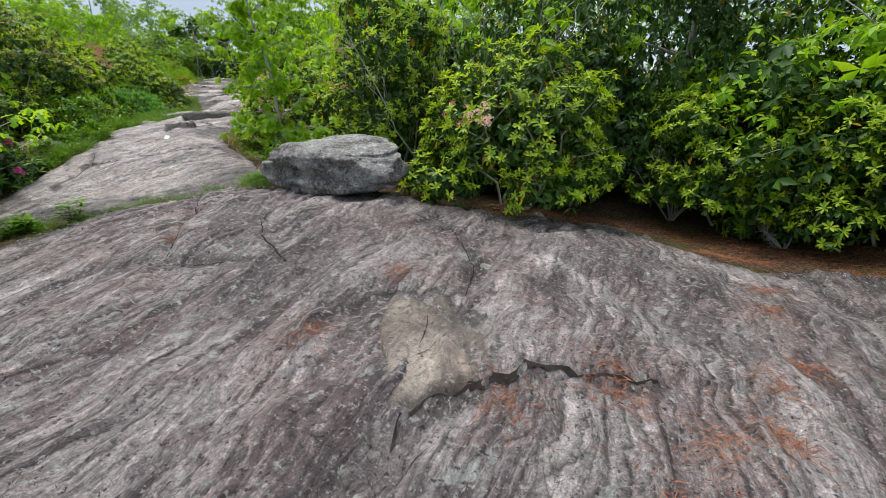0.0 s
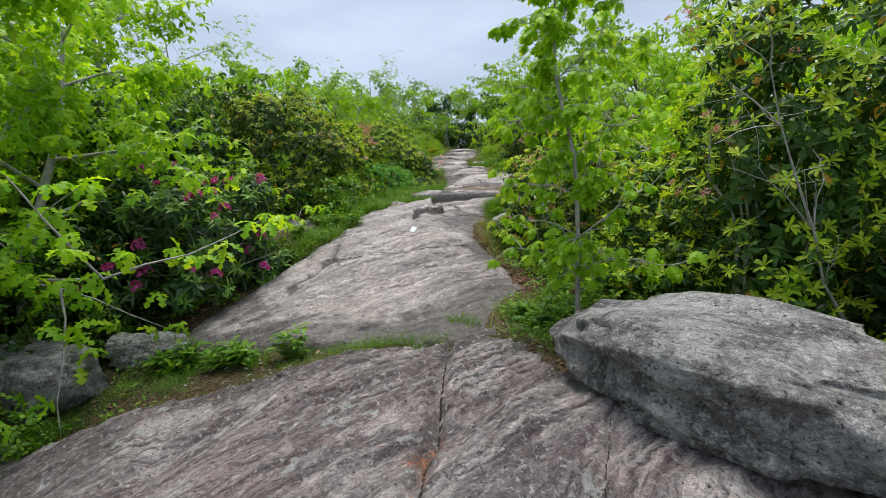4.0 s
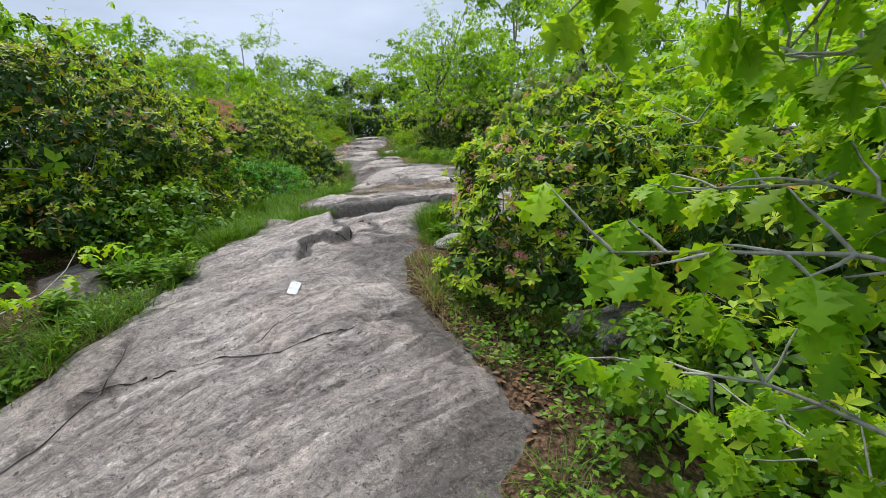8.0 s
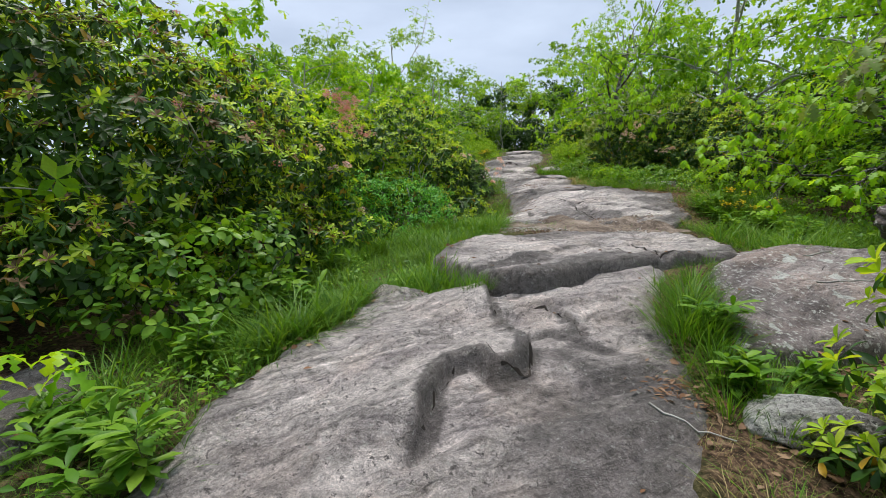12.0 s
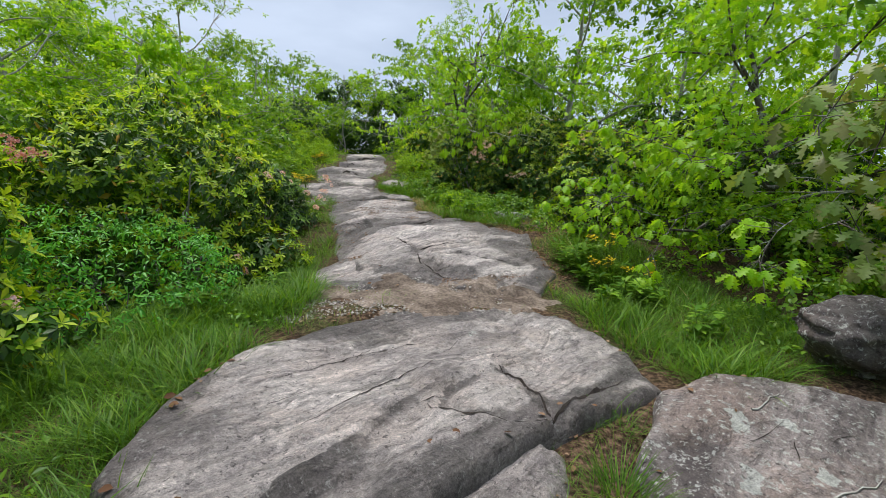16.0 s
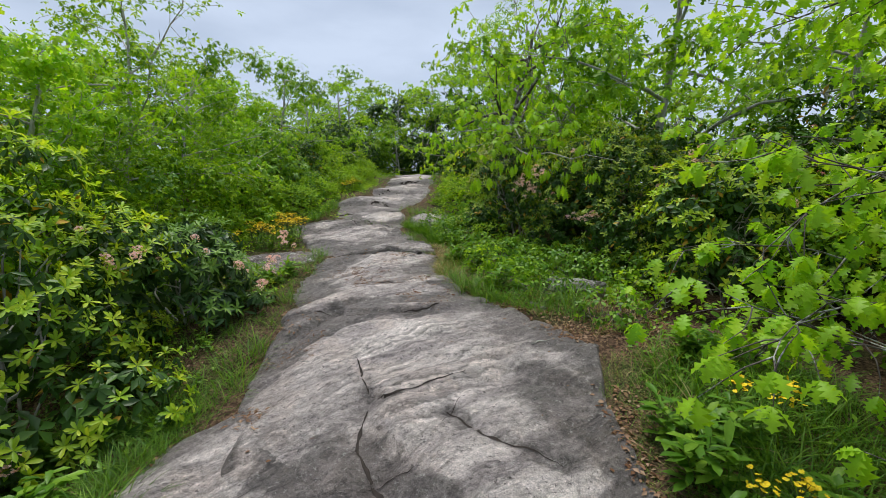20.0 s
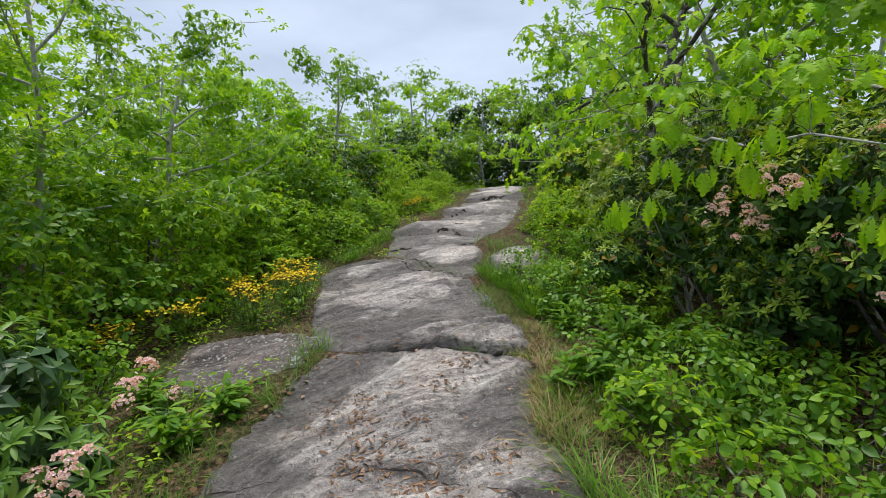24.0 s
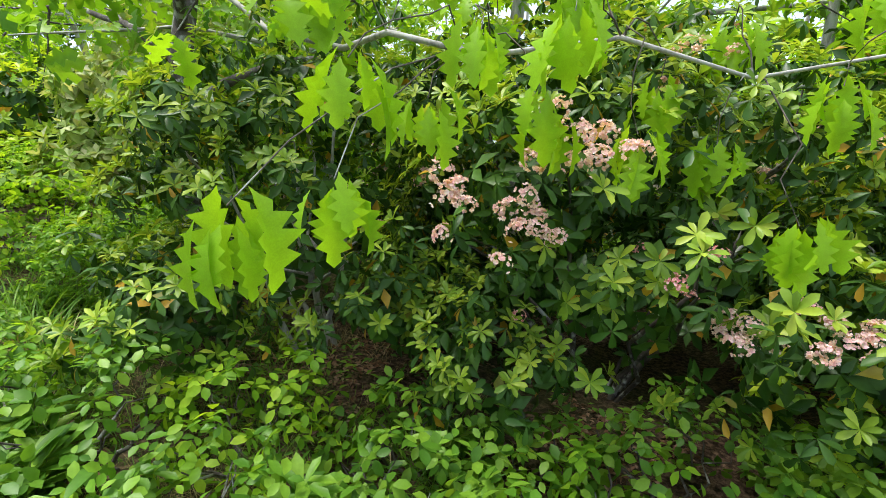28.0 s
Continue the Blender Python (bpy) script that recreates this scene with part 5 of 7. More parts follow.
def limbs_of(rng, height, radius, lean=(0, 0), first=0.3, count=9, spread_out=0.55, levels=2, twig=0.5):
    """Trunk, limbs and twigs of a tree at the origin, and the twig ends with their ways."""
    trunk = branch_line(rng, (0, 0, -0.15), (lean[0], lean[1], 1), height * 0.85, 0, 0.09, 10)
    wood = [tube(trunk, np.linspace(radius, radius * 0.25, 10), 8)]
    limbs, ends = [], []
    for i in range(count):
        f = first + (1 - first) * (i + rng.uniform(0, 0.8)) / count
        k = min(f, 0.98) * 9
        j = int(k)
        p = trunk[j] + (trunk[min(j + 1, 9)] - trunk[j]) * (k - j)
        a = i * 2.4 + rng.uniform(-0.5, 0.5)
        way = (math.cos(a), math.sin(a), rng.uniform(0.15, 0.85))
        length = height * spread_out * (1.15 - 0.6 * f) * rng.uniform(0.75, 1.15)
        line = branch_line(rng, p, way, length, 0.25, 0.16)
        r0 = radius * 0.45 * (1.1 - 0.6 * f)
        mine = [tube(line, np.linspace(r0, r0 * 0.2, 7), 6)]
        for q in range(levels * 3):
            m = int(rng.integers(2, 7))
            w = (line[m] - line[m - 1])
            w = unit(w) + rng.normal(0, 0.55, 3)
            sub = branch_line(rng, line[m], w, length * twig * rng.uniform(0.5, 1.0), 0.2, 0.18, 5)
            mine.append(tube(sub, np.linspace(r0 * 0.3, 0.003, 5), 4))
            for e in range(1, 5):
                ends.append((sub[e], unit(sub[e] - sub[e - 1])))
        limbs.append(join(mine))
        ends += [(line[e], unit(line[e] - line[e - 1])) for e in (4, 5, 6)]
    return wood, limbs, np.array([e[0] for e in ends]), np.array([e[1] for e in ends])


def tree_meshes(seed, height, radius, leaf, per_end, material, lean=(0, 0), first=0.3, count=9, spread_out=0.55, shape=None, fluff=0.15, levels=2, droop=0.22, bark=None):
    rng = np.random.default_rng(seed)
    wood, limbs, ends, ways = limbs_of(rng, height, radius, lean, first, count, spread_out, levels)
    many = max(1, round(per_end / 5))
    n = len(ends) * many
    at = np.repeat(ends, many, 0) + rng.normal(0, fluff, (n, 3)) * np.array((1, 1, 0.45))
    axis = unit(np.repeat(ways, many, 0) * 0.5 + rng.normal(0, 0.35, (n, 3)) + np.array((0, 0, 0.8)))
    crown = whorls(rng, at, axis, 5, (-65 * droop / 0.3, 12), (leaf * 0.65, leaf * 1.2), shape or LEAF_OAK_FAR)
    b = bark or BARK
    return (("trunk", quick_mesh("trunk", *join(wood), b)), ("crown", quick_mesh("crown", *crown, material)), *(("limb", quick_mesh("limb", *l, b)) for l in limbs))


def tree(name, label, s, u, meshes, turn=0.0, scale=1.0, sink=0.0, group=""):
    x, y = spot(s, u)
    top = thing(name, label, "tree", (x, y, float(ground_su(np.array(s), np.array(u))) - sink), group)
    top.rotation_euler = (0, 0, radians(turn))
    top.scale = (scale, scale, scale)
    for n, me in meshes:
        part(n, me, top)
    return top


def oak_spray(top, rng, start, way, length, leaves, size, leaf_mesh, twig_material=BARK, droop=0.3, solo=True):
    """A leafy branch with single lobed leaves hanging in tufts from its twigs."""
    line = branch_line(rng, start, way, length, droop, 0.13, 8)
    limb = part("limb", quick_mesh("limb", *tube(line, np.linspace(0.007, 0.0025, 8), 6), twig_material), top)
    tufts = []
    for i in range(1, 8):
        for k in range(2 if i < 7 else 1):
            w = unit(line[i] - line[i - 1]) * 0.6 + rng.normal(0, 0.55, 3)
            sub = branch_line(rng, line[i], w, length * rng.uniform(0.12, 0.32), 0.2, 0.15, 4)
            part("twig", quick_mesh("twig", *tube(sub, np.linspace(0.005, 0.002, 4), 5), twig_material), limb)
            tufts.append((sub[-1], unit(sub[-1] - sub[-2])))
    tufts.append((line[-1], unit(line[-1] - line[-2])))
    per = max(2, leaves // len(tufts))
    rest = []
    for p, d in tufts:
        a0 = rng.uniform(0, 6.28)
        for k in range(per):
            a = a0 + k * 6.283 / per + rng.uniform(-0.3, 0.3)
            w = Vector((math.cos(a) * 0.75 + d[0] * 0.5, math.sin(a) * 0.75 + d[1] * 0.5, rng.uniform(-1.3, -0.15)))
            w.normalize()
            n = Vector((rng.normal(0, 0.25), rng.normal(0, 0.25), 1.0))
            n = (n - n.dot(w) * w).normalized()
            x = w.cross(n)
            k2 = size * rng.uniform(0.7, 1.15)
            if not solo:
                rest.append((p, w[:], n[:], k2))
                continue
            ob = part("leaf", leaf_mesh, limb)
            ob.matrix_basis = Matrix(((x[0], w[0], n[0], p[0]), (x[1], w[1], n[1], p[1]), (x[2], w[2], n[2], p[2]), (0, 0, 0, 1))) @ Matrix.Diagonal((k2 * rng.uniform(0.9, 1.15), k2, k2 * rng.uniform(0.6, 1.6), 1))
    if rest:
        at, way, up, k = (np.array([r[i] for r in rest]) for i in range(4))
        part("foliage", quick_mesh("foliage", *spread(LEAF_OAK, at, way, up, k), leaf_mesh.materials[0]), limb)
    return limb


def leaf_object_mesh(name, material):
    v, t = LEAF_OAK
    return quick_mesh(name, v, t, material)


LEAF_BRIGHT = leaf_object_mesh("leaf", OAK)
LEAF_YOUNG = quick_mesh("leaf", *LEAF_OAK_YOUNG, OAK)
LEAF_BRONZE = leaf_object_mesh("leaf", OAK_BRONZE)


def to_local(top, s, u, z):
    x, y = spot(s, u)
    return np.array((x, y, z)) - np.array(top.location)


def way_su(ds, du, dz):
    x, y = spot(ds, du)
    return np.array((x, y, dz))


def build_saplings():
    # slender oak sapling by the boulder, its trunk grey and leaning
    rng = np.random.default_rng(71)
    x, y = spot(7.35, 0.78)
    top = thing("oak_sapling", "slender grey-barked oak sapling with bright lobed leaves", "tree", (x, y, float(surface_z(np.array(7.35), np.array(0.78)))))
    line = branch_line(rng, (0, 0, -0.1), way_su(-0.05, -0.08, 1), 3.9, 0, 0.15, 12)
    part("trunk", quick_mesh("trunk", *tube(line, np.linspace(0.025, 0.007, 12), 8), BARK), top)
    for i in range(30):
        a = i * 2.4 + rng.uniform(-0.4, 0.4)
        k = 2 + int(i * 8 / 30)
        reach = (0.92 if k < 6 else 0.72) * rng.uniform(0.75, 1.1) * (0.5 if math.cos(a) < -0.2 and math.sin(a) < 0.5 else 0.8 if math.sin(a) < 0 else 1.0)
        oak_spray(top, rng, line[min(k, 9)], way_su(math.cos(a), math.sin(a), rng.uniform(0.25, 0.75) + 0.05 * k), reach, 120, 0.10, LEAF_BRIGHT, droop=0.75, solo=i in (1, 4, 9, 12))
    # oak whose long branches hang over the weeds by the dark boulder
    top2 = thing("oak_tree", "low spreading oak with drooping lobed leaves over weeds", "tree", (*spot(17.9, 5.5), float(soil_z(np.array(17.9), np.array(5.5)))))
    wood, limbs, ends, ways = limbs_of(rng, 4.6, 0.085, (0.0, 0.0), 0.22, 12, 0.62, 2)
    part("trunk", quick_mesh("trunk", *join(wood), BARK_DARK), top2)
    for a, c, r in (((17.8, 5.4, 2.45), (17.0, 3.1, 2.45), 0.035), ((17.8, 5.4, 2.9), (16.3, 3.6, 3.0), 0.03), ((17.9, 5.4, 3.3), (17.9, 3.4, 3.7), 0.03)):
        p, q = to_local(top2, *a), to_local(top2, *c)
        line = p + np.linspace(0, 1, 9)[:, None] * (q - p) + np.concatenate((np.zeros((1, 3)), rng.normal(0, 0.05, (8, 3))))
        part("limb", quick_mesh("limb", *tube(line, np.interp(np.arange(9), (0, 2, 8), (0.004, r, r * 0.3)), 7), BARK_DARK), top2, "grey lichened limb")
    for l in limbs:
        part("limb", quick_mesh("limb", *l, BARK_DARK), top2)
    n = len(ends) * 15
    at = np.repeat(ends, 15, 0) + rng.normal(0, 0.20, (n, 3))
    way = unit(np.repeat(ways, 15, 0) * 0.5 + rng.normal(0, 0.5, (n, 3)) + np.array((0, 0, -0.5)))
    crown = spread(LEAF_OAK, at, way, unit(np.array((0, 0, 1.0)) + rng.normal(0, 0.4, (n, 3))), 0.13 * rng.uniform(0.7, 1.2, n))
    part("crown", quick_mesh("crown", *crown, OAK), top2)
    for s, u, z, ds, du, dz, size, mesh, k in ((17.8, 3.4, 2.75, 0.0, -1.0, 0.10, 0.13, LEAF_BRIGHT, 66), (17.1, 3.7, 2.60, -0.2, -1.0, 0.0, 0.13, LEAF_BRIGHT, 66), (17.2, 3.8, 3.25, 0.0, -1.0, 0.05, 0.13, LEAF_BRIGHT, 60), (16.6, 4.0, 3.3, -0.2, -0.9, 0.05, 0.13, LEAF_BRIGHT, 56), (18.6, 3.9, 2.9, 0.3, -1.0, 0.1, 0.13, LEAF_BRIGHT, 56), (19.0, 4.4, 3.8, 0.1, -0.9, 0.2, 0.13, LEAF_BRIGHT, 56), (17.5, 3.5, 2.5, 0.1, -1.0, 0.05, 0.13, LEAF_BRIGHT, 56), (17.9, 3.9, 3.6, 0.1, -1.0, 0.1, 0.13, LEAF_BRIGHT, 56),
                                               (15.4, 3.3, 3.1, -0.9, -0.8, -0.1, 0.16, LEAF_BRONZE, 60), (15.4, 3.5, 2.7, -0.8, -0.7, -0.15, 0.16, LEAF_BRONZE, 58), (15.3, 3.1, 3.5, -0.9, -0.7, 0.05, 0.16, LEAF_BRONZE, 58), (15.7, 3.9, 3.9, -0.6, -0.4, 0.0, 0.16, LEAF_BRONZE, 58), (15.2, 3.9, 3.4, -0.8, -0.2, 0.0, 0.15, LEAF_BRONZE, 58), (16.0, 3.8, 2.6, -0.5, -0.9, -0.05, 0.14, LEAF_BRIGHT, 58)):
        oak_spray(top2, rng, to_local(top2, s, u, z), way_su(ds, du, dz), 1.35, int(k * 1.25), size, mesh, BARK_DARK, droop=0.15, solo=k > 59)
    # gnarled oak over the laurels at the end
    top3 = thing("oak_tree", "gnarled oak reaching over laurel with drooping new leaves", "tree", (*spot(24.9, 2.3), float(soil_z(np.array(24.9), np.array(2.3)))))
    wood, limbs, ends, ways = limbs_of(rng, 5.4, 0.11, (-0.15, -0.1), 0.32, 12, 0.58, 2)
    part("trunk", quick_mesh("trunk", *join(wood), BARK_DARK), top3)
    for l in limbs:
        part("limb", quick_mesh("limb", *l, BARK_DARK), top3)
    n = len(ends) * 3
    at = np.repeat(ends, 3, 0) + rng.normal(0, 0.15, (n, 3))
    way = unit(np.repeat(ways, 3, 0) * 0.4 + rng.normal(0, 0.4, (n, 3)) + np.array((0, 0, -0.9)))
    crown = spread(LEAF_OAK, at, way, unit(np.array((0, 0, 1.0)) + rng.normal(0, 0.4, (n, 3))), 0.13 * rng.uniform(0.7, 1.2, n))
    part("crown", quick_mesh("crown", *crown, OAK), top3)
    for s, u, z, ds, du, dz, size, k in ((23.6, 2.7, 4.4, -0.7, -0.6, -0.05, 0.14, 60), (23.2, 3.0, 4.5, -1.0, -0.7, -0.1, 0.145, 62), (24.0, 2.6, 4.5, -0.9, -0.6, 0.0, 0.15, 56), (22.4, 4.6, 4.6, -1.0, -0.7, -0.1, 0.15, 56), (24.2, 2.0, 4.7, -0.7, -0.5, 0.0, 0.15, 52), (24.0, 3.2, 5.0, -1.0, -0.4, -0.1, 0.15, 52)):
        oak_spray(top3, rng, to_local(top3, s, u, z), way_su(ds, du, dz), 1.4, int(k * 1.1), size, LEAF_BRIGHT, BARK_DARK, droop=0.15, solo=k > 59)
    # tufts of young leaves that hang from the oak's lowest twigs
    low = (((22.41, 1.44, 3.56), 5, 0.150), ((22.42, 1.75, 3.87), 5, 0.15), ((22.37, 1.66, 3.60), 3, 0.13), ((22.42, 2.01, 3.80), 4, 0.13), ((22.34, 2.14, 3.98), 5, 0.14), ((22.18, 2.23, 3.80), 4, 0.16), ((22.14, 2.29, 4.02), 4, 0.15),
           ((22.00, 2.42, 3.70), 4, 0.13), ((22.01, 2.60, 3.87), 4, 0.13), ((21.86, 2.69, 3.67), 4, 0.14), ((21.62, 2.56, 3.46), 4, 0.14), ((21.59, 2.76, 3.82), 5, 0.14), ((21.9, 2.9, 4.05), 5, 0.14), ((21.5, 3.0, 4.1), 5, 0.14), ((22.3, 2.6, 4.2), 5, 0.14), ((21.35, 2.9, 3.65), 4, 0.13), ((22.75, 1.9, 4.15), 4, 0.14), ((22.6, 2.3, 4.3), 4, 0.14))
    bough = np.array([to_local(top3, *p) for p in ((24.7, 2.4, 4.7), (24.2, 2.5, 4.35), (23.7, 2.25, 4.22), (23.2, 2.3, 4.08), (22.8, 2.2, 4.06), (22.45, 2.3, 3.95), (22.1, 2.5, 3.98), (21.8, 2.75, 3.86), (21.5, 2.85, 3.90), (21.1, 3.1, 3.80))])
    limb = part("limb", quick_mesh("limb", *tube(bough, np.linspace(0.018, 0.003, 10), 7), BARK), top3, "pale grey lower limb")
    for (s, u, z), count, size in low:
        p = to_local(top3, s, u, z)
        root = bough[np.argmin(np.linalg.norm(bough - p - np.array((0, 0, 0.1)), axis=1))]
        t = np.linspace(0, 1, 7)[:, None]
        arc = root + t * (p - root) + np.sin(t * 3.1416) * np.array((0, 0, 0.10)) + np.concatenate((np.zeros((1, 3)), rng.normal(0, 0.014, (5, 3)), np.zeros((1, 3))))
        part("twig", quick_mesh("twig", *tube(arc, np.linspace(0.003, 0.0016, 7), 5), BARK_DARK), limb)
        for k in range(count + 5):
            a = 6.283 * k / (count + 5) + rng.uniform(-0.5, 0.5)
            out = rng.uniform(0.15, 0.75)
            w = Vector((out * math.cos(a), out * math.sin(a), -1.0)).normalized()
            n = Vector((math.cos(a) + rng.normal(0, 0.25), math.sin(a) + rng.normal(0, 0.25), 0.5 + rng.uniform(-0.2, 0.3)))
            n = (n - n.dot(w) * w).normalized()
            side = w.cross(n)
            q = 1.15 * size * rng.uniform(0.65, 1.15)
            # short stalks hold the blades apart round the twig's end
            c = p + np.array((math.cos(a), math.sin(a), 0)) * rng.uniform(0.015, 0.06) + np.array((0, 0, rng.uniform(-0.045, 0.04)))
            ob = part("leaf", LEAF_YOUNG, limb)
            ob.matrix_basis = Matrix(((side[0], w[0], n[0], c[0]), (side[1], w[1], n[1], c[1]), (side[2], w[2], n[2], c[2]), (0, 0, 0, 1))) @ Matrix.Diagonal((q * rng.uniform(0.7, 1.0), q, q * rng.uniform(0.6, 2.0), 1))
    # young oak at the edge on the other side
    top4 = thing("oak_sapling", "young oak with bright lobed leaves above a boulder", "tree", (*spot(6.1, -5.0), float(soil_z(np.array(6.1), np.array(-5.0)))))
    line = branch_line(rng, (0, 0, -0.1), (0, 0, 1), 3.0, 0, 0.08, 8)
    part("trunk", quick_mesh("trunk", *tube(line, np.linspace(0.03, 0.008, 8), 7), BARK), top4)
    for i in range(20):
        a = i * 2.3
        oak_spray(top4, rng, line[min(2 + i // 4, 7)], (math.cos(a), math.sin(a), 0.45), 0.75, 90, 0.11, LEAF_BRIGHT, droop=0.45, solo=i in (0, 3))


build_saplings()
OAK_A = tree_meshes(81, 4.4, 0.07, 0.12, 15, OAK, count=11, first=0.18, shape=LEAF_OAK_FAR)
OAK_B = tree_meshes(82, 4.8, 0.075, 0.12, 15, OAK_DARK, count=11, first=0.18, shape=LEAF_OAK_FAR)
WOOD_A = tree_meshes(83, 5.4, 0.06, 0.095, 15, WOODS, shape=LEAF_FAR, count=10, first=0.15, droop=0.08)
THIN = tree_meshes(85, 6.2, 0.05, 0.09, 10, WOODS, shape=LEAF_TINY, count=11, spread_out=0.4, droop=0.08, bark=BARK_DARK)
FAR_A = tree_meshes(87, 4.8, 0.08, 0.14, 15, WOODS, shape=LEAF_TINY, count=7, first=0.12, levels=2)
FAR_B = tree_meshes(88, 5.2, 0.08, 0.14, 15, OAK, shape=LEAF_TINY, count=7, first=0.12, levels=2)
FAR_C = tree_meshes(89, 5.0, 0.08, 0.14, 15, OAK_DARK, shape=LEAF_TINY, count=7, first=0.10, levels=2)
DARK = tree_meshes(86, 5.0, 0.09, 0.18, 14, CONIFER, shape=LEAF_TINY, count=9, first=0.06, spread_out=0.45)
for s, u, kind, turn, size, label in (
        (7.6, -6.9, OAK_A, 10, 1.3, "small bright green oak behind the rhododendron"), (8.1, -5.3, OAK_A, 70, 1.15, "bright green oak leaning over rhododendron"), (22.9, -4.5, WOOD_A, 150, 0.92, "slender tree with open branches beside yellow flowers"), (24.8, -4.3, OAK_B, 210, 0.88, "young oak rising from the thicket"),
        (21.4, -5.0, OAK_A, 330, 0.95, "green oak behind flowering laurel"), (4.4, -7.2, FAR_C, 80, 1.2, "small green oak beside the slab"),
        (10.4, -7.8, FAR_B, 140, 1.2, "bright oak behind shrubs"), (15.0, -7.0, WOOD_A, 30, 0.93, "slender leafy tree behind shrubs"),
        (19.0, -5.4, WOOD_A, 200, 0.87, "slender leafy tree behind laurel"), (22.2, -5.4, WOOD_A, 260, 0.75, "small green oak behind a thicket"),
        (23.6, -6.3, OAK_A, 300, 0.99, "slender leafy tree over yellow flowers"), (24.6, -6.2, THIN, 20, 0.69, "thin tree with sparse leaves"), (27.3, -5.8, THIN, 100, 0.66, "thin tree with sparse leaves"),
        (24.3, 5.2, OAK_B, 40, 1.5, "crooked oak with spreading limbs over laurel"), (26.8, 4.6, OAK_A, 130, 1.4, "crooked oak with spreading limbs"),
        (20.2, 7.2, FAR_B, 240, 1.1, "broad green oak behind the weeds"), (14.6, 7.0, FAR_C, 330, 1.1, "broad green oak behind shrubs"),
        (9.9, 4.2, OAK_A, 55, 1.15, "green oak behind laurel shrubs"), (6.0, 7.4, DARK, 15, 1.1, "dark green tree behind rhododendron"),
        (13.2, 5.8, FAR_B, 175, 0.9, "young oak behind laurel shrubs"), (3.2, 8.4, DARK, 200, 1.1, "dark green tree behind dense laurel"), (17.0, 6.4, OAK_A, 290, 0.95, "bright green oak behind weeds"), (7.8, 5.4, FAR_B, 100, 1.0, "bright green oak behind dead twigs"), (22.2, 7.0, FAR_C, 160, 1.1, "dark oak behind flowering laurel"), (13.0, -7.6, FAR_B, 60, 1.15, "bright oak behind russet laurel"), (17.0, -6.0, OAK_A, 120, 1.13, "green oak behind laurel shrubs"), (20.8, -5.8, OAK_B, 20, 0.9, "bright oak behind a thicket"), (29.0, 3.9, WOOD_A, 20, 1.15, "slender tree near the crest"), (28.0, -5.6, OAK_A, 45, 0.93, "bright green oak over the thicket"), (31.0, -4.4, OAK_B, 95, 0.96, "green oak near the crest"), (34.2, -4.0, WOOD_A, 15, 0.87, "slender leafy tree near the crest"), (33.0, 3.6, OAK_A, 200, 1.2, "bright green oak near the crest"), (36.0, 3.4, FAR_C, 70, 1.3, "broad green oak near the crest"), (26.0, -5.8, WOOD_A, 250, 0.81, "slender tree over the thicket")):
    tree("oak_tree" if kind in (OAK_A, OAK_B) else "tree", label, s, u, kind, turn, size)


def thicket_mesh(seed, r, h, material, leaf=0.15, density=190):
    rng = np.random.default_rng(seed)
    at, out = lump_points(rng, heap(rng, r, h, 8), density, (0.58, 1.18), -0.5)
    at, out = at[::6], out[::6]
    axis = unit(out * 0.5 + rng.normal(0, 0.35, out.shape) + np.array((0, 0, 0.9)))
    return quick_mesh("leaves", *whorls(rng, at, axis, 6, (-45, 20), (leaf * 0.7, leaf * 1.25), LEAF_TINY), material)


THICKETS = [(thicket_mesh(900 + i, 1.7, 2.4, m, 0.115), n) for i, (m, n) in enumerate(((WOODS, "leafy green"), (OAK_DARK, "shaded green"), (OAK, "bright green"), (LAUREL_OLD, "dark evergreen"), (CONIFER, "dark green")))]
THICKET_STEM = quick_mesh("stem", *tube(branch_line(np.random.default_rng(5), (0, 0, -0.2), (0.1, 0, 1), 1.6, 0, 0.1, 6), np.linspace(0.04, 0.015, 6), 6), BARK_DARK)


def thicket(s, u, kind, scale, turn, tall=1.0):
    x, y = spot(s, u)
    me, tone = THICKETS[kind]
    top = thing("thicket", tone + " thicket of shrubs beside the path", "shrub", (x, y, float(ground_su(np.array(s), np.array(u))) - 0.1), "thickets")
    top.rotation_euler, top.scale = (0, 0, radians(turn)), (scale, scale, scale * tall)
    part("leaves", me, top)
    part("stem", THICKET_STEM, top)


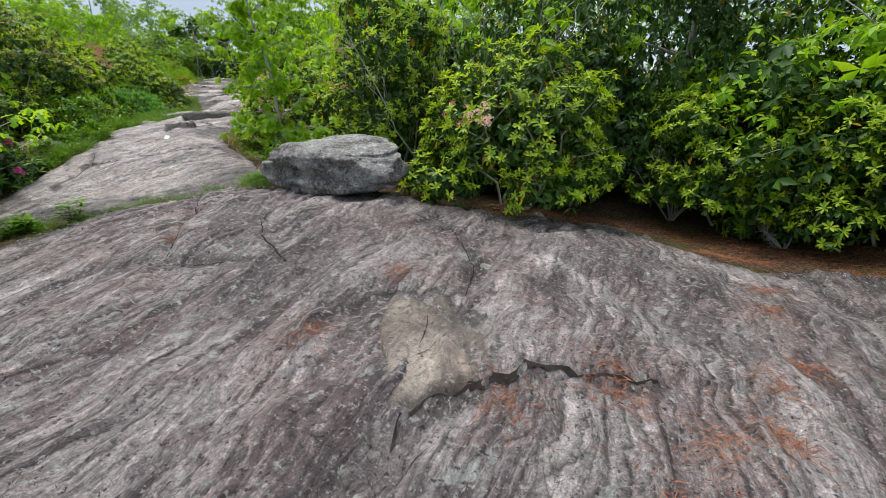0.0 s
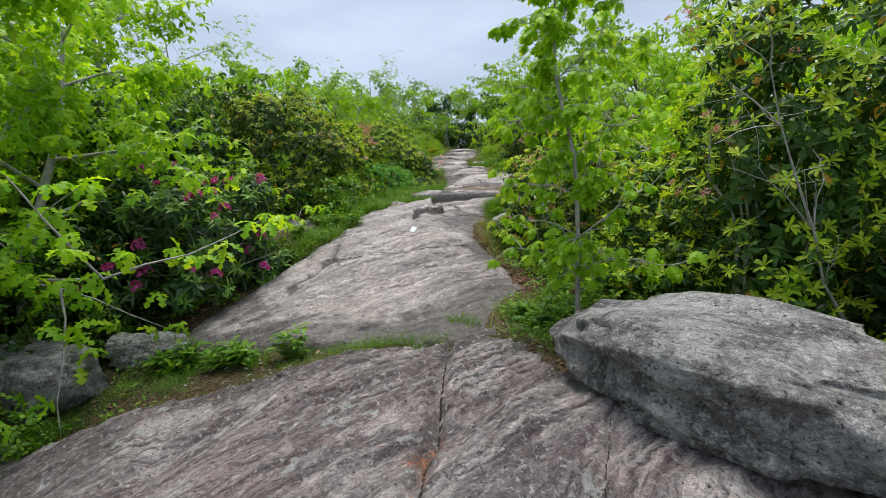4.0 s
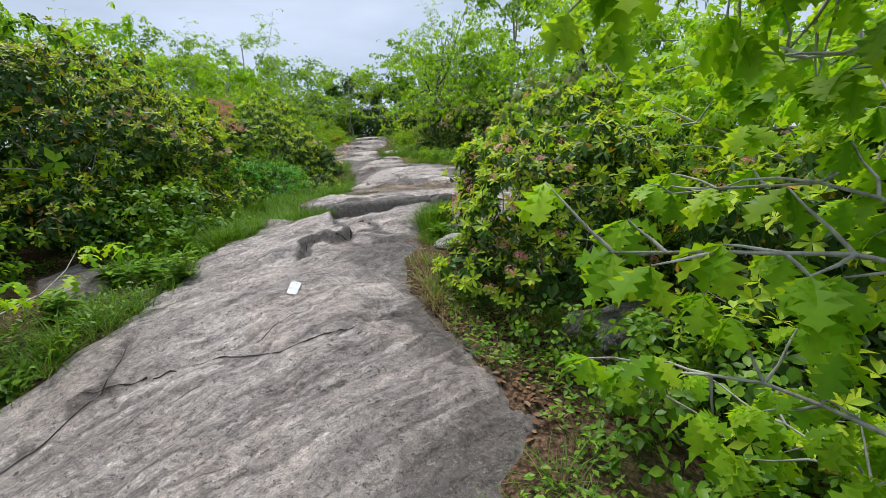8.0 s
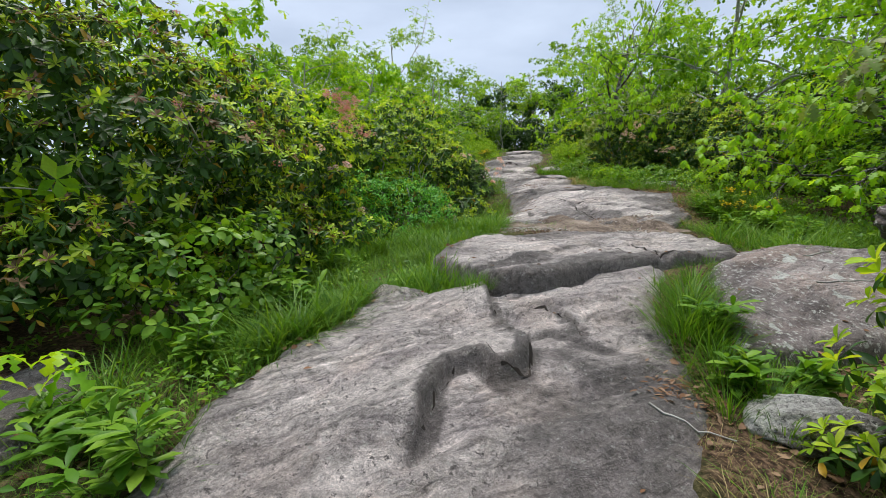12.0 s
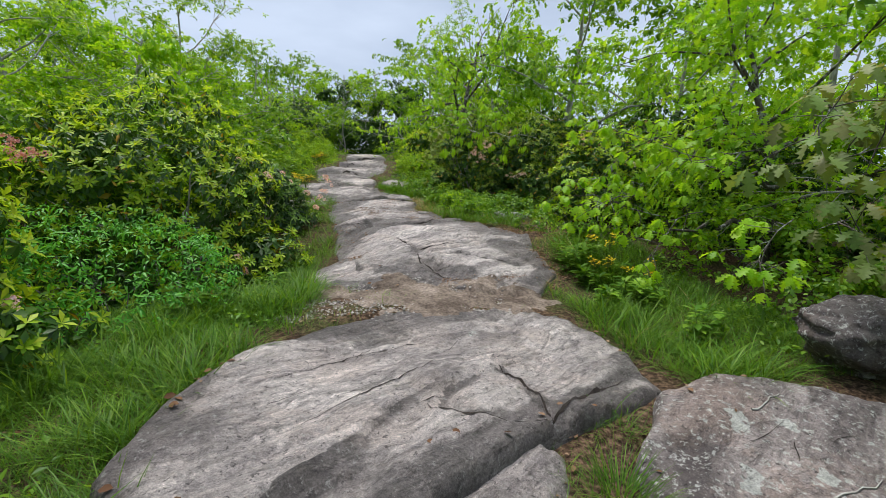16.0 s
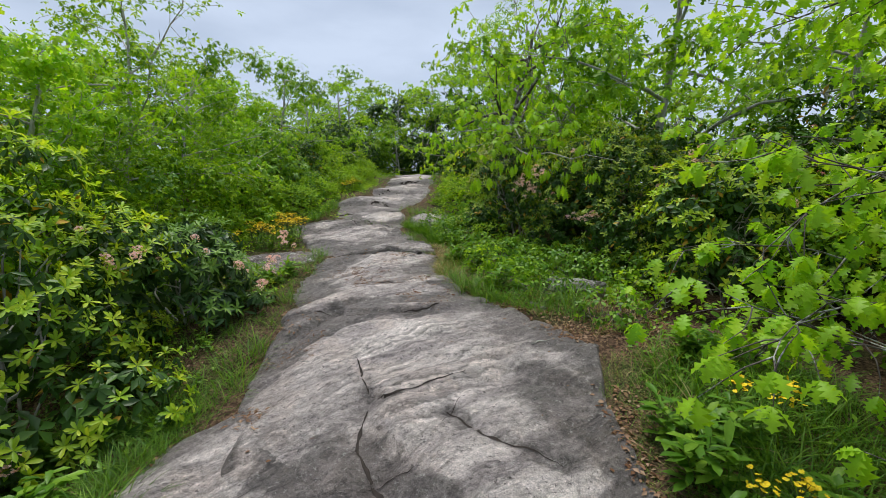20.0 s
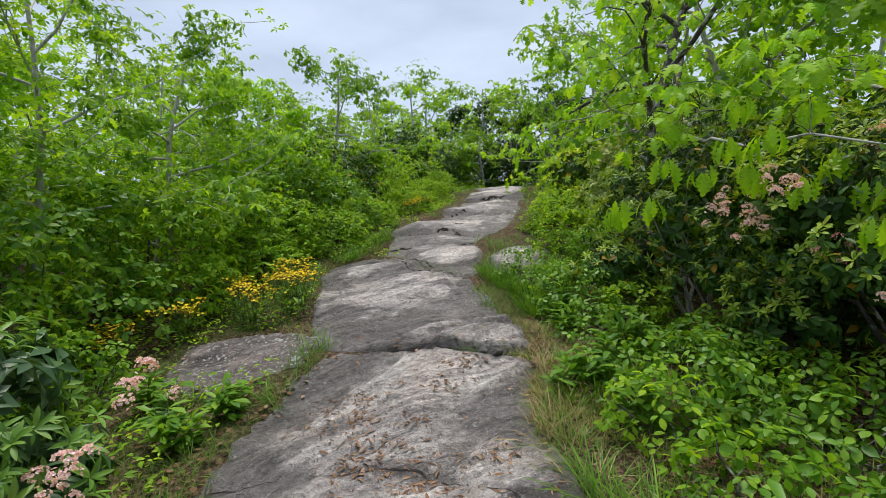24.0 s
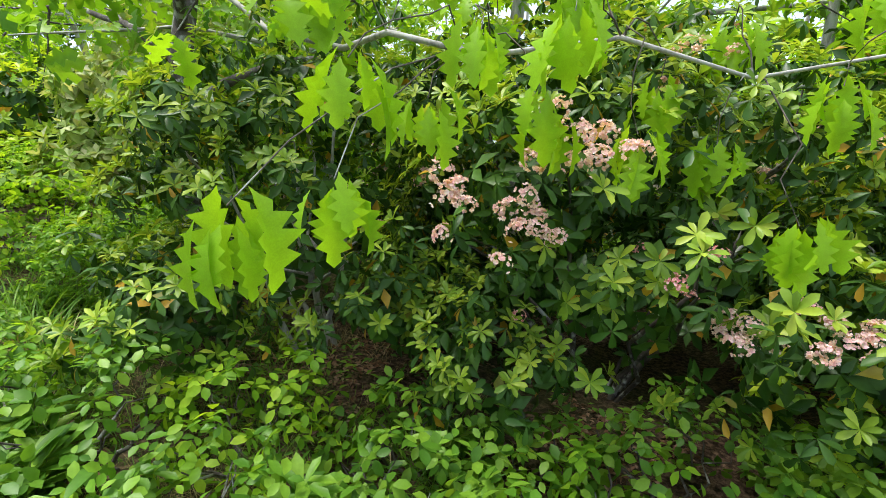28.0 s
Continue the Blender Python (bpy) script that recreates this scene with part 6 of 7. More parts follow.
# fillers right behind the first row of shrubs
for i, (s, u, kind, scale, tall) in enumerate((
        (6.6, 4.6, 3, 0.85, 1.7), (6.2, 6.8, 4, 0.9, 1.7), (4.2, 8.7, 3, 1.0, 1.5), (1.6, 8.8, 3, 1.0, 1.4), (8.6, 3.6, 3, 0.75, 1.7), (7.4, -5.5, 3, 0.75, 0.9), (9.0, -5.4, 3, 0.7, 1.0), (6.0, -5.6, 4, 0.7, 0.8),
        (5.3, 7.9, 3, 0.95, 1.45), (7.9, 4.7, 4, 0.95, 1.25), (2.4, 8.6, 4, 1.0, 1.4), (0.6, 7.4, 3, 0.9, 1.0), (10.4, 3.6, 3, 0.8, 1.15), (13.4, 4.4, 1, 0.8, 1.0), (15.5, 6.2, 1, 0.9, 1.0),
        (18.6, 6.6, 4, 0.9, 0.9), (21.6, 6.2, 3, 0.95, 1.2), (23.6, 4.6, 3, 0.9, 1.2), (26.0, 3.6, 1, 0.9, 1.1), (28.2, 4.4, 0, 1.0, 1.1), (31.5, 3.0, 0, 0.8, 0.9), (34.0, 2.9, 1, 0.8, 1.0), (37.0, 2.6, 4, 0.8, 1.1),
        (5.2, -6.2, 1, 0.8, 0.9), (8.8, -6.4, 4, 0.8, 1.1), (3.0, -5.6, 1, 0.8, 1.0), (11.4, -6.6, 4, 0.9, 1.4), (14.2, -6.0, 3, 1.0, 1.3), (9.8, -6.2, 1, 0.9, 1.5), (12.6, -6.4, 1, 0.9, 1.4), (16.8, -5.2, 3, 0.85, 1.0), (19.4, -4.9, 1, 0.95, 1.2), (21.6, -4.0, 0, 0.75, 1.1),
        (23.8, -3.9, 0, 0.7, 1.1), (25.8, -3.6, 0, 0.65, 0.9), (27.6, -4.2, 1, 0.85, 1.1), (29.8, -4.0, 3, 0.85, 1.0), (32.2, -3.8, 0, 0.85, 1.0), (35.2, -3.6, 4, 0.95, 1.1), (38.0, -3.4, 4, 0.9, 1.0), (41.5, 1.2, 4, 0.8, 1.0), (43, -0.6, 4, 0.9, 1.1), (40.5, -3.0, 1, 0.9, 1.0), (44.5, 2.4, 4, 1.0, 1.1), (45.5, -2.5, 1, 1.1, 1.1), (47, 0.4, 4, 1.2, 1.2), (40, 3.6, 4, 1.0, 1.0),
        (26.8, -2.7, 0, 0.42, 0.8), (28.3, -2.6, 0, 0.45, 0.75), (30.2, -2.1, 0, 0.4, 0.7), (25.6, 1.9, 1, 0.4, 0.8), (27.6, 1.4, 0, 0.45, 0.8), (29.0, 1.7, 0, 0.4, 0.8), (31.0, 1.8, 0, 0.45, 0.9), (33.4, 1.8, 0, 0.45, 0.9), (32.0, -2.0, 0, 0.4, 0.8), (34.5, -2.2, 0, 0.45, 0.8))):
    thicket(s, u, kind, scale, i * 67 % 360, tall)


def build_woods():
    rng = np.random.default_rng(91)
    kinds = (FAR_A, FAR_B, FAR_C)
    for s in np.arange(-6, 46, 3.6):
        for side in (-1, 1):
            for row in range(2):
                u = side * (9.4 + 4.6 * row + rng.uniform(-1.2, 1.2)) - 0.3
                tree("tree", "leafy green tree in the woods behind the shrubs", s + rng.uniform(-1.2, 1.2), u, kinds[int(rng.integers(3))], rng.uniform(0, 360), rng.uniform(0.95, 1.25) * (0.95 if side < 0 and s > 17 else 1.1), 0.1, "woods")
            thicket(s + rng.uniform(-1, 1), side * rng.uniform(7.6, 8.6), int(rng.integers(0, 3)), rng.uniform(0.9, 1.2), rng.uniform(0, 360))
    for s, u, k, size in ((39, 1.9, DARK, 0.9), (41, 3.4, DARK, 1.1), (42, -2.8, DARK, 0.95), (44, 0.2, DARK, 1.0), (45.5, 2.2, DARK, 1.1), (46, -4.5, FAR_A, 1.1), (40, -5.2, FAR_B, 1.0), (37, -5.0, FAR_A, 0.85),
                          (34.5, 4.2, FAR_B, 0.8), (37, 5.5, DARK, 1.0), (31.5, 5.6, FAR_A, 0.8), (32, -6, THIN, 0.69), (29.5, -6.5, FAR_B, 0.87), (35.5, -7.5, FAR_A, 0.95), (48, -1.5, DARK, 1.3), (50, 4, DARK, 1.3), (49, -6, FAR_A, 1.3), (41, -1.2, FAR_C, 0.7), (43.5, -4.6, FAR_C, 1.1), (40.5, 5.6, FAR_A, 1.1), (37.5, -3.6, FAR_B, 1.01), (42.5, -1.6, FAR_A, 1.35), (44.0, 1.2, FAR_B, 1.4), (40.5, -3.8, FAR_C, 1.18), (46.5, 0.8, FAR_C, 1.2), (38.5, 4.0, FAR_C, 0.9), (52, -3.5, FAR_B, 1.5), (53, 1, FAR_C, 1.5)):
        tree("tree", "dark green tree past the crest" if k is DARK else "leafy tree near the crest of the path", s, u, k, rng.uniform(0, 360), size, 0.1, "woods")
    for u in np.arange(-8, 12, 3.2):
        tree("tree", "leafy green tree in the woods behind the slab", -8 + rng.uniform(-1, 1), u, kinds[int(u) % 3], rng.uniform(0, 360), 0.9, 0.1, "woods")


build_woods()


# ---- grass, litter and small plants ----
def scatter(rng, box, n, off_rock=0.02, hug=None, bare=-0.35):
    """Places inside a box of the plan that lie off the rock; hug keeps those near its rim."""
    s, u = rng.uniform(box[0], box[1], n), rng.uniform(box[2], box[3], n)
    c = rock_cover(s, u)
    ok = c < 0.08 - off_rock
    if hug:
        ok &= rng.uniform(size=n) < np.exp(c / hug)
    patch = fbm(s * 1.1, u * 1.1, octaves=3, seed=61) > bare
    return s[ok & patch], u[ok & patch]


def grass(label, box, n, height, seed, material=None, hug=None, clump=14, off=0.02, bare=-0.35):
    """Clumps of arching blades over a stretch of soil."""
    rng = np.random.default_rng(seed)
    s, u = scatter(rng, box, n // 5, off, hug, bare)
    tall = rng.uniform(0.45, 1.25, s.shape)
    s, u, tall = np.repeat(s, clump), np.repeat(u, clump), np.repeat(tall, clump)
    ds, du = rng.normal(0, 0.055, s.shape), rng.normal(0, 0.055, s.shape)
    s, u = s + ds, u + du
    ok = rock_cover(s, u) < 0.10
    s, u, tall, ds, du = s[ok], u[ok], tall[ok], ds[ok], du[ok]
    x, y = spot(s, u)
    at = np.stack((x, y, soil_z(s, u) - 0.01), -1)
    dx, dy = spot(ds, du)
    lean = np.stack((dx * 7 + rng.normal(0, 0.5, len(s)), dy * 7 + rng.normal(0, 0.5, len(s))), -1)
    way = np.concatenate((lean, np.ones((len(s), 1))), -1)
    up = np.concatenate((-lean, (lean ** 2).sum(-1, keepdims=True) + 0.05), -1) + rng.normal(0, 0.1, (len(s), 3))
    size = height * rng.uniform(0.6, 1.2, len(s)) * tall * np.clip(0.8 + 0.6 * fbm(s * 1.5, u * 1.5, octaves=2, seed=63), 0.35, 1.4)
    ob = new("grass", quick_mesh("grass", *spread(BLADE, at, way, up, size), material or GRASS))
    return tagged(ob, label, "grass", kind="stuff")


grass("long green grass beside the slab", (9.2, 16.0, -3.6, -1.5), 11000, 0.24, 101)
grass("lush green grass along the hump of rock", (12.4, 16.6, -3.5, -1.2), 13000, 0.30, 119, bare=-9)
grass("green grass in the gap between slabs", (6.5, 8.3, -4.4, -0.9), 9000, 0.17, 102, bare=-9)
grass("green grass under the oak sapling", (6.2, 9.5, -0.1, 1.3), 1300, 0.18, 103)
grass("green grass between laurel and slab", (15.0, 18.7, -3.0, -0.9), 6500, 0.25, 104)
grass("long green grass among weeds and flowers", (14.6, 18.9, 1.75, 3.9), 9000, 0.26, 105, bare=-9)
grass("long green grass at the foot of laurel", (16.4, 22.0, -2.8, -0.8), 5200, 0.26, 117, bare=-9)
grass("green grass beside the pale slab", (19.6, 26.5, 0.2, 2.4), 10000, 0.30, 106, bare=-9)
grass("tan dry straw clumps at the slab's edge", (21.4, 23.4, 0.75, 1.7), 2200, 0.26, 122, STRAW, bare=-9)
grass("dry straw grass among weeds", (18.5, 25.0, 0.8, 3.0), 2600, 0.24, 118, STRAW)
grass("green grass with yellow flowers", (20.6, 27.5, -3.2, -0.9), 7000, 0.24, 107, bare=-9)
grass("green grass in the joint between rocks", (10.4, 14.4, 0.1, 1.3), 2600, 0.22, 108, off=0.0, bare=-9)
grass("dry straw and grass under laurel", (9.8, 12.4, 0.0, 1.2), 1800, 0.16, 121, STRAW, bare=-9)
grass("green grass along the far slabs", (25, 38, -3.2, 2.4), 9000, 0.22, 109, hug=0.7, bare=-9)
grass("short green fringe of grass along the slabs", (7.6, 26.0, -4.0, 3.0), 15000, 0.13, 115, hug=0.22)
grass("dry straw fringe along the slabs", (7.6, 26.0, -4.0, 3.0), 6000, 0.12, 116, STRAW, 0.12)
grass("dry straw grass at the slab's edge", (9.5, 15.5, -3.2, -1.6), 1100, 0.14, 110, STRAW, 0.3)
grass("dry straw grass beside the slab", (19.2, 24.5, 0.6, 1.8), 900, 0.14, 111, STRAW, 0.25)
grass("dry straw grass among green weeds", (15.5, 19.5, 1.7, 3.2), 800, 0.26, 112, STRAW, 0.4)


def ground_cover(label, box, n, height, seed, material, leaf=0.05):
    """Sprigs of small leaves that hide the soil."""
    rng = np.random.default_rng(seed)
    s, u = scatter(rng, box, n, 0.05)
    k = 9
    s, u = np.repeat(s, k) + rng.normal(0, 0.045, len(s) * k), np.repeat(u, k) + rng.normal(0, 0.045, len(u) * k)
    ok = rock_cover(s, u) < 0.02
    s, u = s[ok], u[ok]
    x, y = spot(s, u)
    at = np.stack((x, y, soil_z(s, u) + rng.uniform(0.01, height, len(s))), -1)
    way = np.concatenate((rng.normal(0, 0.7, (len(s), 2)), rng.uniform(-0.1, 0.6, (len(s), 1))), -1)
    up = np.array((0, 0, 1.0)) + rng.normal(0, 0.3, (len(s), 3))
    ob = new("ground_cover", quick_mesh("ground_cover", *spread(LEAF_TINY, at, way, up, leaf * rng.uniform(0.7, 1.4, len(s))), material))
    tagged(ob, label, "ground plants", kind="stuff")


for i, (s, u, r, h) in enumerate(((21.9, 2.9, 0.45, 0.45), (22.35, 2.45, 0.4, 0.4), (21.4, 3.5, 0.45, 0.5), (21.3, 2.85, 0.4, 0.4), (21.75, 2.15, 0.35, 0.32), (22.75, 2.2, 0.4, 0.42), (20.95, 3.7, 0.45, 0.5))):
    leafy("low_shrub", LOW, s, u, r, h, 1560 + i, SHRUB, 0.055, 190, 1)
ground_cover("small green seedlings under shrubs", (20.0, 24.8, 1.4, 3.6), 220, 0.14, 1601, SHRUB)
ground_cover("small green plants in the grass", (14.6, 19.4, 2.5, 4.2), 150, 0.16, 1602, SHRUB)
ground_cover("small green plants in the grass", (9.2, 20.5, -4.2, -1.2), 1300, 0.14, 1603, SHRUB)
ground_cover("small green plants among grass", (20.5, 34.0, -4.0, -1.2), 1200, 0.16, 1604, WOODS)
ground_cover("small green plants under laurel", (6.8, 12.8, 0.2, 2.6), 800, 0.12, 1605, SHRUB)
ground_cover("small green plants beside the slab", (4.0, 9.0, -5.6, -2.6), 350, 0.12, 1606, SHRUB)


def tuft(s, u, height, blades, seed, label):
    rng = np.random.default_rng(seed)
    x, y = spot(s, u)
    a = rng.uniform(0, 6.283, blades)
    lean = rng.uniform(0.0, 0.75, blades)
    at = np.stack((np.cos(a) * 0.14 * rng.uniform(0, 1, blades), np.sin(a) * 0.14 * rng.uniform(0, 1, blades), np.full(blades, -0.02)), -1)
    way = np.stack((np.cos(a) * lean, np.sin(a) * lean, np.ones(blades)), -1)
    up = np.stack((-np.cos(a), -np.sin(a), lean), -1)
    ob = new("grass_tuft", quick_mesh("grass_tuft", *spread(BLADE, at, way, up, height * rng.uniform(0.5, 1.1, blades)), GRASS))
    ob.location = (x, y, float(surface_z(np.array(s), np.array(u))))
    return tagged(ob, label, "grass tuft")


for i, (s, u, hgt) in enumerate(((7.45, -0.72, 0.22), (7.5, -0.5, 0.16), (13.3, -1.05, 0.20), (13.38, -0.98, 0.16), (8.2, -0.35, 0.20), (8.1, -0.2, 0.18), (12.9, 0.32, 0.36), (13.1, 0.42, 0.38), (13.3, 0.5, 0.36), (13.0, 0.5, 0.34), (12.8, 0.45, 0.34), (13.5, 0.55, 0.32), (12.5, 0.38, 0.30), (12.2, 0.3, 0.26), (12.1, 0.5, 0.28), (12.35, 0.55, 0.3), (13.9, 0.75, 0.3), (24.9, 0.35, 0.3), (18.55, -1.2, 0.3), (7.6, -1.9, 0.22), (7.5, -2.3, 0.24))):
    tuft(s, u, hgt * 0.8, 170, 200 + i, "green grass tuft growing in a rock joint")
for i, (s, u, hgt) in enumerate(((24.66, 0.5, 0.26), (24.4, 0.7, 0.34), (24.14, 0.85, 0.36), (23.9, 0.8, 0.34), (23.95, 1.1, 0.36), (23.6, 0.9, 0.32), (24.9, 0.45, 0.24), (25.2, 0.25, 0.24), (21.9, 1.15, 0.24), (21.95, 1.3, 0.24))):
    tuft(s, u, hgt, 190, 260 + i, "fresh green grass tuft at the slab's edge")


def litter(label, box, n, size, seed, material, shape=LEAF_OVAL, on_rock=False, hug=None, name="leaf_litter", bare=-0.1):
    rng = np.random.default_rng(seed)
    s, u = rng.uniform(box[0], box[1], n), rng.uniform(box[2], box[3], n)
    c = rock_cover(s, u)
    ok = np.ones(n, bool) if on_rock else c < 0.06
    if hug:
        ok &= rng.uniform(size=n) < np.exp(-np.abs(c) / hug)
    ok &= fbm(s * 1.8, u * 1.8, octaves=3, seed=seed) > bare
    s, u = s[ok], u[ok]
    x, y = spot(s, u)
    at = np.stack((x, y, surface_z(s, u) + 0.006), -1)
    a = rng.uniform(0, 6.283, len(s))
    way = np.stack((np.cos(a), np.sin(a), rng.uniform(-0.1, 0.25, len(s))), -1)
    up = np.stack((rng.normal(0, 0.3, len(s)), rng.normal(0, 0.3, len(s)), np.ones(len(s))), -1)
    ob = new(name, quick_mesh(name, *spread(shape, at, way, up, size * rng.uniform(0.5, 1.2, len(s))), material))
    return tagged(ob, label, "leaf litter", kind="stuff")


NEEDLE = leaf_shape((0.022,), (0.5,), 0.5, 0.05)
litter("rust-brown fallen needles and leaves beside the slab", (1.0, 5.2, 2.8, 7.0), 30000, 0.10, 301, NEEDLES, NEEDLE, name="needle_litter")
litter("brown fallen leaves under shrubs", (4.0, 9.5, 0.3, 4.5), 2600, 0.06, 302, LITTER)
litter("brown fallen leaves under laurel", (9.0, 13.0, -0.1, 2.5), 3000, 0.06, 303, LITTER)
litter("brown fallen leaves beside the pale slab", (17.3, 24.5, 0.8, 3.4), 20000, 0.045, 304, LITTER, LEAF_TINY)
litter("brown fallen leaves under shrubs", (7.0, 22.5, -4.5, -0.9), 6500, 0.055, 305, LITTER)
litter("brown leaves caught in the rock joints", (16.6, 22.8, -1.0, 2.0), 1500, 0.045, 306, LITTER, on_rock=True, hug=0.12)
litter("scattered dead leaves on the pale slab", (19.5, 22.5, -0.6, 0.8), 90, 0.03, 307, LITTER, LEAF_LONG, on_rock=True)
litter("rust-brown needles lying in the cracks", (1.0, 7.2, -2.8, 3.8), 1300, 0.05, 308, NEEDLES, NEEDLE, on_rock=True, name="needle_litter")


litter("small brown leaf clumps lying on the pale slab", (19.0, 22.4, -0.7, 1.0), 2200, 0.045, 320, LITTER, LEAF_LONG, on_rock=True, bare=0.30)
litter("brown litter caught along the slabs", (4.5, 25.5, -4.0, 3.2), 9000, 0.045, 310, LITTER, hug=0.10, on_rock=True)


def leaf_spots(label, spots, n, spread_out, size, seed, material, shape=LEAF_LONG):
    """Dead leaves gathered in small drifts on the rock."""
    rng = np.random.default_rng(seed)
    c = np.array(spots)[rng.integers(0, len(spots), n)]
    s, u = c[:, 0] + rng.normal(0, spread_out, n) * rng.uniform(0.2, 1, n), c[:, 1] + rng.normal(0, spread_out, n) * rng.uniform(0.2, 1, n)
    x, y = spot(s, u)
    at = np.stack((x, y, surface_z(s, u) + rng.uniform(0.004, 0.014, n)), -1)
    a = rng.uniform(0, 6.283, n)
    way = np.stack((np.cos(a), np.sin(a), rng.uniform(-0.1, 0.3, n)), -1)
    up = np.stack((rng.normal(0, 0.4, n), rng.normal(0, 0.4, n), np.ones(n)), -1)
    ob = new("leaf_litter", quick_mesh("leaf_litter", *spread(shape, at, way, up, size * rng.uniform(0.4, 1.2, n)), material))
    return tagged(ob, label, "leaf litter", kind="stuff")


leaf_spots("drifts of red-brown dead leaves on the pale slab", ((21.54, -0.27), (21.0, 0.25), (21.24, 0.65), (21.8, -0.31), (20.44, 0.52), (21.9, 0.2), (21.5, 0.1), (22.2, 0.3), (21.2, -0.1)), 420, 0.13, 0.05, 330, LITTER)
leaf_spots("brown dead leaves caught in joints of the slab", ((18.35, -0.5), (18.25, -0.45), (17.25, 0.8), (17.2, 1.3), (17.3, 0.6), (19.4, 1.9), (19.2, 2.0)), 260, 0.12, 0.05, 331, LITTER)
leaf_spots("rust-brown needles gathered in hollows of the slab", ((1.6, 1.0), (1.5, 1.5), (1.1, 1.7), (1.0, 2.0), (1.3, 2.4), (1.9, 3.4), (2.2, 3.8), (2.5, 0.3), (3.1, 1.0), (0.9, 1.3), (1.4, 2.9), (5.6, -0.5), (4.9, -0.57)), 2600, 0.15, 0.07, 332, NEEDLES, leaf_shape((0.03,), (0.5,), 0.5, 0.05))
leaf_spots("dry brown leaves and twigs between weeds and rock", ((12.3, 0.05), (12.2, 0.2), (12.45, 0.15), (13.4, -1.9), (12.9, -2.1)), 240, 0.12, 0.05, 333, LITTER)


def pebbles(label, box, n, size, seed):
    rng = np.random.default_rng(seed)
    s, u = rng.uniform(box[0], box[1], n), rng.uniform(box[2], box[3], n)
    c = rock_cover(s, u)
    ok = c < 0.12
    s, u = s[ok], u[ok]
    x, y = spot(s, u)
    at = np.stack((x, y, surface_z(s, u)), -1)
    base = np.array(((1, 0, 0), (-1, 0, 0), (0, 1, 0), (0, -1, 0), (0, 0, 0.8), (0, 0, -0.5)), float)
    t = np.array(((0, 2, 4), (2, 1, 4), (1, 3, 4), (3, 0, 4), (2, 0, 5), (1, 2, 5), (3, 1, 5), (0, 3, 5)))
    r = size * rng.uniform(0.35, 1.3, (len(s), 1, 1)) ** 1.5
    v = at[:, None] + base[None] * r * rng.uniform(0.6, 1.3, (len(s), 6, 3))
    tris = t[None] + (np.arange(len(s)) * 6)[:, None, None]
    ob = new("gravel", quick_mesh("gravel", v.reshape(-1, 3), tris.reshape(-1, 3), PEBBLE, False))
    tagged(ob, label, "gravel", kind="stuff")


pebbles("loose pale grit between the slabs", (16.2, 17.4, -1.9, 1.2), 4200, 0.013, 401)
pebbles("loose grit along the slab's edge", (7.0, 8.0, -3.0, 0.4), 500, 0.014, 402)


def ragwort(s, u, height, seed, stalks=10):
    """A clump of yellow daisies on thin leafy stalks."""
    rng = np.random.default_rng(seed)
    top = thing("ragwort", "clump of yellow ragwort flowers on leafy stalks", "wildflower", (*spot(s, u), float(soil_z(np.array(s), np.array(u)))), "ragwort clumps")
    pieces, heads, at, way = [], [], [], []
    for i in range(stalks):
        a, d = rng.uniform(0, 6.283), rng.uniform(0.02, 0.16)
        line = branch_line(rng, (math.cos(a) * d, math.sin(a) * d, -0.03), (math.cos(a) * 0.2, math.sin(a) * 0.2, 1), height * rng.uniform(0.7, 1.1), 0, 0.05, 6)
        pieces.append([tube(line, np.linspace(0.004, 0.002, 6), 5)])
        for k in range(13):
            tip = line[-1] + np.array((rng.normal(0, 0.05), rng.normal(0, 0.05), rng.uniform(-0.02, 0.05)))
            pieces[-1].append(tube((line[-2], (line[-2] + tip) / 2 + rng.normal(0, 0.004, 3), tip), (0.0018, 0.0015, 0.0012), 4))
            heads.append(tip)
        for k in range(8):
            at.append(line[int(rng.integers(0, 4))])
            way.append((rng.normal(), rng.normal(), 0.8))
    for p in pieces:
        part("stalk", quick_mesh("stalk", *join(p), STALK), top, kind="stuff")
    at, way = np.array(at), np.array(way)
    part("leaves", quick_mesh("leaves", *spread(LEAF_LONG, at, way, np.tile((0, 0, 1.0), (len(at), 1)), 0.11 * rng.uniform(0.6, 1.2, len(at))), GRASS), top)
    heads = np.array(heads)
    axis = unit(rng.normal(0, 0.3, heads.shape) + np.array((0, 0, 1.0)))
    part("bloom", quick_mesh("bloom", *whorls(rng, heads, axis, 8, (0, 20), (0.014, 0.019), PETAL), YELLOW), top, "golden yellow flower heads", "stuff")


for i, (s, u, h) in enumerate(((23.5, -1.75, 0.48), (23.9, -1.95, 0.5), (23.2, -2.05, 0.45), (24.2, -2.15, 0.5), (22.9, -2.7, 0.42), (22.5, -3.1, 0.4), (23.6, -2.4, 0.45), (17.2, 2.55, 0.36), (16.8, 2.75, 0.4), (17.9, 2.9, 0.35), (29.5, -1.9, 0.4), (30.3, -1.7, 0.4))):
    ragwort(s, u, h, 500 + i, 4 if s < 19 else 10)


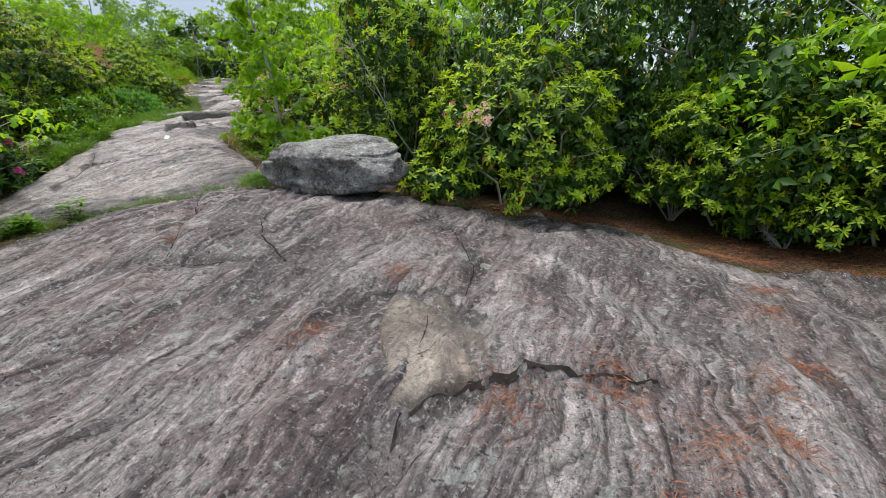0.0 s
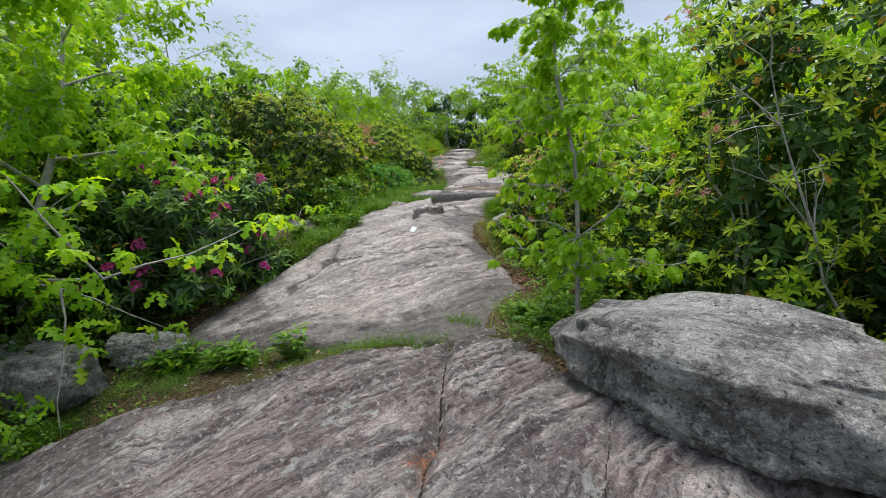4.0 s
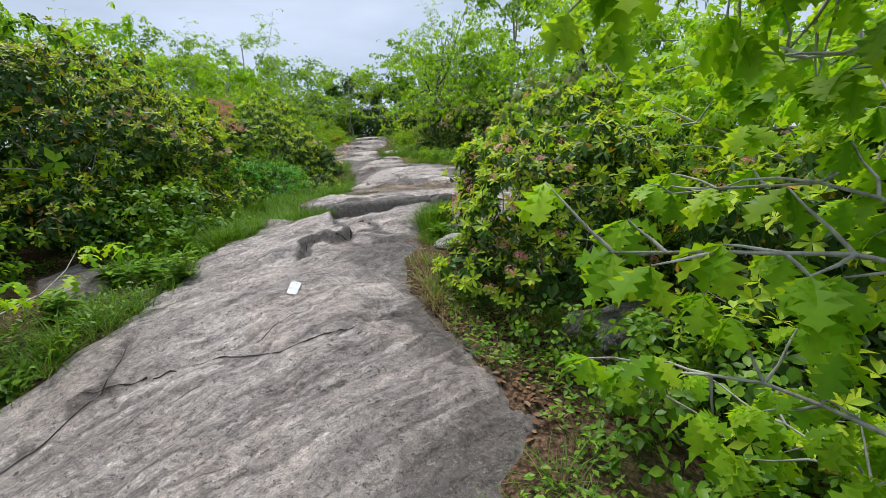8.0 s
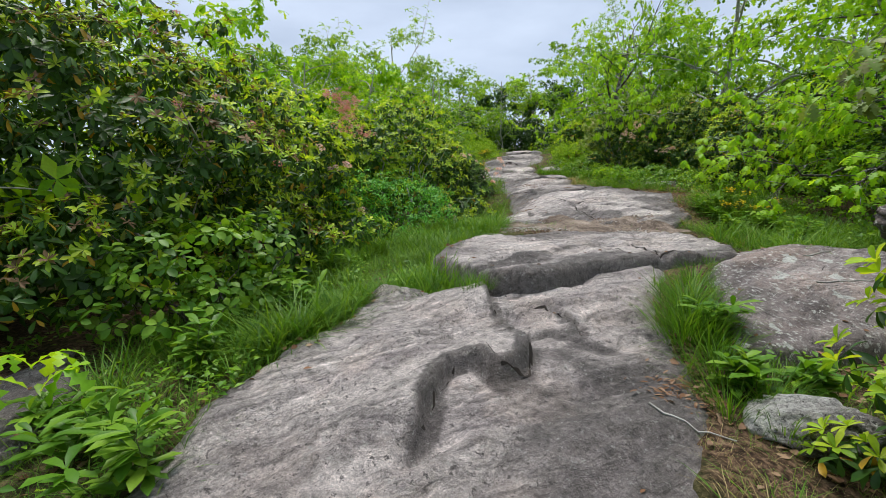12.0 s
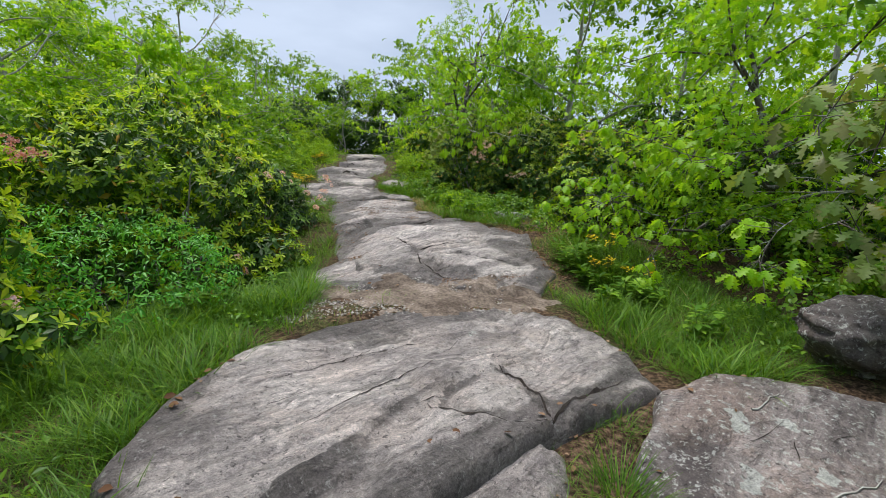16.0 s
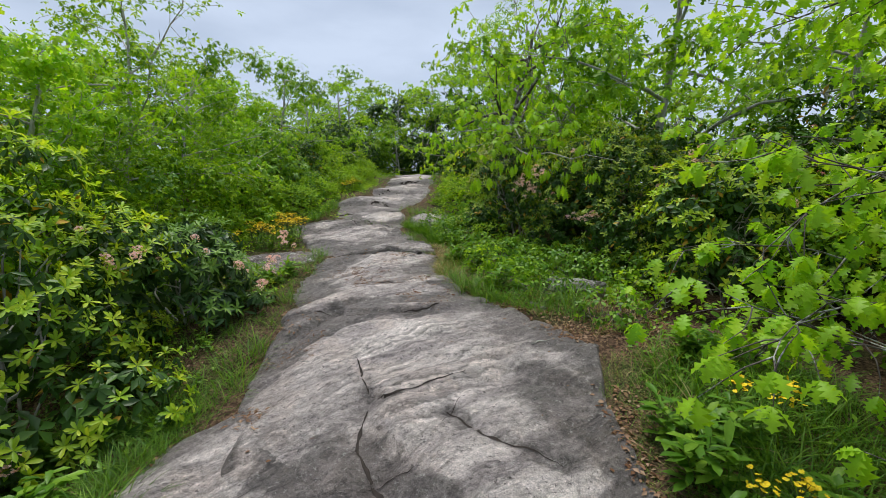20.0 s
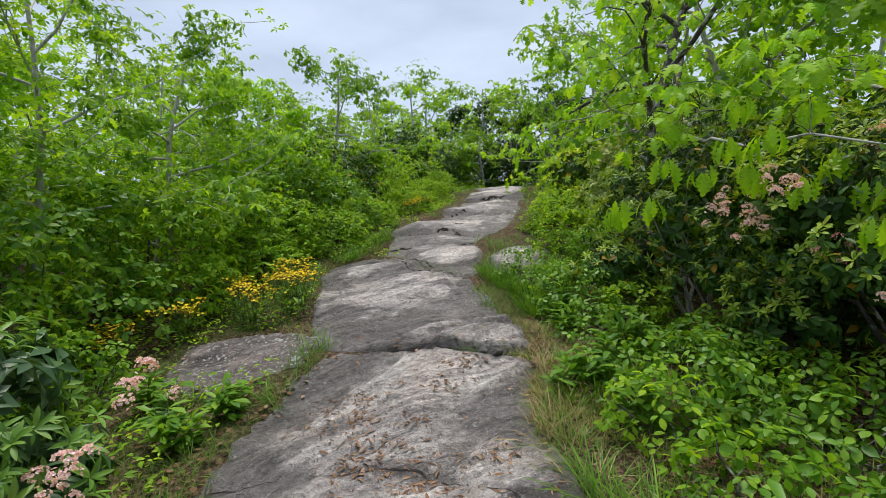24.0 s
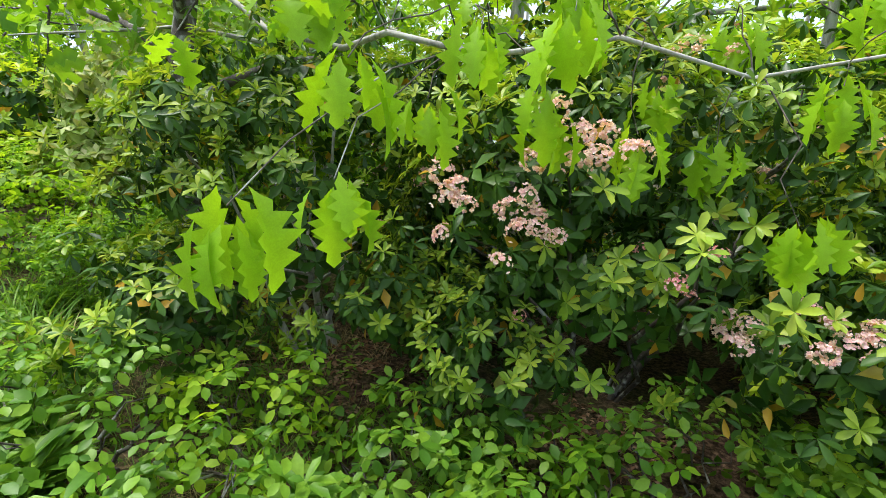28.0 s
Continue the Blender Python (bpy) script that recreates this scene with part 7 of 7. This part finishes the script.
def weed(s, u, height, seed):
    """A leafy broad-leaved weed."""
    rng = np.random.default_rng(seed)
    top = thing("weed", "broad-leaved green weed in the grass", "weed", (*spot(s, u), float(soil_z(np.array(s), np.array(u)))), "weeds")
    pieces, at, way = [], [], []
    for i in range(5):
        line = branch_line(rng, rng.normal(0, 0.04, 3) * np.array((1, 1, 0)), (rng.normal(0, 0.3), rng.normal(0, 0.3), 1), height * rng.uniform(0.6, 1.1), 0, 0.08, 7)
        pieces.append(tube(line, np.linspace(0.004, 0.0015, 7), 5))
        for k in range(1, 7):
            for q in range(3):
                at.append(line[k])
                way.append((rng.normal(), rng.normal(), 0.4))
    for p in pieces:
        part("stalk", quick_mesh("stalk", *p, STALK), top)
    at, way = np.array(at), np.array(way)
    part("leaves", quick_mesh("leaves", *spread(LEAF_MID, at, way, np.tile((0, 0, 1.0), (len(at), 1)), 0.14 * rng.uniform(0.6, 1.2, len(at))), SHRUB), top)


_spots = np.random.default_rng(95)
for i, (s0, s1, u0, u1, n) in enumerate(((7.4, 8.0, -3.4, -1.5, 9), (15.0, 19.0, 1.9, 3.3, 16), (9.6, 14.5, -3.1, -2.2, 12), (20.5, 24.5, 1.0, 1.9, 10), (20.9, 23.0, -2.3, -1.2, 9), (12.2, 14.0, 0.35, 0.9, 5), (7.7, 9.0, 0.2, 0.9, 6), (16.0, 18.5, -2.2, -1.4, 6))):
    for k in range(n):
        s, u = _spots.uniform(s0, s1), _spots.uniform(u0, u1)
        if rock_cover(np.array(s), np.array(u)) < 0.0:
            weed(s, u, _spots.uniform(0.18, 0.36), 600 + i * 40 + k)


def dead_bush(s, u, h, seed, label):
    rng = np.random.default_rng(seed)
    x, y = spot(s, u)
    pieces = []
    for i in range(9):
        a = rng.uniform(0, 6.283)
        line = branch_line(rng, (0, 0, -0.05), (math.cos(a) * 0.6, math.sin(a) * 0.6, 1), h * rng.uniform(0.7, 1.1), 0, 0.14, 8)
        pieces.append(tube(line, np.linspace(0.016, 0.004, 8), 6))
        for k in range(9):
            m = int(rng.integers(3, 8))
            sub = branch_line(rng, line[m], unit(line[m] - line[m - 1]) + rng.normal(0, 0.6, 3), h * rng.uniform(0.12, 0.32), 0, 0.2, 5)
            pieces.append(tube(sub, np.linspace(0.005, 0.0015, 5), 4))
            for q in range(2):
                w = branch_line(rng, sub[int(rng.integers(1, 5))], rng.normal(0, 1, 3) + np.array((0, 0, 0.4)), h * 0.1, 0, 0.2, 4)
                pieces.append(tube(w, np.linspace(0.0025, 0.001, 4), 3))
    ob = new("dead_bush", quick_mesh("dead_bush", *join(pieces), DEADWOOD))
    ob.location = (x, y, float(soil_z(np.array(s), np.array(u))))
    tagged(ob, label, "dead shrub")


dead_bush(6.55, 2.95, 2.7, 701, "bleached grey dead shrub with bare twigs")
dead_bush(5.0, 6.1, 1.4, 702, "bleached grey dead shrub with bare twigs")
dead_bush(3.4, 6.2, 0.4, 703, "low grey dead twigs under laurel")


def stick(s, u, length, turn, seed, r=0.006):
    rng = np.random.default_rng(seed)
    a = radians(turn)
    t = np.linspace(-0.5, 0.5, 8)
    S = s + t * length * math.cos(a) + rng.normal(0, 0.006, 8)
    U = u + t * length * math.sin(a) + rng.normal(0, 0.006, 8)
    x, y = spot(S, U)
    line = np.stack((x, y, surface_z(S, U) + r), -1)
    ob = new("stick", quick_mesh("stick", *tube(line, np.linspace(r, r * 0.5, 8), 6), DEADWOOD))
    tagged(ob, "dry grey fallen stick on the rock", "stick")


for i, (s, u, l, a) in enumerate(((13.7, 1.75, 0.45, 80), (19.1, 1.75, 0.22, 60), (12.0, 0.05, 0.35, 120), (23.2, 0.45, 0.10, 20), (21.6, 1.2, 0.2, 50), (5.4, -2.3, 0.25, 30), (19.0, -0.3, 0.2, 140), (14.3, 1.9, 0.3, 70), (4.6, -2.5, 0.3, 15))):
    stick(s, u, l, a, 800 + i)


def loose_stone(s, u, size, seed, label, material):
    boulder("stone", label, s, u, size, seed * 37 % 360, seed, size[2] * 0.4, material, 3)


for i, (s, u, k) in enumerate(((22.48, 0.05, 0.035), (22.42, 0.55, 0.06), (22.4, 0.45, 0.04), (16.7, 0.1, 0.03), (7.05, -1.9, 0.04), (15.1, -1.75, 0.05), (19.9, 1.95, 0.05), (20.1, 1.9, 0.07), (16.6, -0.6, 0.025))):
    loose_stone(s, u, (k, k * 0.8, k * 0.5), 30 + i, "small loose grey stone on the ground", ROCK_PATH)
